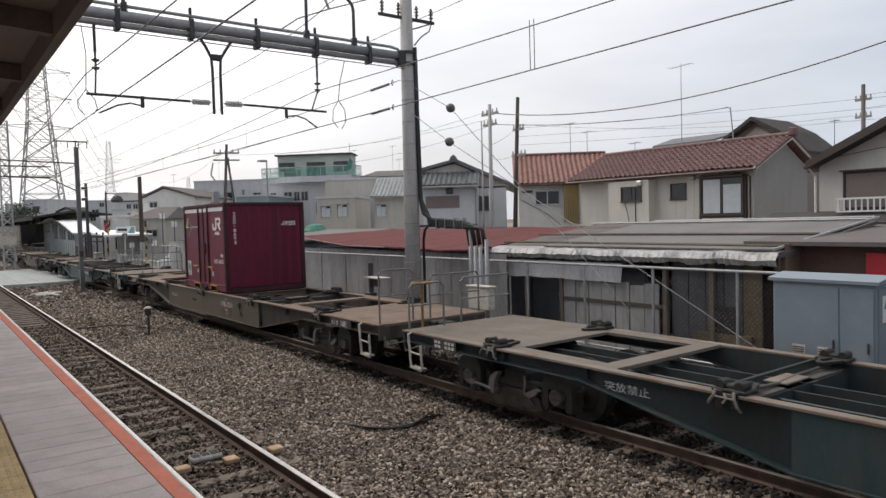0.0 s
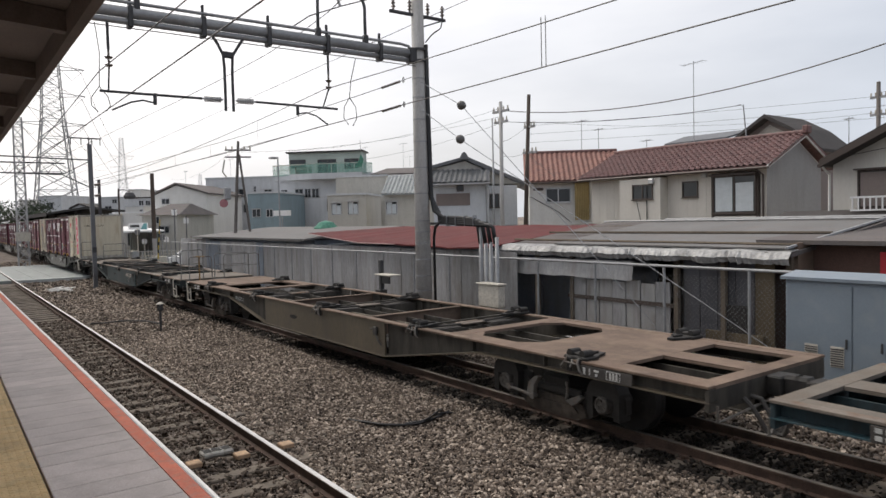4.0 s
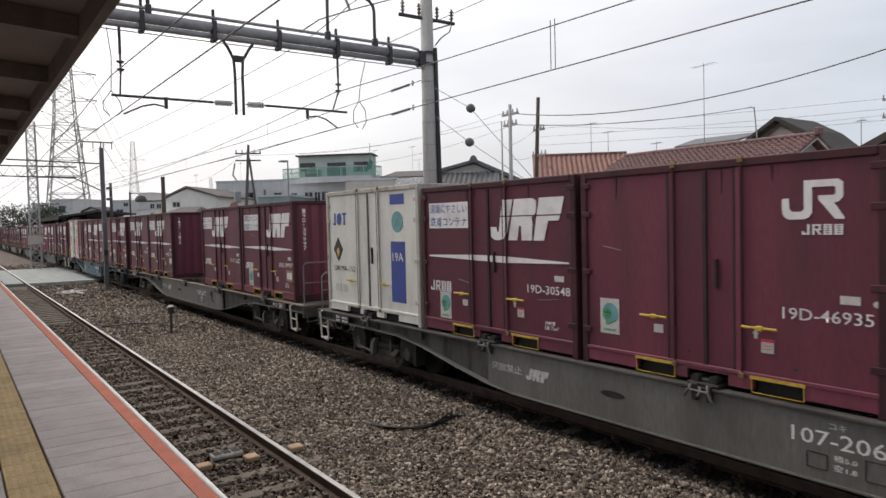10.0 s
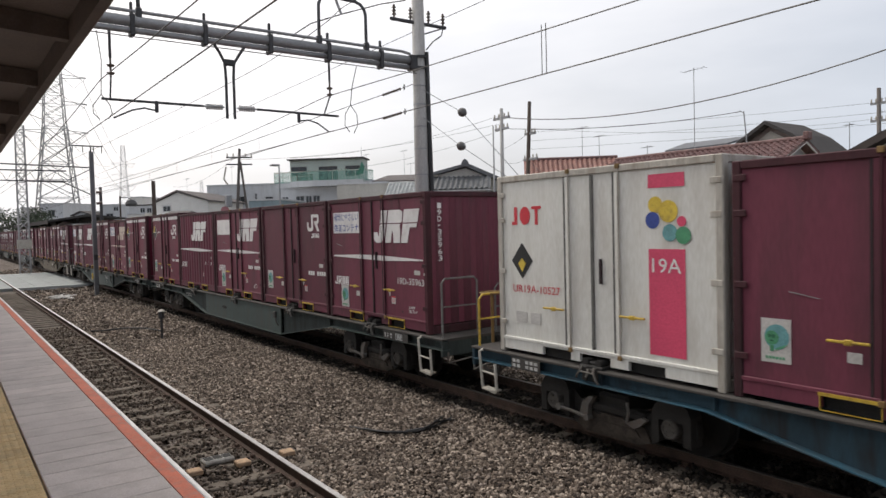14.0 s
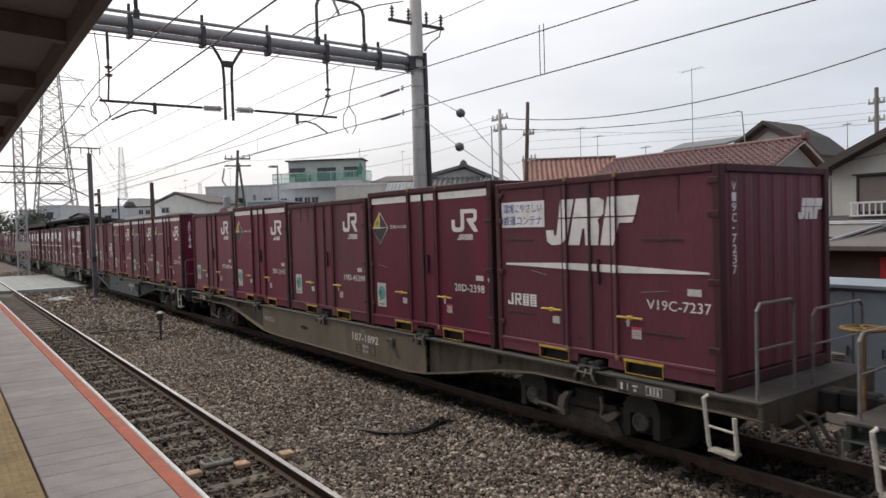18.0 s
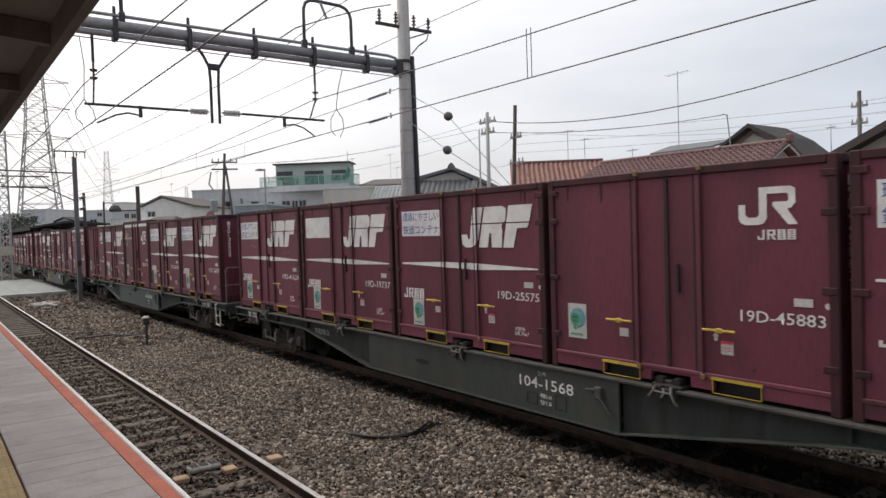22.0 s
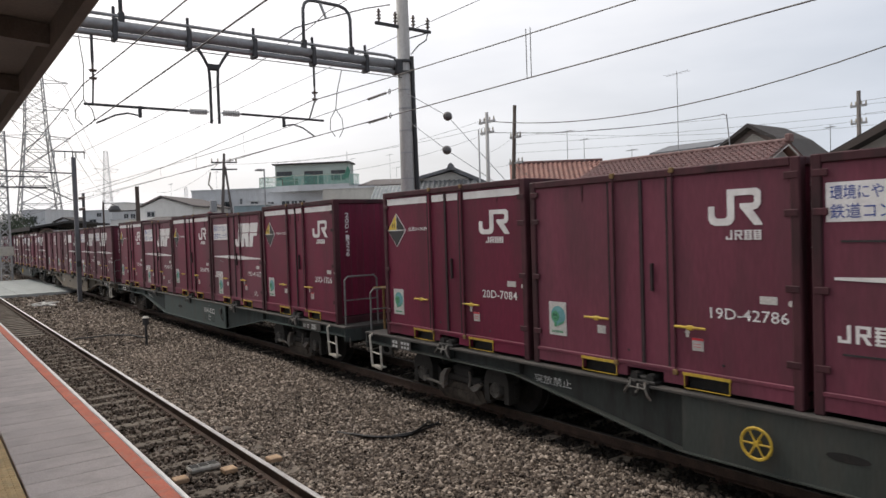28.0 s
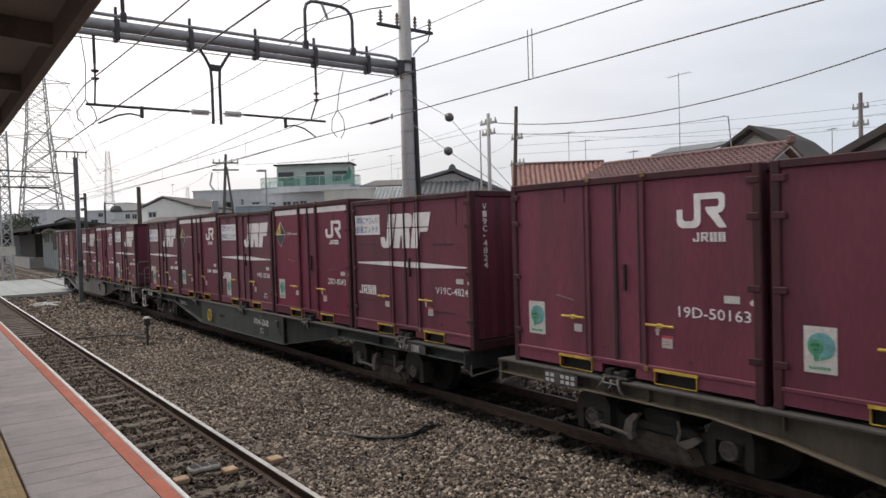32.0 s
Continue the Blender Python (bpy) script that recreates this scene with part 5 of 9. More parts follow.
def end_text(c, body, mk, blocks=True):
    """Upright number and mark on the end that faces along the track to +x."""
    if len(body) > 3:
        m = Mesh()
        for i, ch in enumerate(body):
            me = text_mesh(ch, .10 if ch != "-" else .02, .085 if ch != "-" else .05)
            z = -.115 * i + (.04 if ch == "-" else 0)
            m.add([(v.co.x, v.co.y, v.co.z + z) for v in me.vertices], [tuple(p.vertices) for p in me.polygons])
        o = part("end_number", m.data("end_number", mk), None, c)
        o.matrix_basis = pose(CL - .026, .27, 2.20, 0, 0, 90)
    if not blocks:
        if "endname" not in shared:
            m = Mesh()
            for q in name_bars(0, 0, .46, .12):
                m.prism(q, "y", -.003, .003)
            shared["endname"] = m.data("name_block", mk)
        part("name_block", shared["endname"], None, c).matrix_basis = pose(CL - .024, 1.72, 1.90, 0, 0, 90)
    if blocks:
        m = Mesh()
        for q in slanted_mark(0, 0, .62, .26):
            m.prism(q, "y", -.003, .003)
        key = ("endmark", mk.name)
        if key not in shared:
            shared[key] = m.data("end_mark", mk)
        o = part("end_mark", shared[key], None, c)
        o.matrix_basis = pose(CL - .024, 1.70, 1.86, 0, 0, 90)


SIGN = ("環境にやさしい", "鉄道コンテナ")


def painted(name, polys, mk, c, label, corrug, key):
    """Paint that runs over the side panels and the door posts alike."""
    y = -.004 if corrug else FY - .002
    flat(name, polys, mk, c, label, y=y, key=key)
    if not corrug:
        over = [p for a in (1.40, 2.24) for p in (between(q, a - .030, a + .028) for q in polys) if p]
        if over:
            flat(name, over, mk, c, label, y=.012, key=key + ("posts",))


def container_old(num, sign=True, fade=False, corrug=False, rng=random):
    """Purple-brown box with the slanted mark and the white band."""
    mk = M["mark_cream" if fade else "mark_white"]
    c = base_box("purple-brown steel freight container with a white stripe and slanted white mark" if not corrug else "corrugated purple-brown freight container with a white stripe", "maroon", corrug, yellow=True)
    yb = .0 if corrug else FY
    vent = num.startswith("V")
    if sign:
        x0, z0, x1 = (.13, 1.85, 1.02) if vent else (.22, 1.79, 1.34)
        flat("slogan_board", [rect(x0, z0, x1, 2.22)], M["mark_white"], c, "white board with blue slogan lettering" if sign == "text" else "blank white painted patch", y=FY, key=("sign", vent))
        if sign == "text":
            h = (2.22 - z0) * .37
            letters("slogan", SIGN[0], x0 + .04, FY - .006, 2.04 if not vent else 2.055, h, M["mark_blue"], c, width=x1 - x0 - .08)
            letters("slogan", SIGN[1], x0 + .04, FY - .006, z0 + .03, h, M["mark_blue"], c, width=x1 - x0 - .08)
    painted("slanted_mark", slanted_mark(1.05 if vent else 1.45 if corrug else 1.90, 1.60, 1.59, .61), mk, c, "white slanted block mark", corrug, ("slant", mk.name, corrug, vent))
    painted("stripe", [[(.20, 1.305), (1.40, 1.275), (2.24, 1.255), (3.56, 1.285), (3.56, 1.305), (2.24, 1.355), (1.40, 1.36), (.20, 1.33)]], mk, c, "tapering white stripe", corrug, ("stripe", mk.name, corrug))
    flat("name_block", name_bars(.22, .72, .62, .17), mk, c, y=yb, key=("name", mk.name, corrug))
    if not corrug and not vent:
        eco_sticker(c, .50, .26)
    if vent:
        flat("vent_slot", [rect(.26, 1.66, .78, 1.678), rect(.26, .60, .78, .618), rect(2.66, 1.66, 3.24, 1.678), rect(2.66, .54, 3.24, .558)], M["mark_black"], c, y=FY - .001, key=("vslot",))
    number_text(c, num, mk, .84)
    if not vent and not corrug:
        letters("volume_text", "内容積", 3.08, FY - .004, .405, .055, mk, c, width=.20)
        letters("volume_text", "18.7m³", 3.08, FY - .004, .335, .06, mk, c, width=.27)
    small_labels(c, rng, mk, num in ("19D-39997", "19D-41622", "19D-21471") or (vent and rng.random() < .3))
    end_text(c, num, mk)
    return c


def container_plain(num, low=False, rng=random):
    """Purple-brown box with the twin mark alone."""
    mk = M["mark_white"]
    c = base_box("plain purple-brown steel freight container with a white hooked mark", "maroon")
    z = 1.84 if not low else 1.14
    flat("twin_mark", twin_mark(2.72, z, .60, .38), mk, c, "white hooked block mark", y=FY, key=("twin", z))
    flat("name_block", name_bars(2.92, z - .15, .40, .10), mk, c, y=FY, key=("tname", z))
    if low:
        flat("thin_line", [rect(.3, 1.80, .95, 1.815), rect(2.75, 1.80, 3.4, 1.815), rect(2.75, .70, 3.4, .715)], M["mark_black"], c, key=("thin", 0))
    eco_sticker(c, .30, .42 if not low else .66)
    number_text(c, num, mk, .84 if not low else .86)
    small_labels(c, rng, mk)
    end_text(c, num, mk, False)
    return c


def container_banded(num, rng=random):
    """Red-brown box with white bands under the roof edge."""
    mk = M["mark_white"]
    c = base_box("red-brown steel freight container with white bands under its roof edge", "red_maroon", height=2.58)
    flat("top_band", [rect(.12, 2.35, 1.34, 2.46), rect(1.48, 2.35, 1.80, 2.46), rect(1.88, 2.35, 2.18, 2.46), rect(2.32, 2.35, 3.58, 2.46)], mk, c, "white band under the roof edge", key=("bands",))
    flat("twin_mark", twin_mark(2.68, 1.80, .67, .36), mk, c, "white hooked block mark", key=("twinb",))
    flat("name_block", name_bars(2.83, 1.67, .40, .09), mk, c, key=("tnameb",))
    flat("height_diamond", [[(.40, 1.60), (.69, 1.90), (.40, 2.20), (.11, 1.90)]], M["mark_white"], c, "black and yellow height diamond", key=("dia",))
    flat("diamond_dark", [[(.40, 1.62), (.67, 1.90), (.41, 1.89), (.13, 1.89)], [(.41, 1.91), (.67, 1.91), (.41, 2.175)]], M["mark_black"], c, y=FY - .004, key=("dia2",))
    flat("diamond_yellow", [[(.13, 1.91), (.39, 1.91), (.39, 2.175)]], M["mark_yellow"], c, y=FY - .004, key=("dia3",))
    letters("diamond_letter", "H", .27, FY - .009, 1.94, .09, M["mark_black"], c, width=.08)
    letters("height_text", "全高H=2600", .76, FY - .004, 1.88, .075, mk, c, width=.56)
    eco_sticker(c, .24, .40)
    number_text(c, num, mk, .84)
    small_labels(c, rng, mk)
    end_text(c, num, mk, False)
    return c


def brand_blocks(x, z, w, h):
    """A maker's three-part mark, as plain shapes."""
    return [rect(x + .05 * w, z, x + .16 * w, z + h), rect(x - .04 * w, z, x + .10 * w, z + .18 * h), disc(x + .45 * w, z + .5 * h, .19 * w, .5 * h), rect(x + .82 * w, z, x + .92 * w, z + h), rect(x + .70 * w, z + .84 * h, x + 1.04 * w, z + h)]


def container_white(num, kind):
    """White or cream insulated box."""
    bmat = "cream" if kind in ("cool", "pink") else "white_box"
    words = {"blue": "white insulated container with a blue vertical panel", "pink": "off-white insulated container with a pink panel", "red": "white insulated container with a red panel and coloured dots", "cool": "cream cooled freight container with red lettering and a louvred end"}[kind]
    c = base_box(words, bmat, height=2.60, yellow=False, doors=kind != "cool")
    col = {"blue": M["mark_blue"], "pink": M["mark_red"], "red": M["mark_red"], "cool": M["mark_blue"]}[kind]
    if kind == "cool":
        letters("lettering", "COOL CONTAINER", .60, FY - .006, 2.03, .17, M["mark_red"], c, width=1.75)
        flat("lettering_bar", [rect(.66, 2.36, 1.06, 2.42), rect(.84, 2.26, 1.44, 2.32)], M["mark_black"], c, key=("clb2",))
        for a in (.09, .29):
            lv = Mesh().box(a, -.012, .20, a + .018, .03, 2.48).box(a + .162, -.012, .20, a + .18, .03, 2.48)
            for i in range(34):
                z = .22 + i * .066
                lv.box(a + .018, -.008, z, a + .162, .03, z + .036)
            part("louvre", lv, M["cream"], c, "slotted ventilation grille")
            part("louvre_backing", Mesh().box(a, .024, .20, a + .18, .029, 2.48), M["steel_dark"], c)
        for x in (1.58, 2.40, 3.48):
            part("lock_rod", Mesh().cyl((x, -.03, .14), (x, -.03, 2.55), .022, .022, 8).box(x - .05, -.05, .30, x + .05, .01, .38, .01).box(x - .05, -.05, 1.20, x + .05, .01, 1.28, .01).box(x - .05, -.05, 2.20, x + .05, .01, 2.28, .01), M["pale_edge"], c, "cream upright locking rod")
        part("door_seam", Mesh().box(1.905, .018, .16, 1.925, .031, 2.52), M["grey_seal"], c, "dark seam between the doors")
        part("door_bar", Mesh().box(2.02, -.06, 1.15, 2.06, .0, 1.75, .01).box(2.0, -.06, .62, 2.10, .0, .80, .02), M["pale"], c, "pale steel door bar")
        for a, b in ((1.12, 1.52), (2.50, 3.10)):
            fr_ = Mesh().box(a, -.012, .66, b, .03, .69).box(a, -.012, .36, b, .03, .39).box(a, -.012, .39, a + .03, .03, .66).box(b - .03, -.012, .39, b, .03, .66).box(a + .1, -.03, .47, b - .06, .02, .52, .01)
            part("hatch_frame", fr_, M["pale"], c, "pale framed service hatch")
        flat("label_frame", [rect(.66, .62, .76, .80), rect(.78, .62, .88, .80), rect(.90, .62, 1.00, .80)], M["sticker"], c, key=("clf",))
        flat("maker_mark", brand_blocks(.72, 1.58, .98, .40), M["mark_blue"], c, "blue block mark", key=("bm", kind))
        flat("shield_mark", [[(2.78, 1.52), (3.06, 1.34), (3.34, 1.52), (3.38, 1.90), (3.24, 2.14), (3.06, 2.22), (2.88, 2.14), (2.74, 1.90)]], M["mark_black"], c, "dark shield with coloured panels", key=("sh0",))
        flat("shield_panel", [[(2.79, 1.56), (2.98, 1.50), (3.0, 1.88), (2.88, 2.08), (2.77, 1.88)]], M["tan_mark"], c, y=FY - .004, key=("sh1",))
        flat("shield_panel", [[(3.14, 1.50), (3.33, 1.56), (3.35, 1.88), (3.24, 2.08), (3.12, 1.88)]], M["orange_mark"], c, y=FY - .004, key=("sh2",))
        flat("shield_panel", [disc(3.06, 2.0, .11), [(2.98, 1.60), (3.14, 1.60), (3.12, 1.84), (3.0, 1.84)]], M["mark_blue"], c, y=FY - .004, key=("sh3",))
        flat("shield_panel", [[(2.86, 1.50), (3.06, 1.40), (3.26, 1.50), (3.06, 1.46)]], M["mark_white"], c, y=FY - .004, key=("sh4",))
        flat("name_block", name_bars(2.80, 1.08, .42, .10), M["mark_teal"], c, key=("cname",))
        letters("lettering", "クールコンテナシステム", 2.62, FY - .006, .92, .12, M["mark_teal"], c, width=.92)
        flat("rust_patch", [rect(3.02, .42, 3.30, .80)], M["rust_edge"], c, "faded brown sticker", key=("cpatch",))
        letters("container_number", num, .60, FY - .004, .86, .10, M["mark_black"], c, width=.72)
        letters("height_text", "全高H=2495", 1.04, FY - .004, 1.24, .06, M["mark_black"], c, width=.46)
        flat("height_diamond", [[(.80, 1.04), (.98, 1.25), (.80, 1.46), (.62, 1.25)]], M["mark_black"], c, "black and yellow height diamond", key=("wd", kind))
        flat("diamond_inner", [[(.67, 1.235), (.79, 1.235), (.79, 1.10)]], M["mark_yellow"], c, y=FY - .004, key=("wd2", kind))
    else:
        flat("maker_mark", brand_blocks(.32, 1.88, .56, .26), M["mark_red"] if kind != "blue" else M["mark_blue"], c, "block mark", key=("bm", kind))
        if kind == "blue":
            flat("panel", [rect(2.70, .40, 3.20, 1.55)], M["mark_blue"], c, "blue vertical panel", key=("pan", kind))
            flat("panel", [rect(2.70, 2.25, 3.20, 2.44)], M["mark_blue"], c, "blue short panel", key=("pan2", kind))
            flat("round_sticker", [disc(2.95, 1.92, .20)], M["mark_teal"], c, key=("rs", kind))
            letters("lettering", "19A", 2.76, FY - .006, 1.18, .16, M["mark_white"], c, width=.38)
        elif kind == "red":
            flat("panel", [rect(2.72, .30, 3.22, 1.56)], M["mark_pink"], c, "red vertical panel", key=("pan", kind))
            flat("panel", [rect(2.72, 2.28, 3.22, 2.44)], M["mark_pink"], c, "red short panel", key=("pan2", kind))
            letters("lettering", "19A", 2.77, FY - .006, 1.28, .17, M["mark_white"], c, width=.40)
            for i, (dx, dz, r, mm) in enumerate(((2.82, 2.08, .10, "mark_yellow"), (2.78, 1.90, .10, "mark_blue"), (3.0, 2.0, .13, "mark_yellow"), (3.02, 1.75, .10, "mark_teal"), (3.18, 1.88, .06, "mark_pink"), (3.2, 1.72, .10, "mark_green"))):
                flat("coloured_dot", [disc(dx, dz, r)], M[mm], c, y=FY - .001 * i, key=("dot", i))
        else:
            flat("panel", [rect(2.62, .26, 3.18, 2.44)], M["mark_pink"], c, "pink vertical panel", key=("pan", kind))
            fl = []
            for i, (dx, dz) in enumerate(((2.75, 2.2), (3.0, 1.95), (2.8, 1.6), (3.02, 1.3), (2.82, .95), (3.0, .6))):
                fl += [disc(dx + .07 * math.cos(a * 1.257), dz + .07 * math.sin(a * 1.257), .05, n=8) for a in range(5)]
            flat("blossom", fl, M["mark_white"], c, "pale blossom pattern", y=FY - .004, key=("blo",))
        letters("container_number", num, .30, FY - .004, .90, .11, M["mark_red"] if kind != "blue" else M["mark_black"], c, width=.95)
    if kind != "cool":
        flat("height_diamond", [[(.50, 1.10), (.72, 1.36), (.50, 1.62), (.28, 1.36)]], M["mark_black"], c, "black height diamond", key=("wd", kind))
        flat("diamond_inner", [[(.50, 1.20), (.58, 1.32), (.50, 1.40), (.42, 1.32)]], M["mark_yellow"], c, y=FY - .004, key=("wd2", kind))
        flat("label_plate", [rect(.35, .46, .58, .62), rect(.66, .46, .86, .62)], M["sticker"], c, y=FY, key=("wl", kind))
    letters("end_number", num, CL - .024, .35, 1.90, .10, M["mark_black"], c, width=1.0, rz=90)
    return c


# ---- the train, wagon by wagon from the front; loads from each wagon's rear to its front ----
# wagon: index, colour, number, handrail at the rear, curved frame, deck, brake wheel, loads' shift, loads
N_, O_, S_, F_, B_, L_, G_ = "plain", "sign", "sign", "fade", "band", "low", "corrugated"
TRAIN = [
    (11, "dark_teal", "", True, False, "dust", False, 0.20, []),
    (10, "olive", "106-351", False, "long", "rust", False, -0.30, [None, None, (B_, "20D-8693"), None, None]),
    (9, "teal", "104-2600", False, False, "dust", False, -0.10, []),
    (8, "olive", "", True, False, "rust", False, 0.20, []),
    (7, "dark_teal", "104-2238", False, False, "dust", False, -0.10, []),
    (6, "grey", "107-987", False, True, "dust", False, -0.42, [("cool", "UF16A-625"), (O_, "V19B-3243", 0), (O_, "19D-35607"), (B_, "20D-4118"), ("pink", "UR19A-12264")]),
    (5, "grey", "107-2064", True, True, "dust", False, 0.11, [("blue", "UR19A-152"), (O_, "19D-30548"), (N_, "19D-46935"), (O_, "V19C-8273"), (B_, "20D-9081")]),
    (4, "grey", "107-217", False, True, "dust", False, -0.31, [(O_, "V19C-5094"), (O_, "V19C-7120"), None, (O_, "V19C-3532"), (O_, "19D-39997")]),
    (3, "blue", "104-2553", True, False, "dust", True, 0.28, [("red", "UR19A-10527"), (N_, "19D-47022"), (O_, "19D-80621"), (F_, "V19C-72", 1), (O_, "19D-41622")]),
    (2, "green_grey", "", False, False, "dust", False, -0.19, [(B_, ""), (G_, ""), (O_, "", 1), (N_, ""), (O_, "19D-35963")]),
    (1, "green_grey", "104-3", True, False, "dust", True, 0.30, [(O_, "19D-34392"), (G_, "19G-16649"), (B_, "20G-1672"), (F_, "19D-18079"), (B_, "")]),
    (0, "tan", "107-1892", False, True, "dust", False, -0.17, [(N_, "19D-48016"), (B_, "20D-2143"), (N_, "19D-45399"), (B_, "20D-2398"), (O_, "V19C-7237")]),
    (-1, "green_grey", "104-1835", False, False, "dust", False, -0.17, [(L_, "V18C-8677"), (L_, "V18C-8856"), (B_, "20D-8722"), (B_, "20D-6345"), (B_, "20D-5121")]),
    (-2, "dark_grey", "104-1568", False, False, "dust", False, -0.16, [(O_, "19D-41624"), (O_, "19D-19737", 1), (O_, "19D-25575"), (N_, "19D-45883"), (O_, "19D-40438")]),
    (-3, "green_grey", "104-954", False, False, "dust", False, -0.20, [(N_, "19D-47863"), (O_, "19D-25467"), (B_, "20D-6822"), (O_, "19D-30473"), (O_, "19D-36029")]),
    (-4, "dark_grey", "104-2173", True, False, "dust", True, 0.30, [(B_, ""), (O_, "", 1), (B_, ""), (L_, "V19C-9185"), (B_, "20D-4980")]),
    (-5, "dark_grey", "104-1607", True, False, "dust", True, 0.33, [(B_, "20D-7084"), (N_, "19D-42786"), (O_, "V19C-9141"), (O_, ""), (B_, "")]),
    (-6, "green_grey", "104-832", False, False, "dust", False, -0.11, [(B_, "20D-2863"), (O_, "19D-41103"), (B_, "20D-8798"), (O_, "19D-41333"), (B_, "20D-1326")]),
    (-7, "tan", "107-1876", False, True, "dust", False, -0.05, [(N_, "19D-50163"), (N_, "19D-49093"), (O_, "19D-21471", 1), (O_, "19D-80778"), (O_, "V19C-8064")]),
    (-8, "dark_grey", "104-268", True, False, "dust", True, 0.46, [(O_, ""), (B_, ""), (O_, "19D-3538"), (B_, "20D-8043"), (O_, "V19C-4824")]),
    (-9, "grey", "", False, True, "dust", False, -0.10, [(N_, ""), (N_, ""), (O_, ""), (B_, ""), (O_, "")]),
]
rng_c = random.Random(11)
for n, colour, number, rear_rail, curved, deck, bw_, shift, loads in TRAIN:
    # a full load swaps in the deck colour with grime and shade painted in
    wagon(n, colour, number, rear_rail, curved, "grime_shade" if len(loads) == 5 and None not in loads else deck, wheel=bw_, tint="mark_cream" if colour in ("olive", "dark_teal") else "mark_white", shift=shift)
    for k, ld in enumerate(loads):
        if ld is None:
            continue
        kind, num = ld[0], ld[1] or "19D-"
        num = ld[1] if ld[1] else {"band": "20D", "corrugated": "19G"}.get(kind, "19D")
        if kind == "sign":
            c = container_old(num, "blank" if len(ld) > 2 and ld[2] == 1 else "text" if len(ld) < 3 else "", rng=rng_c)
        elif kind == "fade":
            c = container_old(num, "blank" if len(ld) > 2 else "text", fade=True, rng=rng_c)
        elif kind == "corrugated":
            c = container_old(num, "", corrug=True, rng=rng_c)
        elif kind == "band":
            c = container_banded(num, rng=rng_c)
        elif kind in ("plain", "low"):
            c = container_plain(num, kind == "low", rng=rng_c)
        else:
            c = container_white(num, kind)
        movers.append((c, n, shift + k * PITCH + (.08 if num == "20D-4118" else 0), TRACK_FAR - CW / 2, DECK + .002))

# background plan: its scale against the tracks
PLAN[:] = [0.964, 0.0427, 0.98]

# ---- overhead line: gantry, wires, masts ----
GX, GY = -16.8, 11.0
gan = thing("catenary_gantry", "grey concrete pole with a steel tube beam spanning both tracks", "gantry", at=(GX, GY, -.3))


def gp(name, mesh, material, label="", smooth=False):
    """A part of the gantry, given in world metres."""
    return part(name, mesh.moved(Matrix.Translation((-GX, -GY, .3))), material, gan, label, smooth)


M["mast_steel"] = mat("grey_pipe_steel", (0.10, 0.105, 0.11), 0.6, 0.2, var=0.12, scale=3)
M["insulator_pale"] = mat("pale_grey_porcelain", (0.42, 0.42, 0.42), 0.35, var=0.15, scale=8, bump=0)
gp("pole", Mesh().cyl((GX, GY, -.3), (GX, GY, 9.2), .235, .165, 24), M["pole_concrete"], "grey concrete pole", True)
for z in (.55, .95, 1.35, 1.8, 2.25, 2.55, 2.85, 3.6, 4.3, 5.0, 5.6, 6.2, 6.7):
    r = .235 - .07 * (z + .3) / 9.6
    gp("pole_band", Mesh().cyl((GX, GY, z - .013), (GX, GY, z + .013), r + .007, r + .007, 20), M["galv"])
gp("beam", Mesh().cyl((GX, GY - .1, 7.36), (GX, -3.4, 7.36), .115, .115, 16), M["galv"], "galvanised tube beam", True)
gp("beam_lower_tube", Mesh().cyl((GX, GY - .1, 7.17), (GX, -3.4, 7.17), .065, .065, 12), M["galv"], "", True)
gp("beam_upper_tube", Mesh().tube([(GX, GY - .12, 7.36), (GX, GY - .32, 7.54), (GX, GY - .55, 7.575), (GX, -3.4, 7.575)], .038, 10), M["galv"], "", True)
gp("beam_end_collar", Mesh().cyl((GX, GY, 7.14), (GX, GY, 7.20), .235, .235, 20).cyl((GX, GY, 7.44), (GX, GY, 7.50), .232, .232, 20).box(GX - .15, GY - .34, 7.10, GX + .15, GY - .12, 7.50, .03), M["dark_iron"])
gp("earth_wire", Mesh().tube([(GX + .16, GY - .2, 6.98 + .02), (GX + .16, 4, 7.0), (GX + .16, -3, 7.0)], .012, 4), M["wire"])
for i in range(7):
    y = 9.75 - 1.55 * i
    gp("beam_clamp", Mesh().box(GX - .14, y - .05, 7.04, GX + .14, y + .05, 7.50, .02).box(GX - .03, y - .03, 7.48, GX + .03, y + .03, 7.76, .01), M["dark_iron"])
for y0, y1 in ((7.97, 9.33), (3.70, 2.34)):
    d = 1 if y1 > y0 else -1
    for y in (y0, y1):
        gp("arch_foot", Mesh().box(GX - .08, y - .06, 7.40, GX + .08, y + .06, 7.66, .02), M["dark_iron"])
    gp("arch_pipe", Mesh().tube([(GX, y0, 7.5), (GX, y0 + d * .01, 8.42), (GX, y0 + d * .06, 8.57), (GX, y0 + d * .18, 8.65), (GX, y0 + d * .32, 8.67), (GX, y1 - d * .32, 8.66), (GX, y1 - d * .15, 8.61), (GX, y1 - d * .04, 8.50), (GX, y1, 8.36), (GX, y1, 7.5)], .042, 10), M["mast_steel"], "bent grey pipe arch", True)
gp("arch_hanger", Mesh().tube([(GX, 8.45, 8.66), (GX, 8.62, 8.28)], .035, 6), M["insulator_pale"], "short pale insulator")
gp("arch_wire", Mesh().tube([(GX, 7.3, 7.6), (GX, 7.75, 7.92), (GX, 8.62, 8.28), (GX, 9.8, 8.72), (GX, 10.6, 8.95)], .016, 5), M["wire"], "thin bare wire")
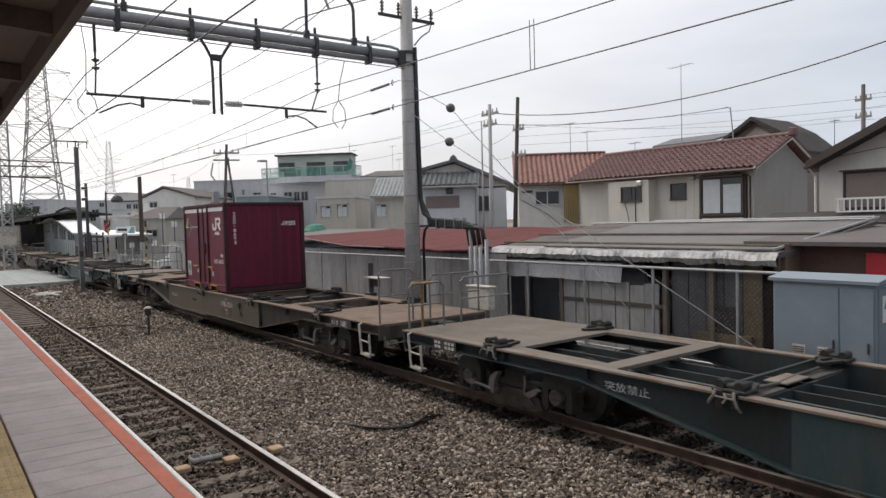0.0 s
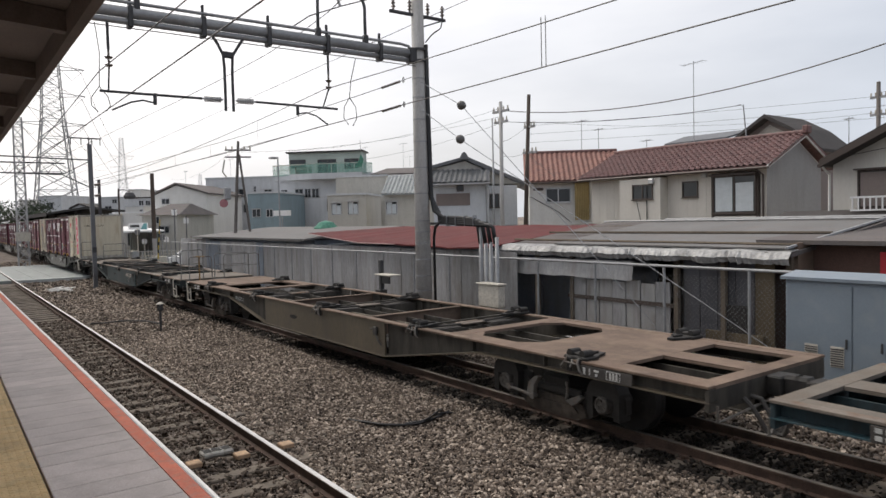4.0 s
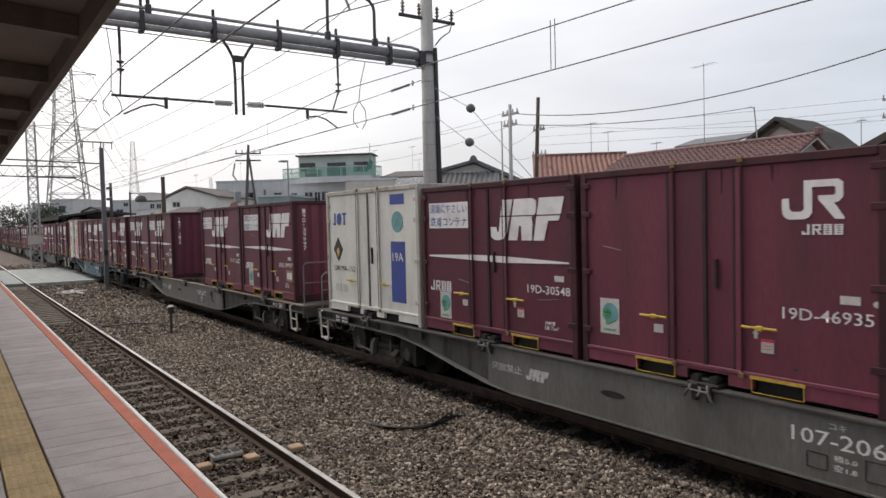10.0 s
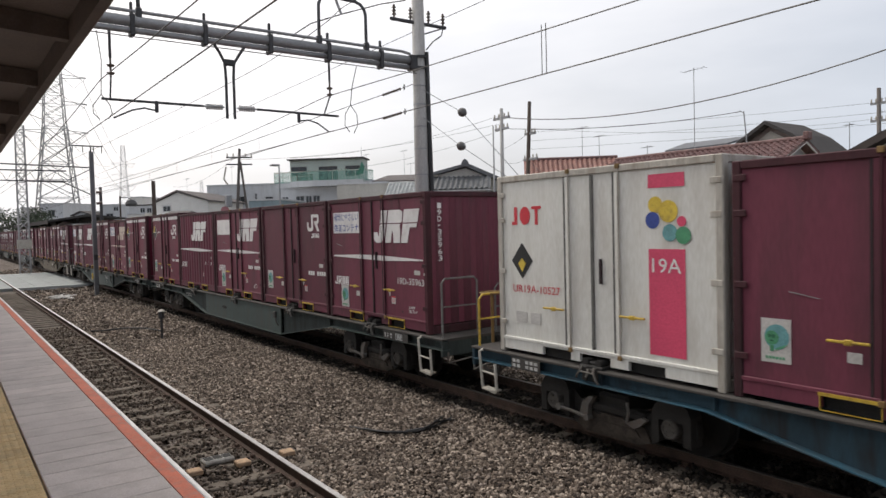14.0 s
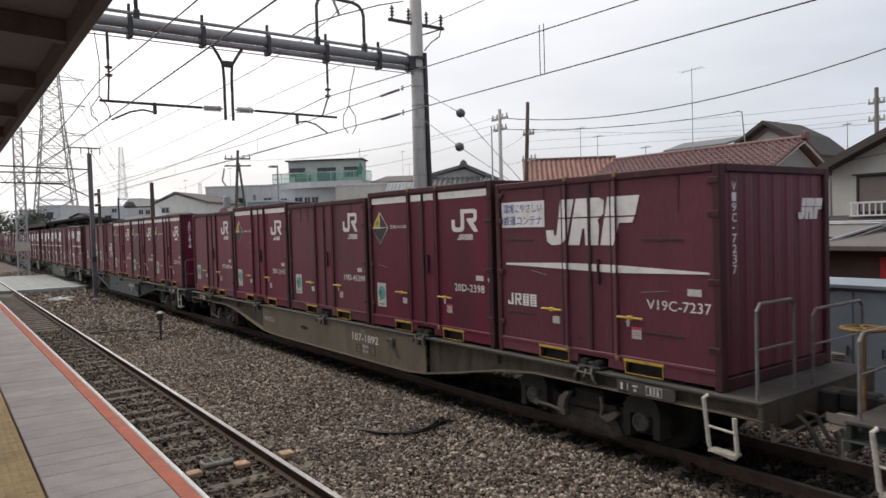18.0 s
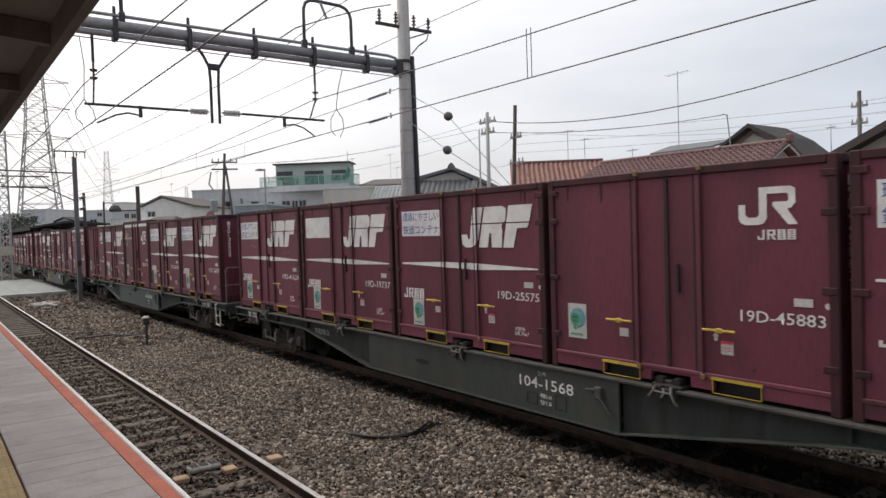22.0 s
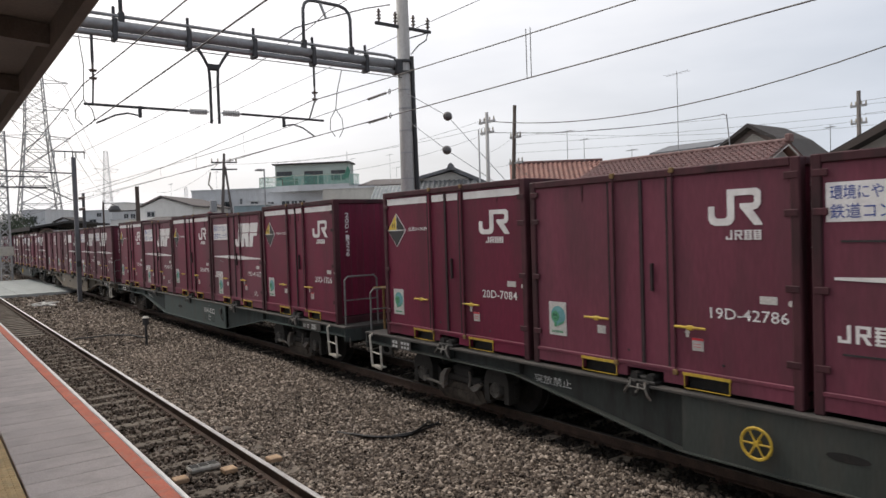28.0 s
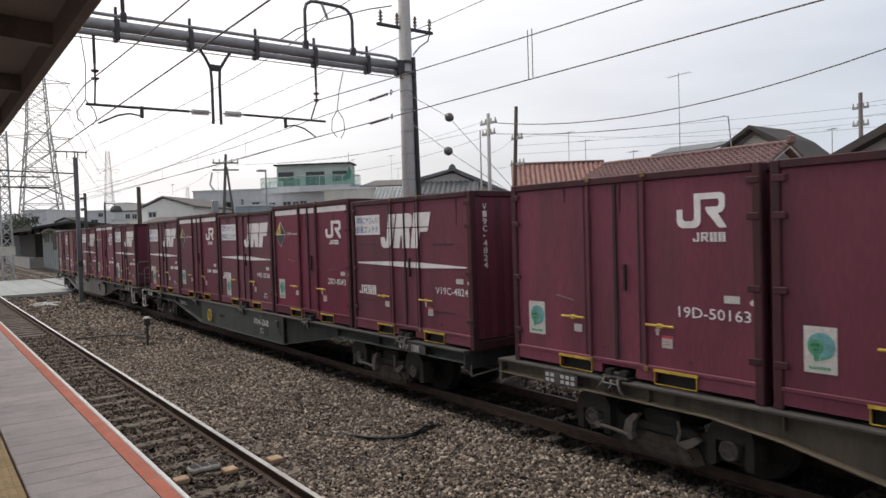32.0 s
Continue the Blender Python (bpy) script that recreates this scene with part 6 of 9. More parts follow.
gp("hanger_yoke", Mesh().tube([(GX, 5.30, 7.12), (GX, 5.42, 6.95), (GX, 5.54, 6.72), (GX, 5.56, 6.4), (GX, 5.56, 5.46)], .035, 8).tube([(GX, 6.02, 7.12), (GX, 5.90, 6.95), (GX, 5.76, 6.72), (GX, 5.74, 6.4), (GX, 5.74, 5.46)], .035, 8).box(GX - .05, 5.52, 6.66, GX + .05, 5.78, 6.80, .02), M["dark_iron"], "forked hanger with two legs")


def long_insulator(name, a, b, n=7, r=.075):
    a, b = Vector(a), Vector(b)
    m = Mesh().tube([a, b], .022, 6)
    for i in range(n):
        c = a.lerp(b, .15 + .7 * i / (n - 1))
        d = (b - a).normalized() * .014
        m.cyl(c - d, c + d, r, r * .8, 10)
    o = gp(name, m, M["insulator_pale"], "ribbed pale grey insulator")
    o["kind"] = "stuff"
    return o


long_insulator("insulator", (GX, 5.50, 5.71), (GX, 5.02, 5.70))
long_insulator("insulator", (GX, 5.80, 5.71), (GX, 6.28, 5.72))
gp("cross_arm", Mesh().tube([(GX, 5.02, 5.70), (GX, 2.90, 5.69)], .028, 8), M["dark_iron"])
gp("cross_arm", Mesh().tube([(GX, 6.28, 5.72), (GX, 8.45, 5.71)], .028, 8), M["dark_iron"])
for y, z2 in ((3.10, 5.69), (8.22, 5.71)):
    gp("dropper_bar", Mesh().tube([(GX, y, 7.10), (GX, y, 6.55)], .03, 8), M["dark_iron"])
    m = Mesh()
    for k in range(2):
        m.cyl((GX, y, 6.40 - .16 * k), (GX, y, 6.36 - .16 * k), .085, .06, 10)
    m.tube([(GX, y, 6.55), (GX, y, 6.15)], .025, 6)
    gp("hanger_insulator", m, M["insulator"], "dark stacked insulator")
    gp("dropper_bar", Mesh().tube([(GX, y, 6.2), (GX, y - (.03 if y < 5 else .18), z2)], .02, 6), M["dark_iron"])
for ya, yb, yt in ((4.0, 4.0, 3.12), (7.35, 7.35, 8.16)):
    gp("steady_bracket", Mesh().box(GX - .03, ya - .035, 5.48, GX + .03, ya + .035, 5.73, .01), M["dark_iron"])
    s = -1 if yt < ya else 1
    gp("steady_arm", Mesh().tube([(GX, ya, 5.52), (GX, ya + s * .25, 5.56), (GX, ya + s * .5, 5.50), (GX, yt, 5.31)], .02, 6), M["dark_iron"])
# crossarm at the pole's head
gp("head_arm", Mesh().box(GX - .04, 10.10, 8.36, GX + .04, 11.95, 8.44, .01).tube([(GX, 11.1, 8.1), (GX, 11.8, 8.36)], .02, 5), M["dark_iron"])
for y in (10.22, 10.75, 11.35, 11.85):
    m = Mesh().cyl((GX, y, 8.44), (GX, y, 8.78), .03, .03, 8)
    for k in range(3):
        m.cyl((GX, y, 8.52 + .09 * k), (GX, y, 8.55 + .09 * k), .07, .05, 10)
    gp("head_insulator", m, M["insulator"])
gp("feeder_jumper", Mesh().tube([(GX + .02, 11.85, 8.40), (GX + .05, 11.75, 8.15), (GX + .06, 11.45, 7.95), (GX + .05, 11.22, 7.70)], .018, 5), M["rubber"])

# black cables down the pole and over to the conduits
cabl = thing("feeder_cables", "bundle of thick black cables strapped down the concrete pole", "cable bundle", at=(GX, GY, 0))
for i in range(4):
    a = radians(38 + 13 * i)
    o = .265
    ox, oy = o * math.cos(a), o * math.sin(a)
    pts = [(ox * .86, oy * .86, 7.6 - .3 * i), (ox * .9, oy * .9, 6.0), (ox, oy, 4.2), (ox + .02, oy, 3.5), (ox + .12 + .08 * i, oy + .02, 3.12 - .02 * i), (ox + .45, .24, 2.93 - .04 * i), (1.6, .2, 2.90 - .05 * i), (2.1 + .2 * i, .2, 2.86 - .05 * i)]
    pts += [(2.22 + .2 * i, .22, 2.72 - .02 * i), (2.28 + .2 * i, .25, 2.25)]
    part("cable", Mesh().tube(pts, .056, 8), M["rubber"], cabl, smooth=True)
part("cable", Mesh().tube([(.62, .2, 2.84), (.32, .22, 2.68), (.19, .25, 2.4), (.19, .25, -.3)], .04, 8), M["rubber"], cabl, smooth=True)
for x in (.95, 1.35, 1.75, 2.12):
    part("cable_strap", Mesh().box(x - .007, .135, 2.69, x + .007, .27, 2.965, .003), M["galv"], cabl)
part("support_arm", Mesh().box(-.30, .28, 2.74, 2.5, .33, 2.80), M["dark_iron"], cabl, "dark steel support arm")
con = thing("cable_conduits", "upright galvanised cable conduits with a grey junction box", "conduit", at=(-14.1, 11.25, -.33))
for i, (x, h) in enumerate(((-.42, 3.05), (-.22, 2.6), (-.02, 2.62), (.22, 2.75))):
    part("conduit", Mesh().cyl((x, 0, 0), (x, 0, h), .05, .05, 10), M["galv"], con, smooth=True)
part("clamp_bar", Mesh().box(-.5, -.07, 1.2, .3, -.05, 1.26).box(-.5, -.07, .5, .3, -.05, .56), M["galv"], con)
part("junction_box", Mesh().box(-.20, -.30, 1.06, .60, -.08, 1.60, .02), M["pale"], con, "pale grey junction box")
part("box_lid", Mesh().box(-.24, -.34, 1.60, .64, -.06, 1.64, .01), M["pale"], con)
ct = thing("trackside_bracket_post", "short steel post with a small pale shelf plate", "post", at=(-19.5, 11.2, -.33))
part("shaft", Mesh().box(-.06, -.06, 0, .06, .06, 2.0, .008), M["dark_iron"], ct)
part("shelf_plate", Mesh().box(.06, -.28, 1.56, .95, .12, 1.60, .006), M["pale"], ct, "pale shelf plate")
part("bracket", Mesh().box(-.12, -.16, .9, .18, .10, 1.1, .01).box(.06, -.03, 1.3, .5, .03, 1.56), M["dark_iron"], ct)

# wires along the tracks: contact wire, messenger and droppers, span by span
PLAN[:] = [1.0, 0.0, 1.0]
SPANS = [-195.9, -150.9, -105.9, -60.9, -15.9, 29.1]
for yc, zc, zm, sags in ((2.87, 5.23, 6.11, (.6, .6, .6, .6, .37)), (8.016, 5.30, 6.20, (.6, .6, .6, .58, .35))):
    cat = thing("catenary", "dark overhead contact wire hung from a messenger wire", "overhead wire", "overhead wires", at=(-15.9, yc, zc))
    mw, drops = [], []
    for a, b, sag in zip(SPANS[:-1], SPANS[1:], sags):
        mw += [(a + (b - a) * i / 12 + 15.9, 0, zm - zc - sag * (1 - (i / 6 - 1) ** 2)) for i in range(13)]
        drops += [(a + 4.5 * k + 15.9, zm - zc - sag * (1 - (k / 5 - 1) ** 2)) for k in range(1, 10) if -110 < a < -20]
    part("messenger_wire", Mesh().tube(mw, .0105, 5), M["wire"], cat)
    part("contact_wire", Mesh().tube([(-180, 0, 0), (0, 0, 0), (45, 0, 0)], .0105, 5), M["wire"], cat)
    for x, z in drops:
        part("dropper", Mesh().tube([(x, 0, 0), (x, 0, z)], .004, 4), M["wire"], cat)
    for x in (7.72, 7.82) if yc > 5 else ():
        part("feed_dropper", Mesh().tube([(x, 0, .0), (x, 0, .80)], .007, 4), M["wire"], cat)
# feeder hung from the arch over the beam
hf = thing("hung_feeder", "thin bare feeder wire hung from the pipe arch", "overhead wire", "overhead wires", at=(-15.0, 8.0, 8.1))
part("line", Mesh().tube([(14, 0, .5), (4, 0, .12), (.1, 0, .03), (-.5, 0, -.08), (-2.0, 0, -.21), (-4.5, 0, -.31), (-9, 0, -.33), (-14.5, 0, -.28), (-25.4, 0, -.09), (-46, 0, .25), (-90, 0, .0)], .010, 5), M["wire"], hf)
PLAN[:] = [0.964, 0.0427, 0.98]
# jumper loops
jl = thing("jumper_wire", "thin looped jumper wires between the overhead lines", "wire", "overhead wires", at=(GX, 8.18, 5.28))
part("loop", Mesh().tube([(.10, .85, 1.75), (.1, .70, 1.2), (.1, .64, .75), (.1, .48, .50), (.1, .46, .22), (.1, .60, .06)], .011, 5), M["wire"], jl)
part("loop", Mesh().tube([(.1, .64, .75), (.1, .82, .52), (.1, .84, .24), (.1, .72, .04)], .011, 5), M["wire"], jl)
part("loop", Mesh().tube([(.10, -5.32, 1.80), (.1, -5.25, 1.2), (.1, -5.28, .5), (.1, -5.45, .25), (.1, -5.44, .1), (.1, -5.32, -.02)], .010, 5), M["wire"], jl)
part("loop", Mesh().tube([(.1, -5.28, .5), (.1, -5.12, .30), (.1, -5.08, .12), (.1, -5.16, .0)], .010, 5), M["wire"], jl)

# side feeder and signal lines, tied off at the pole
fd = thing("feeder_lines", "thin overhead feeder lines strung along the pole row", "overhead wire", "overhead wires", at=(GX, GY, 8.5))
part("line", Mesh().tube([(60, .3, .2), (.4, .3, -.12), (-45, .3, -.6), (-150, .3, -.2)], .009, 5), M["wire"], fd)
PLAN[:] = [1.0, 0.0, 1.0]
for z0, z1 in ((6.78, 6.12), (6.11, 5.64)):
    al = thing("anchor_line", "thin wire tied off to the pole by a string of insulators", "overhead wire", "overhead wires", at=(-15.73, 10.78, z0))
    part("line", Mesh().tube([(0, -.1, 0), (-1.05, -.18, -.05), (-3.9, -1.2, (z1 - z0) * .7), (-9, -1.48, z1 - z0), (-45, -2.6, z1 - z0 - .1)], .010, 5), M["wire"], al)
    m = Mesh()
    for i in range(7):
        m.cyl((-.75 - .13 * i, -.145 - .01 * i, -.036 - .006 * i), (-.80 - .13 * i, -.15 - .01 * i, -.038 - .006 * i), .042, .034, 8)
    part("strain_insulator", m, M["insulator"], al, "string of small dark insulators")["kind"] = "stuff"
    part("shackle", Mesh().ring((-.55, -.14, -.02), (.3, 1, 0), .07, .012, 12, 5), M["dark_iron"], al)
PLAN[:] = [0.964, 0.0427, 0.98]
guy = thing("guy_wires", "slanting guy wires with round dark insulators", "guy wire", at=(GX, GY, 6.5))
M["porcelain"] = mat("grey_brown_porcelain", (0.11, 0.105, 0.10), 0.35, var=0.15, scale=6, bump=0)
PLAN[:] = [1.0, 0.0, 1.0]
for z0, (bx, bz), far in ((.08, (1.83, -.77), (6.8, 1.12, -5.95)), (-.66, (1.75, -1.61), (9.18, 1.12, -6.03))):
    part("wire", Mesh().tube([(.18, -.05, z0), (bx, .02, bz), (far[0] * .5 + bx * .5, .6, (bz + far[2]) / 2), far], .009, 5), M["galv"], guy)
    part("insulator_ball", Mesh().lathe((0, 0, 0), [(.0, -.11), (.07, -.09), (.11, -.04), (.125, .0), (.11, .05), (.06, .10), (0, .11)], 14).moved(pose(bx, .02, bz, 0, 40, 0)), M["porcelain"], guy, "round dark insulator", True)
PLAN[:] = [0.964, 0.0427, 0.98]


def sagline(a, b, sag, n=16):
    a, b = Vector(a), Vector(b)
    return [tuple(a.lerp(b, i / n) - Vector((0, 0, sag * (1 - (2 * i / n - 1) ** 2)))) for i in range(n + 1)]

M["wood_pole"] = mat("dark_wooden_pole", (0.075, 0.058, 0.048), 0.9, var=0.25, scale=3, fine=40, streak=True)


def utility_pole(x, y, ztop, r, material, lean=0.0, arms=(), label="", z0=-.33):
    t = thing("utility_pole", label, "utility pole", "utility poles", at=(x, y, z0))
    h = ztop - z0
    part("pole", Mesh().cyl((0, 0, 0), (lean, 0, h), r, r * .72, 12), material, t, smooth=True)
    for zz, w in arms:
        part("crossarm", Mesh().box(lean - w, -.05, zz - z0 - .05, lean + w, .05, zz - z0 + .05), M["galv"], t)
        for s in (-.9, -.35, .35, .9):
            part("insulator", Mesh().cyl((lean + s * w, 0, zz - z0 + .05), (lean + s * w, 0, zz - z0 + .22), .045, .03, 7), M["pale"], t)
    return t


# steel masts along the line
M["mast_grey"] = mat("grey_mast_steel", (0.14, 0.14, 0.145), 0.6, 0.2, var=0.12, scale=2)
mast = thing("catenary_mast", "dark steel mast with a bracket arm beside the near track", "mast", "catenary masts", at=(-40.5, 6.55, -.25))
part("column", Mesh().box(-.10, -.10, 0, .10, .10, 7.3, .01), M["mast_grey"], mast)
part("top_bar", Mesh().box(-.03, -.9, 7.55, .03, .55, 7.61).box(-.03, -.05, 7.3, .03, .0, 7.6).box(-.03, .10, 7.3, .03, .14, 7.6).box(-.02, -.88, 7.25, .02, -.84, 7.55).box(-.02, -.40, 7.25, .02, -.36, 7.55).box(-.02, .48, 7.25, .02, .52, 7.55), M["dark_iron"], mast)
part("arm", Mesh().tube([(0, 0, 6.5), (0, -4.2, 6.6)], .035, 6).tube([(0, 0, 5.1), (0, -1.3, 5.75), (0, -3.9, 5.8)], .03, 6).tube([(0, 0, 6.45), (0, -1.3, 5.75)], .02, 5), M["dark_iron"], mast)
part("number_plate_blank", Mesh().box(.142, -.10, 1.85, .15, .10, 2.12), M["dark_iron"], mast)
part("insulator", Mesh().cyl((0, .15, 5.25), (0, .42, 5.30), .07, .07, 8), M["insulator"], mast)
part("insulator", Mesh().cyl((0, .15, 4.7), (0, .42, 4.75), .07, .07, 8), M["insulator"], mast)
m2 = thing("catenary_mast", "dark slim steel mast beside the freight track", "mast", "catenary masts", at=(-58, 9.9, -.3))
part("column", Mesh().cyl((0, 0, 0), (0, 0, 6.6), .13, .10, 10), M["dark_iron"], m2)
m3 = thing("catenary_mast", "dark wooden pole with a grey foot behind the line", "mast", "catenary masts", at=(-58, 13.6, -.3))
part("column", Mesh().cyl((0, 0, 2.2), (0, 0, 7.1), .17, .14, 10), M["wood_pole"], m3)
part("foot", Mesh().cyl((0, 0, 0), (0, 0, 2.2), .18, .17, 10), M["pole_concrete"], m3, "grey concrete foot")


def lattice(parent, x, y, z0, z1, w0, w1, n, r, material):
    """Four legs with crossed braces."""
    lev = []
    for i in range(n + 1):
        u = i / n
        w = w0 + (w1 - w0) * u
        z = z0 + (z1 - z0) * u
        lev.append([(x - w, y - w, z), (x + w, y - w, z), (x + w, y + w, z), (x - w, y + w, z)])
    for k in range(4):
        part("leg", Mesh().tube([l[k] for l in lev], r, 5), material, parent)
    br = Mesh()
    for a, b in zip(lev[:-1], lev[1:]):
        for k in range(4):
            br.tube([a[k], b[(k + 1) % 4]], r * .55, 4).tube([a[(k + 1) % 4], b[k]], r * .55, 4)
            br.tube([b[k], b[(k + 1) % 4]], r * .55, 4)
    o = part("brace_lattice", br, material, parent)
    o["kind"] = "stuff"


M["galv_far"] = mat("weathered_lattice_steel", (0.33, 0.33, 0.33), 0.6, 0.3, var=0.1, scale=1, bump=0)
# lattice steel lightened so its colour carries the haze of distance
M["galv_haze"] = mat("hazed_lattice_steel", (0.68, 0.68, 0.68), 0.7, var=0.05, scale=1, bump=0)
lm = thing("lattice_mast", "dark lattice steel mast with a truss beam over the tracks", "mast", "catenary masts", at=(-66, 5.6, -.3))
lattice(lm, 0, 0, 0, 11.8, .38, .30, 16, .045, M["galv_far"])
part("truss_beam", Mesh().box(-.04, -9, 8.3, .04, 3.2, 8.4).box(-.04, -9, 7.5, .04, 3.2, 7.58), M["dark_iron"], lm)
tb = Mesh()
for i in range(12):
    tb.tube([(0, -9 + i * 1.0, 7.55), (0, -8.5 + i * 1.0, 8.35), (0, -8 + i * 1.0, 7.55)], .025, 4)
o = part("truss_braces", tb, M["dark_iron"], lm)
o["kind"] = "stuff"
part("sign_board", Mesh().box(.40, -.55, 2.2, .44, .50, 2.9, .01), M["pale"], lm, "small pale sign board")


def pylon(x, y, h, w, arms, label, material):
    t = thing("power_pylon", label, "pylon", "power pylons", at=(x, y, -.3))
    lattice(t, 0, 0, 0, h * .55, w, w * .45, 7, .16, material)
    lattice(t, 0, 0, h * .55, h, w * .45, w * .22, 9, .11, material)
    for z in arms:
        m = Mesh()
        for s in (-1, 1):
            m.tube([(0, s * w * .3, z + .9), (0, s * (w * .3 + 5.0), z + .55)], .09, 4).tube([(0, s * w * .3, z), (0, s * (w * .3 + 5.0), z + .5)], .09, 4)
            m.tube([(0, s * (w * .3 + 5.0), z + .5), (0, s * (w * .3 + 2.6), z - 1.9), (0, s * (w * .3 + .4), z + .3)], .05, 4)
        part("crossarm_pair", m, material, t)["kind"] = "stuff"
    return t


pylon(-170, 20.8, 46, 4.6, (24, 30, 35.5), "grey lattice power pylon with three pairs of arms", M["galv_far"])
pylon(-420, 83.5, 50, 4.0, (28, 34, 40), "distant lattice power pylon, paled by painted-in haze", M["galv_haze"])
pylon(-640, 190, 46, 4.0, (28, 34), "distant lattice power pylon, paled by painted-in haze", M["galv_haze"])
pl = thing("power_lines", "high-voltage lines strung between the pylons", "overhead wire", "overhead wires", at=(-170, 20.8, 30))
for s in (-1, 1):
    for z in (-6.5, -.5, 5):
        part("line", Mesh().tube([tuple(Vector(q) - Vector((-170, 20.8, 30))) for q in sagline((-170, 20.8 + s * 5.8, 30 + z), (-420, 83.5 + s * 5.8, 34 + z), 6, 12)], .05, 4), M["wire"], pl)
        part("line", Mesh().tube([tuple(Vector(q) - Vector((-170, 20.8, 30))) for q in sagline((-170, 20.8 + s * 5.8, 30 + z), (60, -70 + s * 5.8, 40 + z), 5, 12)], .05, 4), M["wire"], pl)

# ---- level crossing and the platform beyond ----
M["crossing"] = mat("grey_green_crossing_panel", (0.27, 0.29, 0.28), 0.85, var=0.12, scale=1.0, dirt=(0.2, 0.2, 0.19), dirt_amount=0.5)
M["crossing_edge"] = mat("pale_crossing_edge", (0.42, 0.44, 0.43), 0.8, var=0.1, scale=2)
cr = thing("level_crossing", "grey crossing deck of panels laid between the rails", "level crossing", kind="structure", at=(-56, 0, 0))
for ya, yb in ((-3, TRACK_NEAR - .62), (2.44, 3.38), (3.52, 7.55), (7.74, 8.68), (8.87, 14)):
    y = ya
    while y < yb - .05:
        e = min(y + 1.0, yb)
        part("deck_panel", Mesh().box(-8.6, y + .008, -.25, 8.6, e - .008, -.012, .01), M["crossing"], cr)
        y = e
part("edge_strip", Mesh().box(8.62, -3, -.25, 9.0, 2.25, -.008).box(8.62, 3.57, -.25, 9.0, 7.2, -.008), M["crossing_edge"], cr, "pale edge strip")
part("edge_strip", Mesh().box(-9.0, 3.57, -.25, -8.62, 7.2, -.008), M["crossing_edge"], cr, "pale edge strip")
M["white_sheet_dull"] = mat("bleached_white_timber", (0.55, 0.54, 0.52), 0.9, var=0.15, scale=4)
for i in range(7):
    x, y = -40.6 + random.uniform(-2, 1.5), 5.0 + random.uniform(-.8, .8)
    bb = solid("timber_offcut", Mesh().box(-.9, -.07, 0, .9, .07, .07, .01).moved(pose(x, y, -.17, 0, 0, random.uniform(-50, 10))), M["white_sheet_dull" if i < 5 else "sleeper"], "bleached timber offcut lying on ballast", "timber", "timbers beside the crossing")
fp = thing("far_platform", "distant platform with a dark canopy and a white arched stair roof", "platform", kind="structure", at=(-90, 12, -.3))
PLAN[:] = [1.0, 0.0, 1.0]
fp.location = (-80, 12, -.3)
M["white_sheet"] = mat("white_sheet_roof", (0.70, 0.70, 0.69), 0.6, var=0.06, scale=1)
M["wall_end"] = mat("pale_rendered_wall", (0.42, 0.42, 0.42), 0.9, var=0.08, scale=0.8)
M["far_screen"] = mat("grey_green_screen", (0.24, 0.28, 0.27), 0.6, var=0.15, scale=1.5)
M["far_dark"] = mat("dark_canopy_sheet", (0.05, 0.048, 0.046), 0.85, spec=0.15, var=0.1, scale=1)
part("slab", Mesh().box(-120, -1.5, 0, -16, 5.5, 1.3), M["concrete"], fp)
part("canopy_roof", Mesh().prism([(-2.6, 4.55), (1.2, 5.15), (5.0, 4.75), (5.0, 4.95), (1.2, 5.4), (-2.6, 4.75)], "x", -70, -3.0), M["far_dark"], fp, "dark sheet canopy roof")
part("canopy_fascia", Mesh().box(-70, -2.64, 4.4, -3.0, -2.6, 4.8), M["far_dark"], fp)
for i in range(9):
    part("canopy_post", Mesh().box(-5 - 8 * i, .3, 1.0, -5 - 8 * i + .25, .55, 4.9), M["far_dark"], fp)
part("end_wall", Mesh().box(-40, -1.0, .2, -37.5, 3.0, 4.2), M["wall_end"], fp, "pale grey end wall")
part("waiting_room", Mesh().box(-34, -.6, 1.2, -18, 3.5, 4.2), M["far_dark"], fp, "dark glazed waiting room")
arc = [(-15.2, 4.2), (-13.0, 4.42), (-10.0, 4.55), (-7.0, 4.52), (-3.0, 4.15), (1.0, 3.60), (5.5, 2.85)]
part("arched_roof", Mesh().prism(arc + [(x, z + .14) for x, z in arc[::-1]], "y", -.3, 2.3), M["white_sheet"], fp, "white arched stair roof")
def arc_z(x):
    for (xa, za), (xb, zb) in zip(arc[:-1], arc[1:]):
        if xa <= x <= xb:
            return za + (zb - za) * (x - xa) / (xb - xa)
    return 2.8
for i in range(16):
    xa = -15.0 + 1.27 * i
    part("screen_panel", Mesh().box(xa, -.12, .1, xa + 1.15, -.08, min(arc_z(xa) - .1, 2.3 + .8 * (i < 6)) if i % 4 else arc_z(xa) - .55), M["far_screen"], fp)
    part("screen_post", Mesh().box(xa - .06, -.16, .0, xa + .06, -.04, arc_z(max(-15, xa)) - .01), M["galv"], fp)
part("flat_roof", Mesh().prism([(8.3, 3.02), (19.0, 2.65), (19.0, 2.78), (8.3, 3.16)], "y", -.2, 3.5), M["white_sheet"], fp, "white flat lean-to roof")
part("roof_beam", Mesh().box(8.3, -.25, 2.55, 19, -.2, 2.75).box(8.3, -.25, 2.2, 19, -.2, 2.3), M["far_dark"], fp)
for i in range(5):
    part("roof_post", Mesh().box(8.6 + 2.5 * i, -.25, 0, 8.72 + 2.5 * i, -.13, 3.0), M["far_dark"], fp)
part("back_screen", Mesh().box(8.3, 3.0, 0, 19, 3.1, 2.6), M["far_screen"], fp)

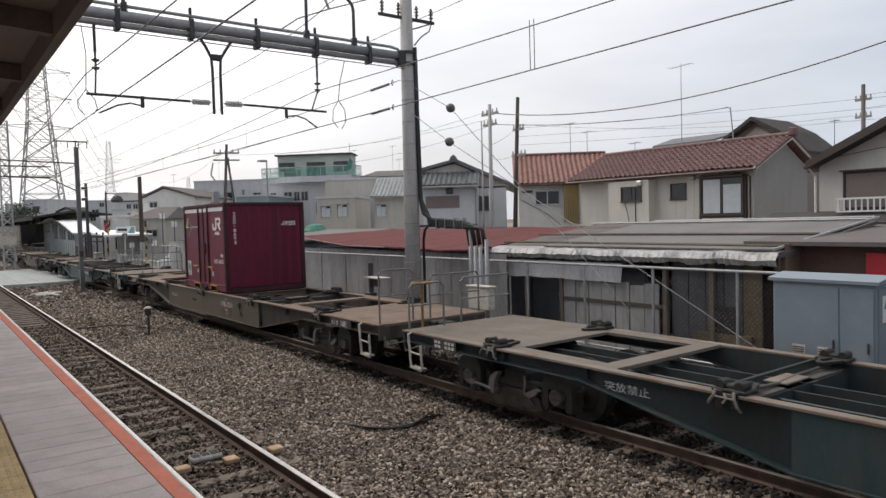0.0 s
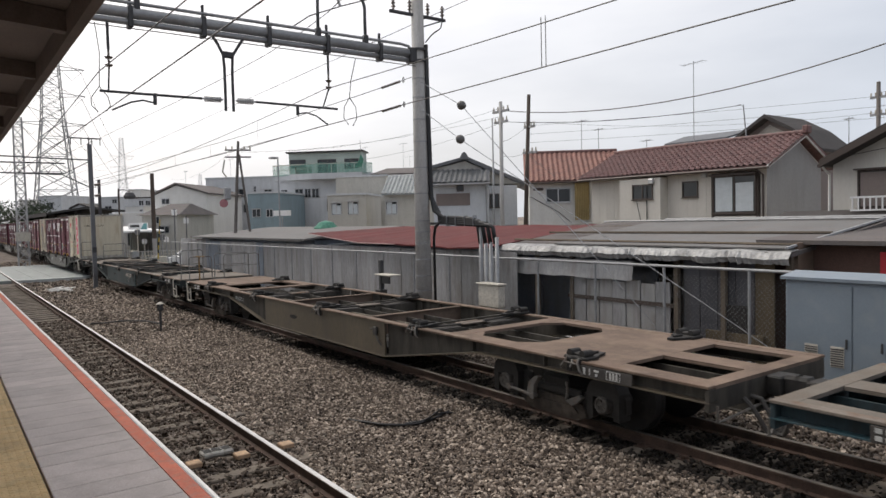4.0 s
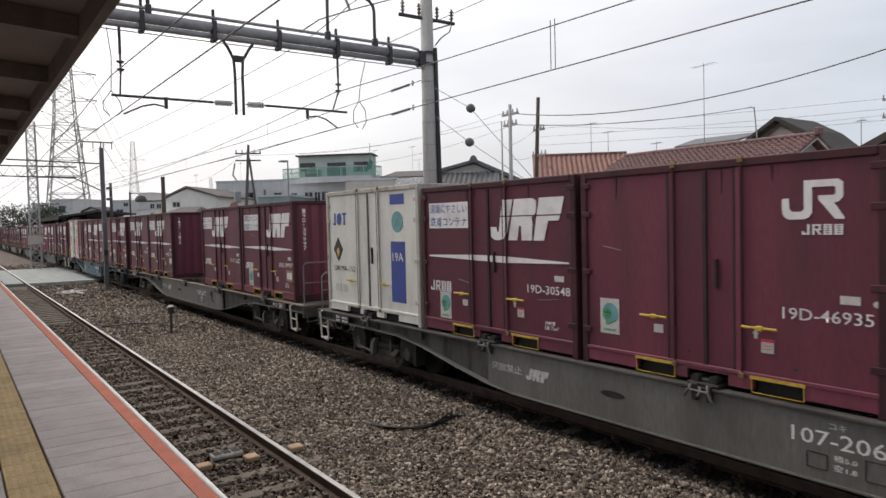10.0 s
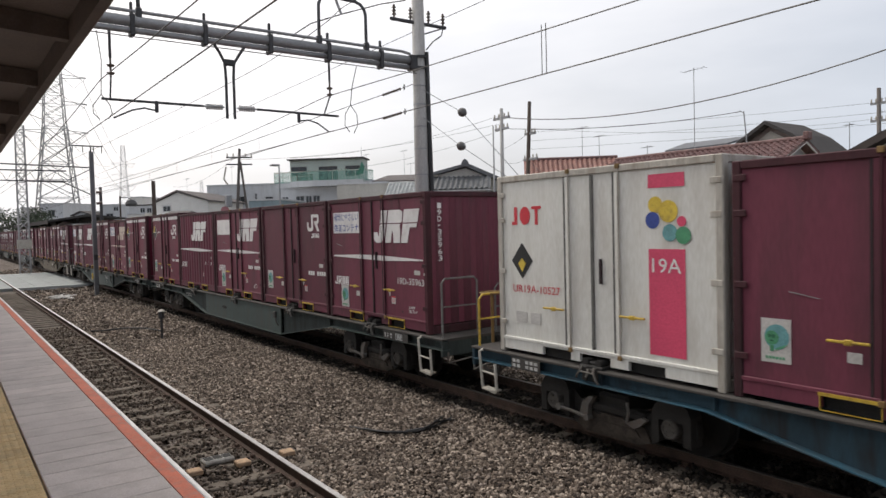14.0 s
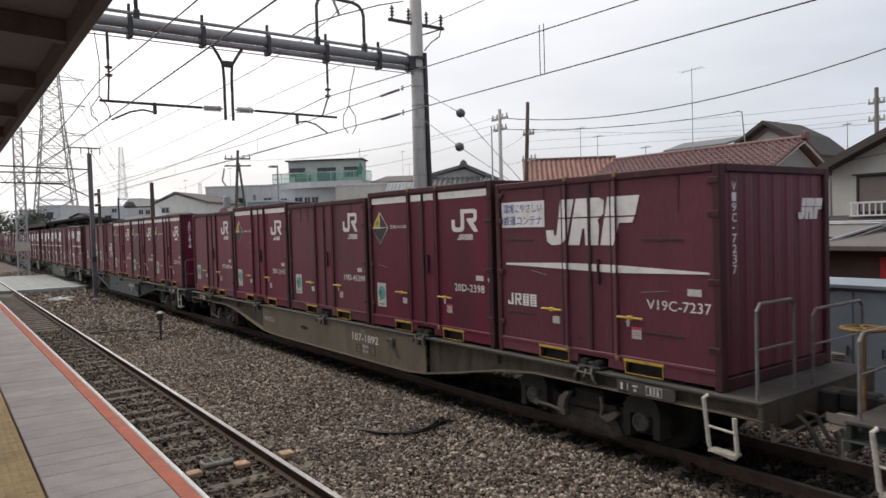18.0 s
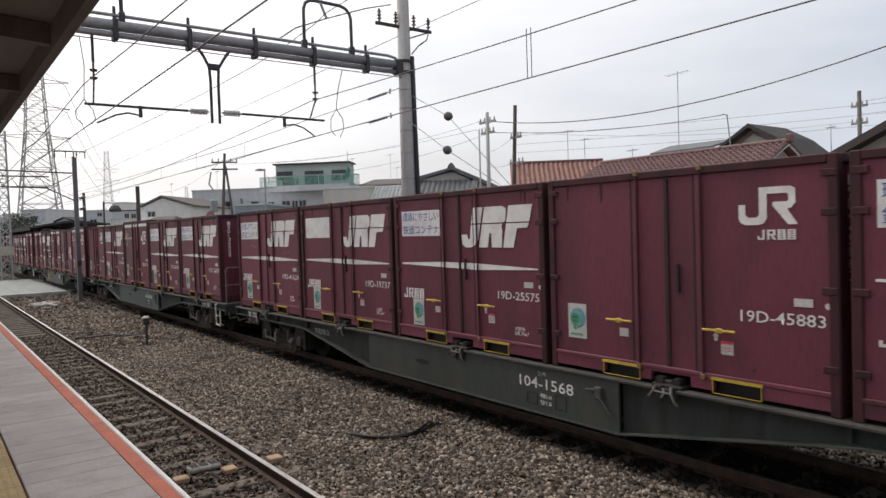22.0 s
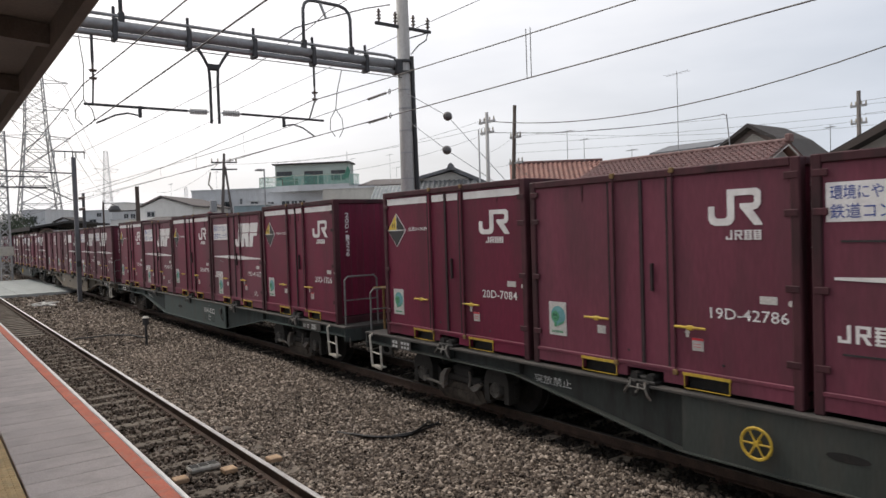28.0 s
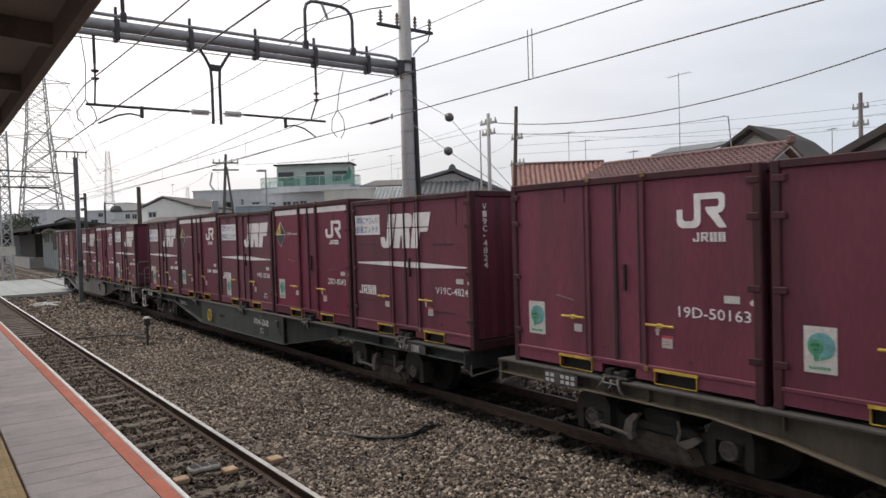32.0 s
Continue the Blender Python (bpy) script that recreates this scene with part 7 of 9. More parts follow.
# ---- crossing road: barrier fence, signals, a white car, signs ----
rf = thing("road_railing", "grey metal railing beside the crossing road", "railing", at=(-50, 11, -.33))
for i in range(9):
    part("post", Mesh().box(-.03, -2 + .55 * i, 0, .03, -1.94 + .55 * i, 1.5), M["galv"], rf)
for z in (.5, 1.0, 1.45):
    part("rail_bar", Mesh().box(-.02, -2, z, .02, 2.5, z + .05), M["galv"], rf)
sg = thing("crossing_signal", "dark crossing signal post with red lamps", "crossing signal", at=(-64.74, 12.82, -.33))
sg.rotation_euler[2] = radians(48)
M["red_lamp"] = mat("red_signal_lens", (0.45, 0.04, 0.05), 0.3, var=0.1, bump=0)
part("post", Mesh().cyl((0, 0, 0), (0, 0, 6.45), .08, .07, 8), M["wood_pole"], sg)
for z in (3.66, 3.22):
    o = part("lamp_disc", Mesh().cyl((.05, -.08, z), (.05, -.14, z), .24, .24, 14), M["dark_iron"], sg)
    part("red_lamp", Mesh().cyl((.05, -.14, z), (.05, -.18, z), .15, .15, 12), M["red_lamp"], o, "red round lamp")
part("bell_cap", Mesh().lathe((1.0, 0, 5.65), [(.05, -.12), (.42, -.1), (.5, .1), (.3, .42), (.05, .5)], 12), M["dark_iron"], sg, "dark round lamp head")
part("arm", Mesh().tube([(0, 0, 6.3), (.5, 0, 6.35), (1.0, 0, 6.15)], .04, 6), M["dark_iron"], sg)
sb = thing("shop_board", "white and teal shop board with lettering bars", "sign", at=(-64.5, 13.2, -.33))
sb.rotation_euler[2] = radians(48)
part("board", Mesh().box(.3, -.05, 2.78, 2.0, .05, 3.45, .01), M["white_sheet"], sb)
part("teal_band", Mesh().prism([(1.35, 2.82), (1.97, 2.82), (1.97, 3.42), (1.7, 3.42)], "y", -.06, -.05), M["mark_teal"], sb, "teal corner of the board")
part("lettering_bar", Mesh().box(.45, -.06, 3.08, 1.3, -.05, 3.3), M["dark_iron"], sb)
for x in (.4, 1.9):
    part("post", Mesh().box(x, 0, 0, x + .08, .08, 2.8), M["galv"], sb)
# gate gear, railings and boxes round the crossing
cg = random.Random(21)
M["gate_yellow"] = mat("yellow_gate_paint", (0.50, 0.36, 0.05), 0.6, var=0.15, scale=3)
for x, y, ln in ((-62.5, 12.6, 3.2), (-49.5, 12.4, 2.6)):
    gt = thing("crossing_gate", "yellow and black crossing gate with its grey drive box", "crossing gate", "crossing gates", at=(x, y, -.33))
    part("drive_box", Mesh().box(-.25, -.25, 0, .25, .25, 1.1, .03), M["pale"], gt)
    gp_ = part("gate_arm", Mesh().cyl((0, -.3, .95), (.35 * ln, -.3, 1.0 + ln), .045, .03, 8), M["gate_yellow"], gt)
    for k in range(4):
        u = .15 + .2 * k
        part("black_band", Mesh().cyl((.35 * ln * u, -.3, .95 + (ln + .05) * u), (.35 * ln * (u + .09), -.3, .95 + (ln + .05) * (u + .09)), .052, .05, 8), M["rubber"], gp_)
for x, y, w, h in ((-60.5, 13.3, 2.2, 1.1), (-57.0, 13.8, 2.6, 1.2), (-53.5, 13.4, 2.2, 1.1), (-66.5, 12.2, 2.4, 1.3), (-55.0, 12.2, 1.8, 1.0)):
    rl = thing("pipe_barrier", "pale pipe barrier beside the crossing road", "barrier", "barriers at the crossing", at=(x, y, -.33))
    rl.rotation_euler[2] = radians(cg.uniform(20, 60))
    part("hoop", Mesh().tube([(0, 0, 0), (0, 0, h - .1), (.1, 0, h), (w - .1, 0, h), (w, 0, h - .1), (w, 0, 0)], .035, 6), M["pale"], rl)
    part("mid_bar", Mesh().tube([(0, 0, h * .5), (w, 0, h * .5)], .025, 6), M["pale"], rl)
    for k in range(5):
        part("upright", Mesh().cyl((w * (k + 1) / 6, 0, h * .5), (w * (k + 1) / 6, 0, h), .018, .018, 5), M["pale"], rl)
for x, y, h, m in ((-59.3, 13.0, 3.0, "pale"), (-54.2, 13.6, 2.6, "galv"), (-51.8, 13.9, 4.4, "mast_grey"), (-50.0, 14.2, 3.8, "mast_grey"), (-61.5, 14.0, 2.2, "pale"), (-56.2, 14.4, 2.4, "galv")):
    ps = thing("sign_post", "slim roadside post with a small plate", "post", "posts at the crossing", at=(x, y, -.33))
    part("pole", Mesh().cyl((0, 0, 0), (0, 0, h), .05, .045, 8), M[m], ps)
    part("plate", Mesh().box(-.02, -.25, h - .5, .02, .25, h - .1, .01).moved(pose(0, 0, 0, 0, 0, 30)), M["white_sheet" if cg.random() < .6 else "mast_grey"], ps)
for x, y, w, h in ((-58.2, 12.5, .7, 1.2), (-52.4, 12.6, .6, .9), (-63.6, 11.8, .8, 1.3)):
    bx_ = thing("equipment_box", "grey steel trackside equipment box", "equipment box", "boxes at the crossing", at=(x, y, -.33))
    part("casing", Mesh().box(-w / 2, -.25, .1, w / 2, .25, h, .03), M["galv"], bx_)
    part("lid", Mesh().box(-w / 2 - .03, -.28, h, w / 2 + .03, .28, h + .06, .01), M["pale"], bx_)
    part("base", Mesh().box(-w / 2 + .05, -.2, 0, w / 2 - .05, .2, .1), M["concrete"], bx_)
M["car_white"] = mat("white_car_paint", (0.72, 0.72, 0.71), 0.25, var=0.03, scale=1, bump=0)
M["glass"] = mat("dark_window_glass", (0.030, 0.035, 0.038), 0.08, var=0.3, scale=0.8, bump=0, spec=0.6)
car = thing("parked_car", "small white hatchback car parked behind the fence", "car", at=(-51.2, 14.6, -.33))
prof = [(-1.75, .35), (-1.78, .75), (-1.55, .92), (-.75, 1.0), (-.25, 1.45), (1.15, 1.5), (1.6, 1.05), (1.75, .9), (1.72, .35)]
part("body", Mesh().prism(prof, "x", -.75, .75), M["car_white"], car)
part("windscreen", Mesh().prism([(-.70, 1.03), (-.28, 1.40), (-.25, 1.40), (-.66, 1.02)], "x", -.62, .62).moved(Matrix.Translation((0, -.03, .01))), M["glass"], car)
part("side_window", Mesh().box(.745, -.55, 1.03, .757, 1.3, 1.38), M["glass"], car)
for y in (-1.1, 1.1):
    for x in (-.72, .72):
        wl_ = part("wheel", Mesh().cyl((x - .09, y, .3), (x + .09, y, .3), .3, .3, 16), M["rubber"], car)
        part("rim", Mesh().cyl((x - .095, y, .3), (x + .095, y, .3), .17, .17, 12), M["light_metal"], wl_)
for x in (-.5, .5):
    part("headlight", Mesh().box(x - .15, -1.80, .68, x + .15, -1.70, .82, .02), M["white_sheet"], car)

PLAN[:] = [0.964, 0.0427, 0.98]
# ---- fence and sheds behind the freight track ----
M["sheet_grey"] = mat("weathered_grey_sheet", (0.29, 0.29, 0.292), 0.7, 0.0, var=0.14, scale=1.2, fine=25, dirt=(0.15, 0.125, 0.105), dirt_amount=0.5, streak=True, per_object=0.22)
M["sheet_blue"] = mat("blue_grey_sheet", (0.17, 0.20, 0.24), 0.6, 0.1, var=0.12, scale=1.2, dirt=(0.13, 0.12, 0.11), dirt_amount=0.5, streak=True)
M["old_wood"] = mat("weathered_boarding", (0.125, 0.10, 0.075), 0.9, var=0.25, scale=2, fine=40, streak=True, per_object=0.25)
M["red_sheet"] = mat("faded_red_roof_sheet", (0.105, 0.030, 0.030), 0.85, spec=0.15, var=0.2, scale=1.0, dirt=(0.12, 0.05, 0.045), dirt_amount=0.5)
M["tarp"] = mat("silver_grey_tarpaulin", (0.25, 0.25, 0.248), 0.45, var=0.3, scale=5, fine=14, grain=0.6, bump=0.9, dirt=(0.3, 0.28, 0.25), dirt_amount=0.4)
M["felt"] = mat("grey_roofing_felt", (0.125, 0.113, 0.110), 0.9, spec=0.15, var=0.14, scale=0.9, dirt=(0.16, 0.135, 0.11), dirt_amount=0.4)
M["grey_sheet_roof"] = mat("grey_sheet_roof", (0.15, 0.147, 0.145), 0.85, spec=0.2, var=0.12, scale=1.0, dirt=(0.16, 0.13, 0.11), dirt_amount=0.4)
M["dark_sheet"] = mat("dark_blue_grey_sheet", (0.062, 0.062, 0.070), 0.75, var=0.2, scale=1.2, dirt=(0.085, 0.07, 0.055), dirt_amount=0.5, streak=True)
M["brown_plank"] = mat("brown_weathered_plank", (0.10, 0.078, 0.050), 0.9, var=0.3, scale=2, fine=40, streak=True)
FYN = 12.3
fe = thing("railway_fence", "galvanised pipe fence with posts along the railway", "fence", kind="structure", at=(-15, FYN, -.33))
part("top_rail", Mesh().cyl((-33, 0, 2.15), (12, 0, 2.15), .028, .028, 8), M["galv"], fe)
part("low_rail", Mesh().cyl((-.5, 0, .35), (8, 0, .35), .02, .02, 6), M["galv"], fe)
for i in range(24):
    part("post", Mesh().cyl((11.05 - 1.924 * i, 0, 0), (11.05 - 1.924 * i, 0, 2.15), .03, .03, 8), M["galv"], fe)
# chain-link: thin crossed wires
cl = Mesh()
for i in range(80):
    x = .3 + i * .10
    for s in (-1, 1):
        xa, xb = (x, x + 1.6) if s > 0 else (x + 1.6, x)
        cl.add([(xa, 0, .4), (xa + .003, 0, .4), (xb + .003, 0, 2.0), (xb, 0, 2.0)], [(0, 1, 2, 3)])
o = part("chain_link", cl, M["galv"], fe, "fine chain-link mesh")
o["kind"] = "stuff"
# sheets of the long shed wall
wl_g = thing("shed_wall_sheets", "long wall of weathered grey sheet panels behind the fence", "wall", kind="structure", at=(-30, 12.75, -.33))
x = -47.5 + 30
i = 0
rw = random.Random(4)
while x < 14.6:
    w = rw.uniform(.75, 1.0)
    hgt = 2.28 + (.10 if x < -12 else 0)
    dy = rw.uniform(-.015, .015)
    m = Mesh().box(x, dy, 0, x + w - .012, dy + .03, hgt)
    for k in range(3):
        m.prism([(x + w * (k + .7) / 4, dy), (x + w * (k + .85) / 4, dy - .007), (x + w * (k + 1.15) / 4, dy - .007), (x + w * (k + 1.3) / 4, dy)], "z", 0, hgt)
    part("sheet_panel", m, M["sheet_blue" if i in (6, 7, 8, 15) else "sheet_grey"], wl_g)
    x += w
    i += 1
M["pale_pink"] = mat("bleached_red_edge", (0.34, 0.24, 0.23), 0.8, var=0.2, scale=3)
rr = thing("red_roof_shed", "low shed with a sagging faded red sheet roof", "shed", at=(-25, 15, -.33))
part("wall", Mesh().box(-2.4, -1.8, 0, 8.9, 2.0, 2.30), M["sheet_blue"], rr)
RED_EDGE = ((-2.7, 2.78), (-.6, 2.60), (1.6, 2.45), (3.8, 2.44), (7.4, 2.37), (9.2, 2.43))


def red_edge(x):
    for (xa, za), (xb, zb) in zip(RED_EDGE[:-1], RED_EDGE[1:]):
        if x <= xb:
            return za + (zb - za) * (x - xa) / (xb - xa)
    return RED_EDGE[-1][1]


vs, fs = [], []
nx_ = 24
for i in range(nx_ + 1):
    x = -2.7 + 11.9 * i / nx_
    z = red_edge(x) + .012 * math.sin(x * 5)
    zb = 2.92 - .02 * math.sin(i)
    vs += [(x, -2.5, z), (x - .3, 2.6, zb), (x - .3, 2.6, zb - .05), (x, -2.5, z - .045)]
for i in range(nx_):
    for k in range(4):
        fs.append((i * 4 + k, i * 4 + (k + 1) % 4, (i + 1) * 4 + (k + 1) % 4, (i + 1) * 4 + k))
fs += [(0, 3, 2, 1), (nx_ * 4, nx_ * 4 + 1, nx_ * 4 + 2, nx_ * 4 + 3)]
part("roof", Mesh().add(vs, fs), M["red_sheet"], rr, "faded red sheet roof")
part("roof_edge", Mesh().tube([(-2.7 + .62 * i, -2.53, red_edge(-2.7 + .62 * i) - .02) for i in range(12)], .020, 5), M["pale_pink"], rr, "pale bleached sheet edge")
gr = thing("grey_roof_shed", "low shed with a flat grey sheet roof", "shed", at=(-38, 15, -.33))
part("wall", Mesh().box(-6.3, -1.9, 0, 9.6, 2.0, 2.45), M["sheet_blue"], gr)
part("roof", Mesh().prism([(-2.5, 2.44), (2.6, 2.86), (2.6, 2.94), (-2.5, 2.52)], "x", -6.6, 9.75), M["grey_sheet_roof"], gr)
part("tarp_cover", Mesh().prism([(-2.52, 2.40), (-1.2, 2.62), (-1.2, 2.66), (-2.54, 2.50)], "x", 5.6, 9.4), M["grey_sheet_roof"], gr, "grey plastic cover")

# the tarpaulin-roofed shed
M["board_grey"] = mat("weathered_white_board", (0.33, 0.325, 0.315), 0.8, var=0.12, scale=2, fine=12, grain=0.15, bump=0.05, dirt=(0.15, 0.12, 0.10), dirt_amount=0.6, streak=True)
ts = thing("tarpaulin_shed", "ramshackle shed with a felt roof and silver tarpaulin edge", "shed", at=(-12, 15, -.33))
part("roof", Mesh().prism([(-2.05, 2.36), (2.4, 2.90), (2.4, 2.98), (-2.05, 2.44)], "x", -3.9, 4.55), M["felt"], ts, "grey felt roof")
part("roof", Mesh().prism([(-1.9, 2.50), (2.2, 2.98), (2.2, 3.0), (-1.9, 2.53)], "x", -1.9, 4.45), M["grey_sheet_roof"], ts)
for i, (a, b) in enumerate((((-3.6, 2.0), (4.5, 2.05)), ((-3.8, -.2), (4.4, -.1)), ((-3.9, -1.5), (4.45, -1.6)), ((4.45, -2.05), (4.6, 2.3)), ((-1.5, 2.3), (4.5, 2.35)))):
    zz = lambda y: 2.41 + (y + 2.05) * .1213
    part("roof_batten", Mesh().tube([(a[0], a[1], zz(a[1]) + .12), (b[0], b[1], zz(b[1]) + .12)], .03, 5), M["galv" if i in (0, 3, 4) else "old_wood"], ts)
tp = Mesh()
vs, fs = [], []
nx_ = 130
for i in range(nx_ + 1):
    u = i / nx_
    x = -3.95 + 8.5 * u
    w1 = .05 * noise.noise((x * 1.6, 0, 1)) + .035 * noise.noise((x * 11, 0, 2))
    w2 = .06 * noise.noise((x * 2.0, 5, 1)) + .07 * noise.noise((x * 11, 3, 2))
    for y, z in ((-1.75, 2.50), (-2.05 + w1 * .5, 2.46 + w1), (-2.16 + w2, 2.33 + w1 * .6), (-2.10 + w2 * 1.3 + .05 * noise.noise((x * 9, 1, 4)), 2.22 + w2 * .6)):
        vs.append((x, y, z))
for i in range(nx_):
    for k in range(3):
        fs.append((i * 4 + k, i * 4 + k + 1, (i + 1) * 4 + k + 1, (i + 1) * 4 + k))
part("tarpaulin", tp.add(vs, fs), M["tarp"], ts, "crumpled silver tarpaulin over the eaves")
ws = Mesh()
vs, fs = [], []
for i in range(31):
    x = -3.9 + 4.7 * i / 30
    for k, z in enumerate((2.16, 1.95, 1.72)):
        vs.append((x, -2.02 + .05 * noise.noise((x * 1.7, z * 2, 7)) - .02 * k, z + (.05 * noise.noise((x * 1.2, 2, 2)) if k == 2 else 0)))
for i in range(30):
    for k in range(2):
        fs.append((i * 3 + k, i * 3 + k + 1, (i + 1) * 3 + k + 1, (i + 1) * 3 + k))
part("curtain_sheet", ws.add(vs, fs), M["sheet_grey"], ts, "grey plastic sheet hanging from the eaves")
part("back_wall", Mesh().box(-3.9, 1.6, 0, 4.5, 1.75, 2.9), M["old_wood"], ts)
part("inner_wall", Mesh().box(-3.9, -.4, 0, .2, -.3, 2.4), M["sheet_blue"], ts)
for i in range(7):
    part("board", Mesh().box(-1.2 + i * .42, -1.9 + .01 * (i % 3), .0, -.81 + i * .42, -1.86 + .01 * (i % 3), 1.72 - .06 * (i % 2)), M["board_grey" if i % 3 else "sheet_grey"], ts, "pale weathered board")
part("board_rail", Mesh().box(-1.4, -1.93, 1.18, 1.9, -1.90, 1.27), M["wood_pole"], ts)
for x in (-2.6, -1.3, 1.85, 3.0, 4.4):
    part("shed_post", Mesh().box(x, -1.95, 0, x + .10, -1.85, 2.4), M["old_wood"], ts)
for i in range(5):
    part("plank", Mesh().box(2.0 + i * .42, -1.80, 0, 2.40 + i * .42, -1.77, 2.3), M["dark_sheet" if i < 4 else "brown_plank"], ts, "dark weathered sheet" if i < 4 else "rough brown plank")
part("feed_box", Mesh().box(2.95, -1.9, .80, 3.55, -1.80, 1.35, .01), M["steel_dark"], ts, "black box against the wall")
part("kick_board", Mesh().box(2.6, -1.9, .55, 3.9, -1.82, .80, .01), M["brown_plank"], ts, "brown kick board")
part("side_wall", Mesh().box(4.42, -1.7, 0, 4.50, 2.0, 2.62), M["deck_rust"], ts, "brown boarded side wall")
M["brown_panel"] = mat("red_brown_panel", (0.10, 0.058, 0.045), 0.8, var=0.15, scale=1.5)
bs = thing("brown_hut", "low red-brown panelled hut behind the cabinet", "hut", at=(-6.5, 15.5, -.33))
part("wall", Mesh().box(-1.8, -1.6, 0, 3.5, 2, 2.55), M["brown_panel"], bs)
part("red_panel", Mesh().box(.2, -1.63, .5, 1.0, -1.602, 2.45), M["mark_red"], bs, "red painted panel")
part("roof", Mesh().prism([(-2.0, 2.58), (2.3, 2.80), (2.3, 2.88), (-2.0, 2.66)], "x", -2.0, 3.8), M["felt"], bs)

# trackside relay cabinet
cb = thing("relay_cabinet", "blue-grey steel relay cabinet with louvred vents beside the fence", "cabinet", at=(-6.55, 11.35, -.33))
part("plinth", Mesh().box(-.02, -.02, 0, 1.62, .92, .18, .01), M["concrete"], cb)
part("body", Mesh().box(0, 0, .18, 1.6, .9, 2.12, .015), M["cabinet"], cb)
part("roof", Mesh().prism([(-.06, 2.12), (.96, 2.12), (.96, 2.17), (.45, 2.24), (-.06, 2.17)], "x", -.06, 1.66), M["cabinet"], cb)
for a, b in ((.03, 1.06), (1.08, 1.57)):
    dr = part("door", Mesh().box(a, -.018, .24, b, 0.0, 2.06, .006), M["cabinet"], cb)
    part("handle", Mesh().box(b - .09, -.04, 1.1, b - .06, -.018, 1.25, .004), M["dark_iron"], dr)
for a in (.33, .74):
    v = part("vent", Mesh().box(a, -.026, .80, a + .21, -.018, 1.12), M["pale"], cb, "pale louvred vent")
    for k in range(8):
        part("vent_slat", Mesh().box(a + .01, -.034, .82 + k * .036, a + .20, -.026, .834 + k * .036), M["dark_iron"], v)
part("side_door", Mesh().box(1.6, .05, .24, 1.615, .85, 2.06, .006), M["cabinet"], cb)
part("warning_label", Mesh().box(1.615, .18, 1.55, 1.618, .42, 1.95), M["white_sheet"], cb, "white warning label")
part("warning_triangle", Mesh().prism([(.22, 1.75), (.38, 1.75), (.30, 1.90)], "x", 1.617, 1.620), M["mark_green"], cb)

# shrubs in front of the wall
M["leaf"] = mat("dull_green_leaf", (0.075, 0.095, 0.045), 0.8, var=0.35, scale=6, bump=0, per_object=0.2)


def shrub(x, y, w, h, n, seed, label):
    r = random.Random(seed)
    t = thing("shrub", label, "shrub", "shrubs along the fence", at=(x, y, -.33))
    st = Mesh()
    for i in range(6):
        st.tube([(0, 0, 0), (r.uniform(-.1, .1), r.uniform(-.1, .1), h * .5), (r.uniform(-w, w) * .7, r.uniform(-w, w) * .5, h * .9)], .012, 4)
    part("stems", st, M["old_wood"], t)
    m = Mesh()
    for i in range(n):
        u = r.random()
        a = r.uniform(0, 6.28)
        rad = w * (1 - .55 * u) * math.sqrt(r.random())
        c = Vector((rad * math.cos(a), rad * math.sin(a) * .6, h * (.08 + .92 * u)))
        d1 = Vector((r.uniform(-1, 1), r.uniform(-1, 1), r.uniform(-.6, 1))).normalized() * r.uniform(.03, .06)
        d2 = Vector((r.uniform(-1, 1), r.uniform(-1, 1), r.uniform(-1, 1))).normalized() * .022
        m.add([tuple(c - d1), tuple(c + d2), tuple(c + d1), tuple(c - d2)], [(0, 1, 2, 3)])
    o = part("foliage", m, M["leaf"], t)
    o["kind"] = "stuff"


shrub(-15.4, 12.0, .30, 1.3, 500, 1, "dry green-brown shrub against the grey wall")
shrub(-8.9, 11.9, .35, .6, 300, 2, "low weeds growing at the fence foot")
shrub(-43.0, 11.5, 1.2, .5, 500, 3, "low weeds growing at the fence foot")

# ---- houses ----
M["wall_cream"] = mat("cream_house_siding", (0.56, 0.535, 0.485), 0.85, var=0.04, scale=0.8, fine=30, grain=0.12, dirt=(0.46, 0.43, 0.39), dirt_amount=0.3, streak=True)
M["wall_blue"] = mat("pale_blue_house_wall", (0.55, 0.57, 0.59), 0.85, var=0.05, scale=0.8, dirt=(0.42, 0.43, 0.43), dirt_amount=0.3, streak=True)
M["wall_beige"] = mat("grey_beige_stucco", (0.44, 0.425, 0.385), 0.9, var=0.07, scale=0.8, dirt=(0.30, 0.28, 0.25), dirt_amount=0.35, streak=True)
M["wall_grey"] = mat("grey_house_wall", (0.50, 0.51, 0.52), 0.9, var=0.06, scale=0.8, dirt=(0.28, 0.28, 0.27), dirt_amount=0.3, streak=True)
M["wall_green"] = mat("pale_green_building_wall", (0.42, 0.47, 0.43), 0.9, var=0.06, scale=0.6, dirt=(0.32, 0.34, 0.32), dirt_amount=0.3, streak=True)
M["wall_white"] = mat("white_house_wall", (0.62, 0.61, 0.58), 0.9, var=0.05, scale=0.8, dirt=(0.48, 0.46, 0.43), dirt_amount=0.3, streak=True)
# darker wall grey for the gable that faces away from the light
M["gable_shade"] = mat("shaded_gable_render", (0.30, 0.295, 0.29), 0.95, var=0.06, scale=0.7, fine=60, dirt=(0.22, 0.215, 0.21), dirt_amount=0.4, streak=True)
M["tin_blue"] = mat("pale_blue_tin_siding", (0.21, 0.275, 0.30), 0.7, var=0.1, scale=1, dirt=(0.15, 0.17, 0.18), dirt_amount=0.4, streak=True)
M["tile_red"] = mat("red_brown_roof_tile", (0.145, 0.078, 0.072), 0.65, var=0.35, scale=4, fine=20, dirt=(0.27, 0.19, 0.175), dirt_amount=0.5)
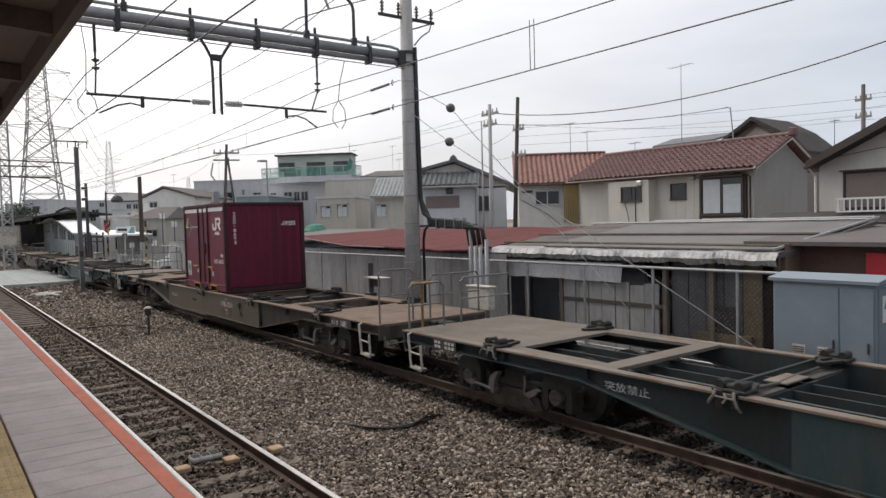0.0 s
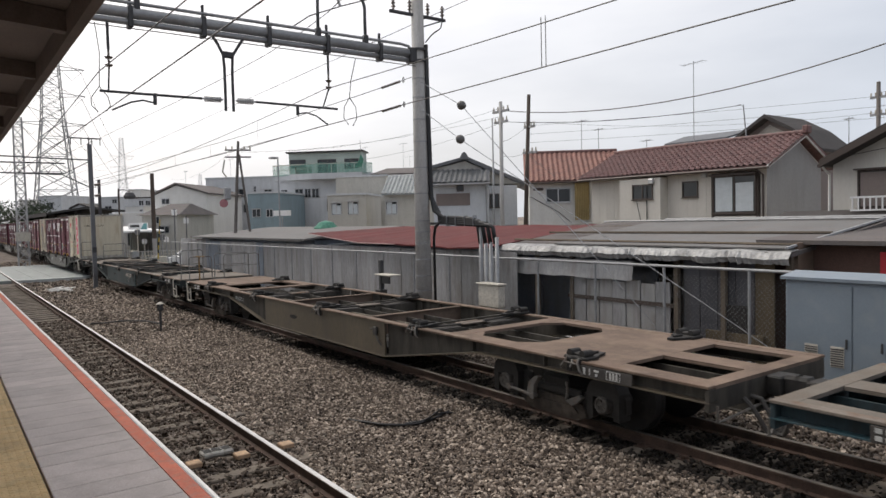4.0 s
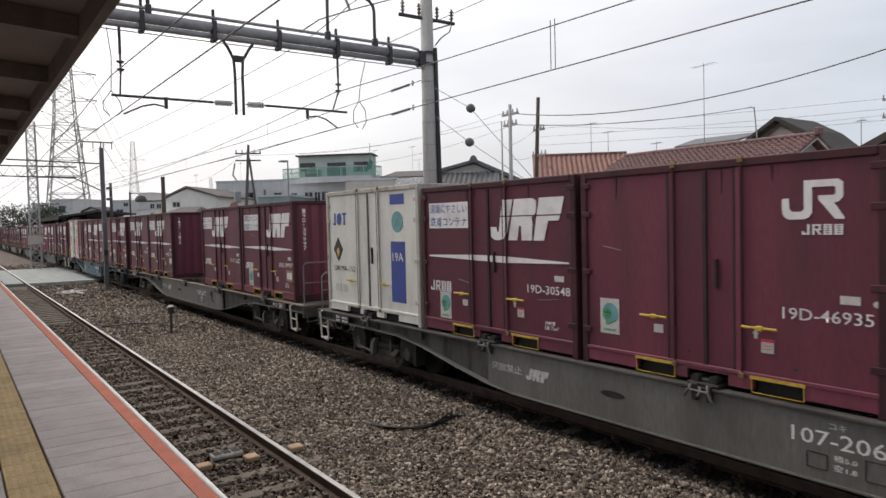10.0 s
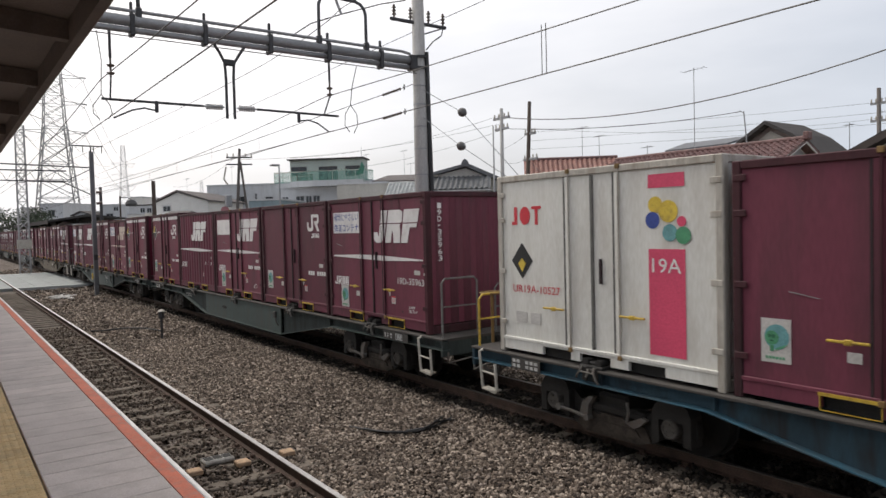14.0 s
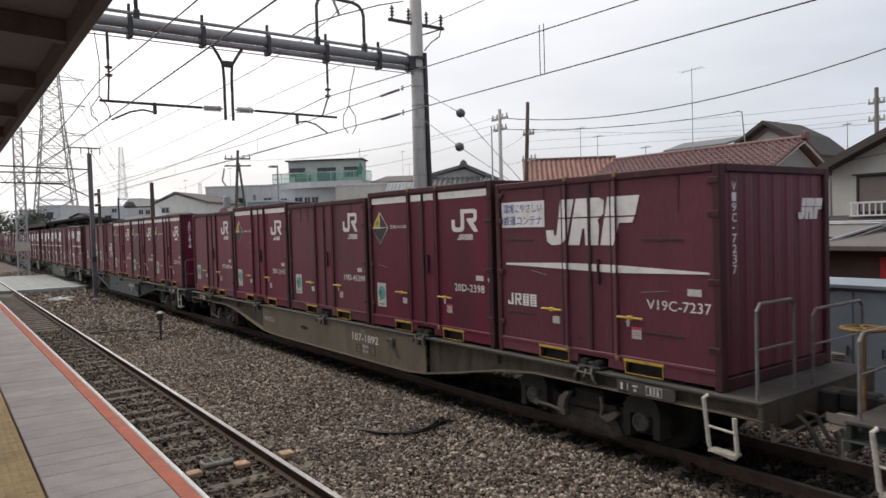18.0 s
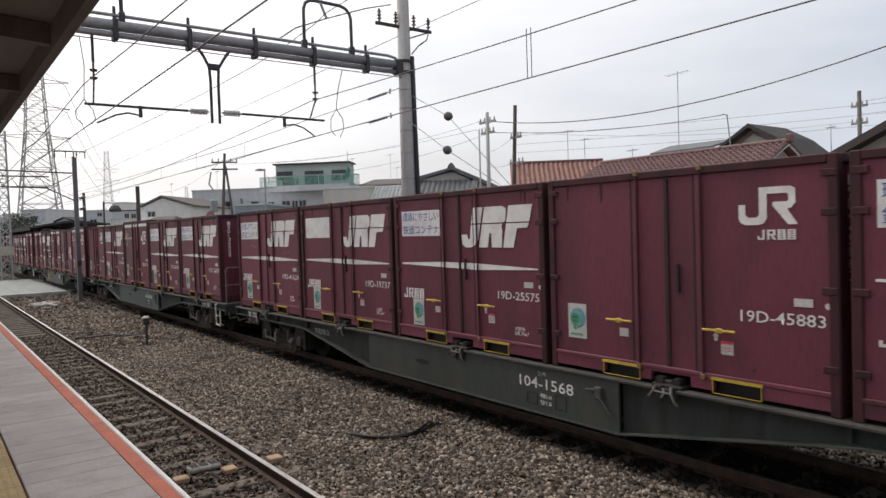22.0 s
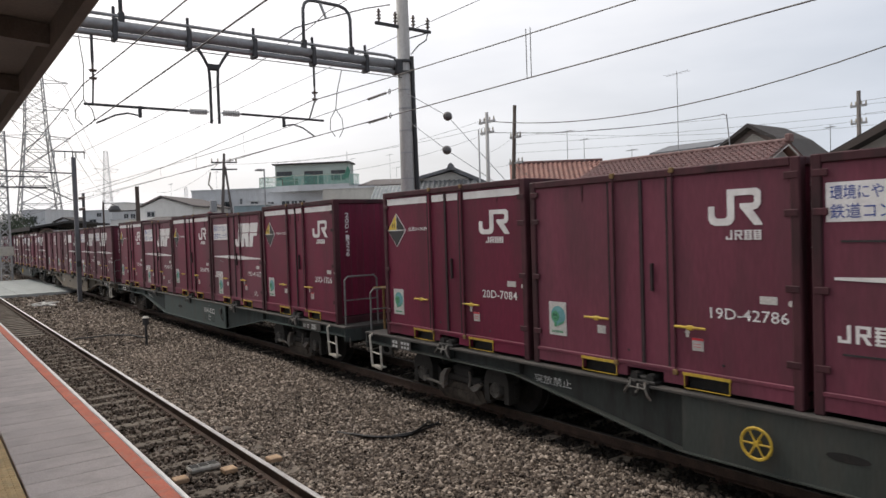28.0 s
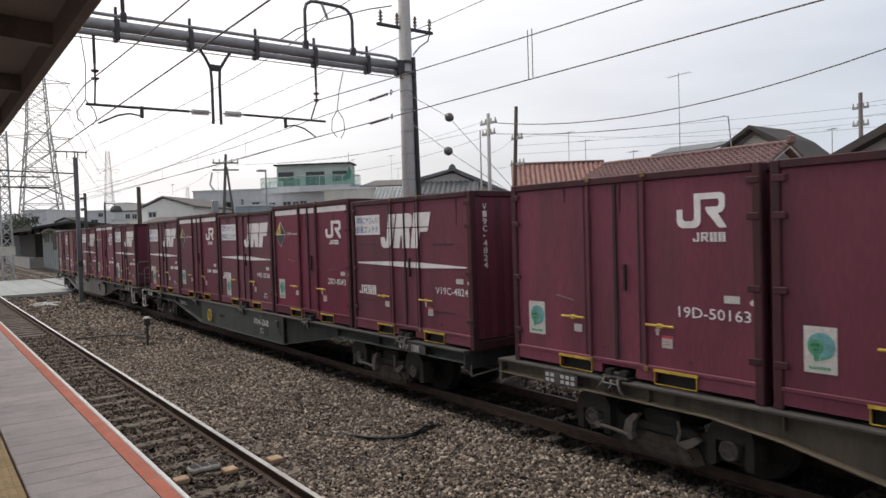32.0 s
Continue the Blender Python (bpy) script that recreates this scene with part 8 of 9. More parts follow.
M["tile_orange"] = mat("orange_roof_tile", (0.25, 0.125, 0.10), 0.65, var=0.3, scale=3, fine=20, dirt=(0.15, 0.075, 0.065), dirt_amount=0.5)
M["tile_grey"] = mat("dark_grey_roof_tile", (0.12, 0.125, 0.13), 0.5, var=0.25, scale=3, fine=20, dirt=(0.22, 0.22, 0.22), dirt_amount=0.5)
M["tile_pale"] = mat("pale_grey_roof_tile", (0.30, 0.32, 0.32), 0.5, var=0.25, scale=3, fine=20, dirt=(0.18, 0.19, 0.19), dirt_amount=0.5)
M["roof_dark"] = mat("dark_roof_sheet", (0.065, 0.060, 0.058), 0.85, spec=0.15, var=0.15, scale=1)
M["window_frame"] = mat("dark_window_frame", (0.06, 0.045, 0.038), 0.5, var=0.1, scale=3)
M["alu"] = mat("aluminium_window_frame", (0.45, 0.45, 0.45), 0.4, 0.5, var=0.08, scale=3)
M["curtain"] = mat("pale_blue_curtain", (0.50, 0.54, 0.56), 0.9, var=0.06, scale=4)
M["shutter"] = mat("brown_shutter", (0.20, 0.165, 0.15), 0.7, var=0.08, scale=1)


def tiled_slope(x0, x1, ya, za, yb, zb, material, parent, pitch=.27, name="roof_tiles"):
    """Rows of pan tiles on a slope from (ya, za) at the eaves to (yb, zb) at the ridge."""
    L_ = math.hypot(yb - ya, zb - za)
    rows = max(2, int(L_ / .27))
    cols = max(2, int(abs(x1 - x0) / pitch))
    uy, uz = (yb - ya) / L_, (zb - za) / L_
    nyv, nz = (-uz, uy) if uy > 0 else (uz, -uy)
    prof = [(0, .035), (.16, .075), (.34, .085), (.5, .06), (.66, .02), (.84, .01), (1.0, .035)]
    v, f = [], []
    for r in range(rows):
        for e, lift in ((0, .028), (1, .0)):
            s = (r + e) * L_ / rows
            for c in range(cols):
                for k, (u, h) in enumerate(prof[:-1]):
                    x = x0 + (x1 - x0) * (c + u) / cols
                    hh = h + lift
                    v.append((x, ya + uy * s + nyv * hh, za + uz * s + nz * hh))
            v.append((x1, ya + uy * s + nyv * (.035 + lift), za + uz * s + nz * (.035 + lift)))
    w = cols * 6 + 1
    for r in range(rows):
        a, b = 2 * r * w, (2 * r + 1) * w
        for c in range(w - 1):
            f.append((a + c, a + c + 1, b + c + 1, b + c))
            if r:
                d = (2 * r - 1) * w
                f.append((d + c, d + c + 1, a + c + 1, a + c))
    m = Mesh().add(v, f)
    th = .06
    m.add([(x0, ya, za - th), (x1, ya, za - th), (x1, yb, zb - th), (x0, yb, zb - th), (x0, ya, za + .02), (x1, ya, za + .02), (x1, yb, zb + .02), (x0, yb, zb + .02)],
          [(0, 3, 2, 1), (0, 1, 5, 4), (1, 2, 6, 5), (2, 3, 7, 6), (3, 0, 4, 7)])
    o = part(name, m, material, parent)
    o["kind"] = "stuff"
    return o


def window(parent, x0, z0, x1, z1, y, frame="alu", panes=2, curtain=False, sill=True, axis="y", hood=False):
    """A window on a wall that faces -y (axis y) or +x (axis x; then x0, x1 run along y)."""
    th = .05
    def bx(m, a, b, c, d, e, f):
        return m.box(a, y + b, c, d, y + e, f) if axis == "y" else m.box(y - b, a, c, y - e, d, f)
    win = part("window", bx(Mesh(), x0, -.006, z0, x1, .0, z1), M["glass"], parent)
    fr = Mesh()
    for a, c, d, f in ((x0 - th, z0 - th, x1 + th, z0), (x0 - th, z1, x1 + th, z1 + th), (x0 - th, z0, x0, z1), (x1, z0, x1 + th, z1)):
        bx(fr, a, -.05, c, d, .0, f)
    part("window_frame", fr, M[frame], win)
    for i in range(1, panes):
        xx = x0 + (x1 - x0) * i / panes
        part("mullion", bx(Mesh(), xx - .025, -.03, z0, xx + .025, -.002, z1), M[frame], win)
    if curtain:
        for i in range(panes):
            a, b = x0 + (x1 - x0) * (i + .08) / panes, x0 + (x1 - x0) * (i + .92) / panes
            part("curtain", bx(Mesh(), a, -.010, z0 + .02, b, -.007, z1 - (.02 if i == 0 else .18 * (z1 - z0))), M["curtain"], win, "pale drawn curtain")
    if sill:
        part("sill", bx(Mesh(), x0 - .08, -.09, z0 - .09, x1 + .08, -.0, z0 - .05), M[frame], win)
    if hood:
        part("hood", bx(Mesh(), x0 - .1, -.22, z1 + .05, x1 + .1, .0, z1 + .10), M[frame], win)
    return win


def antenna(x, y, z0, z1, w=.5):
    t = thing("tv_antenna", "thin aluminium television antenna on a roof mast", "antenna", "roof antennas", at=(x, y, z0))
    h = z1 - z0
    part("mast", Mesh().cyl((0, 0, 0), (0, 0, h), .018, .014, 6), M["galv"], t)
    m = Mesh().tube([(-w, 0, h - .12), (w, 0, h - .05)], .010, 4)
    for i in range(6):
        xx = -w + 2 * w * i / 5
        m.tube([(xx, -.22, h - .1), (xx, .22, h - .08)], .007, 4)
    part("elements", m, M["galv"], t)["kind"] = "stuff"


# house with the red-brown tiled roof
h1 = thing("house", "two-storey cream sided house with a red-brown tiled roof", "house", "houses behind the line", at=(-20, 26, -.33))
O1 = Vector((-20, 26, -.33))
wl1 = Mesh().prism([(0, 0), (4.3, 0), (4.3, 5.05), (2.3, 6.05), (0, 5.05)], "x", -4.75, 4.25)
part("wall", wl1, M["wall_cream"], h1)
for i in range(20):
    part("siding_joint", Mesh().box(-4.7 + i * .45, -.006, .3, -4.69 + i * .45, .0, 5.0), M["wall_beige"], h1)
tiled_slope(-5.15, 4.65, -.55, 4.92, 2.3, 6.22, M["tile_red"], h1)
tiled_slope(-5.15, 4.65, 5.0, 4.92, 2.3, 6.22, M["tile_red"], h1)
part("ridge", Mesh().cyl((-5.2, 2.3, 6.30), (4.7, 2.3, 6.30), .10, .10, 10), M["tile_red"], h1)
part("ridge_end", Mesh().box(4.55, 2.12, 6.22, 4.78, 2.48, 6.55, .04), M["tile_red"], h1)
# thin panel over the cream gable, putting that side's shade into colour
part("gable_wall", Mesh().prism([(.01, .05), (4.29, .05), (4.29, 5.0), (2.3, 5.98), (.01, 5.0)], "x", 4.25, 4.262), M["gable_shade"], h1, "gable end with its shade painted as grey")
part("barge_board", Mesh().prism([(-.6, 4.80), (2.3, 6.10), (5.05, 4.80), (5.05, 4.92), (2.3, 6.22), (-.6, 4.92)], "x", 4.58, 4.64), M["wall_white"], h1, "white barge board")
part("eaves_gutter", Mesh().tube([(-5.15, -.58, 4.86), (4.65, -.58, 4.84)], .05, 6), M["window_frame"], h1)
part("downpipe", Mesh().tube([(4.1, -.5, 4.8), (4.15, -.08, 4.6), (4.15, -.08, .2)], .035, 6), M["window_frame"], h1)
bay = part("bay", Mesh().box(-2.55, -.55, 2.85, -.30, -.01, 4.75), M["wall_cream"], h1, "projecting cream bay")
part("bay_foot", Mesh().box(-2.65, -.60, 2.78, -.20, -.01, 2.85), M["window_frame"], bay)
window(h1, -1.75, 3.90, -.72, 4.45, -.555, "window_frame", 2, sill=True)
window(h1, .50, 3.92, 1.18, 4.48, -.004, "window_frame", 1)
window(h1, 2.08, 3.22, 3.88, 4.60, -.18, "window_frame", 2, curtain=True, hood=True)
part("window_box", Mesh().box(1.95, -.17, 2.75, 4.0, -.002, 4.75), M["window_frame"], h1)
part("window_box_foot", Mesh().box(2.1, -.19, 2.62, 3.9, -.002, 3.05), M["wall_cream"], h1)
for x, z, y in ((-.72, 4.62, -.56), (1.55, 4.75, -.01)):
    part("vent_hood", Mesh().box(x - .12, y - .16, z - .12, x + .14, y, z + .10, .03), M["alu"], h1)
part("pipe", Mesh().tube([(-1.0, -.58, 4.4), (-1.0, -.58, 2.9)], .02, 5).tube([(-1.6, -.57, 3.9), (-1.35, -.57, 2.9)], .012, 5), M["rubber"], h1)
PLAN[:] = [1.0, 0.0, 1.0]


def turned(t, deg):
    """Turns a thing about its upright."""
    t.rotation_euler[2] = math.radians(deg)
    return t


# wing with the orange roof, set askew to the line
h2 = turned(thing("house", "pale house wing with an orange pan-tile roof", "house", "houses behind the line", at=(-25.53, 23.95, -.33)), 48)
part("wall", Mesh().prism([(0, 0), (5.0, 0), (5.0, 4.95), (2.5, 6.25), (0, 4.95)], "x", .05, 3.1), M["wall_white"], h2)
tiled_slope(-.12, 4.7, -.35, 4.92, 2.5, 6.52, M["tile_orange"], h2, .25)
tiled_slope(-.12, 4.7, 5.4, 4.92, 2.5, 6.52, M["tile_orange"], h2, .25)
part("ridge", Mesh().cyl((-.15, 2.5, 6.60), (4.7, 2.5, 6.60), .09, .09, 10), M["tile_red"], h2)
part("verge_tile", Mesh().prism([(-.38, 4.86), (2.5, 6.46), (2.5, 6.58), (-.38, 4.98)], "x", -.20, -.10), M["tile_orange"], h2, "pale verge tiles")
part("eaves_gutter", Mesh().tube([(-.1, -.4, 4.86), (3.0, -.4, 4.86)], .045, 6), M["window_frame"], h2)
window(h2, .90, 3.93, 2.03, 4.55, -.004, "alu", 2)
part("vent_slot", Mesh().box(.24, -.05, 4.50, .74, -.002, 4.62), M["window_frame"], h2)
M["ochre"] = mat("ochre_plastic_sheet", (0.30, 0.225, 0.10), 0.7, var=0.15, scale=2)
oc = Mesh()
for i in range(8):
    oc.cyl((2.30 + i * .085, -.32, 3.0), (2.30 + i * .085, -.32, 4.88), .05, .05, 6)
part("ochre_screen", oc, M["ochre"], h2, "ochre corrugated screen")
part("screen_post", Mesh().box(3.0, -.42, 2.4, 3.08, -.32, 4.9), M["wall_white"], h2)
for k in range(3):
    part("awning_slat", Mesh().box(2.0, -.9 - .12 * k, 2.72 + .05 * k, 3.15, -.82 - .12 * k, 2.78 + .05 * k), M["wall_white"], h2, "white balcony slat")
part("conduit", Mesh().tube([(.1, -.03, 4.2), (1.5, -.05, 3.4), (2.4, -.06, 2.6)], .014, 5), M["rubber"], h2)

# dark-roofed houses behind
M["slate_grey"] = mat("grey_slate_sheet", (0.15, 0.155, 0.165), 0.8, spec=0.2, var=0.12, scale=1)
h3 = thing("house", "house behind with a brown gable and dark slate roof", "house", "houses behind the line", at=(-19.0, 35.3, -.33))
part("wall", Mesh().prism([(-1.9, 0), (2.2, 0), (2.2, 6.22), (1.1, 7.18), (-.3, 7.98), (-1.9, 7.05)], "y", 0, 3.2), M["shutter"], h3)
part("gable_panel", Mesh().prism([(-1.6, 6.85), (1.1, 6.85), (-.3, 7.7)], "y", -.02, 0.0), M["wall_beige"], h3, "pale brown gable panel")
part("roof", Mesh().prism([(-2.1, 6.95), (-.3, 8.0), (1.1, 7.20), (2.45, 6.05), (2.45, 6.20), (1.15, 7.36), (-.3, 8.20), (-2.15, 7.08)], "y", -.6, 3.4), M["roof_dark"], h3)
h4 = thing("house", "grey sheet roofed house behind the tiled roofs", "house", "houses behind the line", at=(-23.6, 35.3, -.33))
part("wall", Mesh().box(-1.8, 0, 0, 2.0, 5, 7.25), M["wall_white"], h4)
part("roof", Mesh().add([(-1.9, -.4, 7.2), (2.1, -.4, 7.2), (1.9, 2.6, 7.82), (-2.6, 2.6, 7.85), (-1.9, -.4, 7.3), (2.1, -.4, 7.3), (1.9, 2.6, 7.92), (-2.6, 2.6, 7.95)],
                        [(0, 3, 2, 1), (4, 5, 6, 7), (0, 1, 5, 4), (1, 2, 6, 5), (2, 3, 7, 6), (3, 0, 4, 7)]), M["slate_grey"], h4)
# house with a dark gable roof over the cabinet
h5 = thing("house", "cream house with a dark gable roof and balcony window", "house", "houses behind the line", at=(-6.9, 23.5, -.33))
part("wall", Mesh().prism([(-3.85, 0), (3.9, 0), (3.9, 4.75), (0, 6.45), (-3.85, 4.75)], "y", 0, 7), M["wall_cream"], h5)
part("roof", Mesh().prism([(-3.92, 4.62), (0, 6.50), (4.5, 4.45), (4.5, 4.70), (0, 6.74), (-3.92, 4.84)], "y", -.7, 7.5), M["roof_dark"], h5)
part("barge_board", Mesh().prism([(-3.95, 4.58), (0, 6.46), (4.5, 4.41), (4.5, 4.60), (0, 6.66), (-3.95, 4.78)], "y", -.74, -.70), M["window_frame"], h5)
part("eaves_gutter", Mesh().tube([(-3.97, -.7, 4.62), (-3.97, 7.4, 4.62)], .06, 6), M["window_frame"], h5)
part("downpipe", Mesh().tube([(-3.95, -.55, 4.6), (-3.93, -.08, 4.35), (-3.93, -.08, 2.9)], .04, 6), M["wall_white"], h5)
window(h5, -3.05, 3.28, -.6, 4.38, -.004, "window_frame", 2, hood=True)
part("window_shutter", Mesh().box(-3.02, -.03, 3.30, -1.85, -.012, 4.36), M["shutter"], h5, "half drawn dark shutter")
bl = part("balcony", Mesh().box(-3.12, -.50, 3.16, -.6, -.44, 3.21).box(-3.12, -.50, 3.55, -.6, -.44, 3.61), M["white_sheet"], h5, "white balcony rail")
for i in range(15):
    part("baluster", Mesh().box(-3.08 + i * .17, -.49, 3.21, -3.04 + i * .17, -.45, 3.55), M["white_sheet"], bl)
part("lower_roof", Mesh().prism([(-2.3, 2.50), (-.02, 3.10), (-.02, 3.20), (-2.3, 2.60)], "x", -5.4, 4.5), M["roof_dark"], h5, "dark sheet lean-to roof")
part("roof_rail", Mesh().tube([(-5.3, -1.5, 2.86), (4.4, -1.5, 2.86)], .025, 5), M["window_frame"], h5)
part("lower_wall", Mesh().box(-4.6, -1.6, 0, 4.2, -.02, 2.5), M["wall_beige"], h5)
part("wire", Mesh().tube([(-3.9, -.02, 4.85), (-2, -.02, 5.1), (4, -.02, 5.3)], .012, 4), M["rubber"], h5)

# pale blue house with the grey tiled roof, its gable towards the line
h6 = turned(thing("house", "pale blue-white house with a grey tiled gable roof", "house", "houses behind the line", at=(-29.2, 24.34, -.33)), 48)
part("wall", Mesh().box(-2.95, 0, 0, .05, 8, 5.1), M["wall_blue"], h6)
part("side_wing", Mesh().box(.05, 1.2, 0, 1.62, 8, 5.0), M["wall_blue"], h6)
tiled_slope(-3.2, .15, -.55, 5.12, 1.6, 5.95, M["tile_grey"], h6, .26)
part("gable", Mesh().prism([(-2.9, 5.1), (1.8, 5.1), (-1.3, 6.45), (-2.9, 6.1)], "y", 1.55, 8.0), M["wall_beige"], h6)
part("roof", Mesh().prism([(-3.3, 6.05), (-1.3, 6.52), (2.15, 4.95), (2.2, 5.08), (-1.3, 6.70), (-3.3, 6.22)], "y", 1.35, 8.6), M["tile_grey"], h6)
for i in range(22):
    part("tile_rib", Mesh().cyl((-1.2, 1.45 + .32 * i, 6.66), (2.15, 1.45 + .32 * i, 5.10), .06, .06, 6), M["tile_grey"], h6)
part("ridge", Mesh().cyl((-1.3, 1.25, 6.74), (-1.3, 8.6, 6.74), .12, .12, 8), M["tile_grey"], h6)
part("ridge_end", Mesh().prism([(-1.58, 6.52), (-1.02, 6.52), (-1.15, 6.82), (-1.3, 6.94), (-1.45, 6.82)], "y", 1.12, 1.28), M["tile_grey"], h6)
part("shutter_panel", Mesh().box(-2.8, -.04, 3.92, -.95, -.002, 4.58), M["shutter"], h6, "closed brown shutter panel")
window(h6, -1.62, 4.72, -1.33, 5.02, -.004, "window_frame", 1, sill=False)
window(h6, .14, 3.82, .58, 4.50, 1.196, "window_frame", 2)
part("downpipe", Mesh().tube([(-.08, -.5, 5.0), (-.05, -.07, 4.8), (-.05, -.07, .2)], .04, 6), M["galv"], h6)
part("eaves_gutter", Mesh().tube([(-3.2, -.6, 5.05), (.2, -.6, 5.05)], .05, 6), M["galv"], h6)
part("low_roof", Mesh().prism([(-1.2, 2.3), (-.02, 2.7), (-.02, 2.8), (-1.2, 2.4)], "x", -2.9, 2.4), M["tile_grey"], h6)
M["net_open"] = mat("pale_green_netting", (0.16, 0.34, 0.28), 0.8, var=0.25, scale=3)
M["green_net"] = mat("green_debris_net", (0.07, 0.21, 0.15), 0.8, var=0.3, scale=6)
solid("green_cover", Mesh().lathe((-33.2, 16.6, 2.22), [(.70, 0), (.64, .34), (.40, .62), (.0, .72)], 14), M["green_net"], "green plastic cover lying on a shed roof", "cover")


# ---- the town down the line, its streets askew to the tracks ----
def town(x, y, deg, w, d, h, wall, roof, kind, label, wins=()):
    t = turned(thing("building", label, "building", "buildings down the line", at=(x, y, -.33)), deg)
    part("wall", Mesh().box(0, 0, 0, w, d, h), M[wall], t)
    if kind == "flat":
        part("parapet", Mesh().box(-.08, -.08, h, w + .08, d + .08, h + .16), M[roof], t)
    elif kind == "gable":
        p = w * .42
        part("gable", Mesh().prism([(0, h), (w, h), (p, h + w * .17)], "y", 0, d), M[wall], t)
        part("roof", Mesh().prism([(-.3, h - .05), (p, h + w * .19), (w + .3, h - .05), (w + .3, h + .12), (p, h + w * .19 + .18), (-.3, h + .12)], "y", -.3, d + .3), M[roof], t)
    elif kind == "hip":
        a = [(-.4, -.4, h), (w + .4, -.4, h), (w + .4, d + .4, h), (-.4, d + .4, h), (w * .25, d / 2, h + 1.15), (w * .85, d / 2, h + 1.15)]
        part("roof", Mesh().add(a, [(0, 3, 2, 1), (0, 1, 5, 4), (1, 2, 5), (2, 3, 4, 5), (3, 0, 4)]), M[roof], t)
    elif kind == "tile":
        tiled_slope(-.2, w + .3, -.4, h - .1, 2.6, h + 1.35, M[roof], t)
        tiled_slope(-.2, w + .3, d, h - .1, 2.6, h + 1.35, M[roof], t)
        part("gable", Mesh().prism([(0, h - .02), (d - .2, h - .02), (2.6, h + 1.2)], "x", .02, w), M[wall], t)
    else:
        part("roof", Mesh().prism([(-.4, h), (d, h + 1.25), (d, h + 1.4), (-.4, h + .15)], "x", -.3, w + .3), M[roof], t)
    for a, b, c, e in wins:
        window(t, a, c, b, e, -.004, "alu", 2, curtain="hooded" in label or kind == "tile", sill=False, hood=(b - a > .7))
    return t


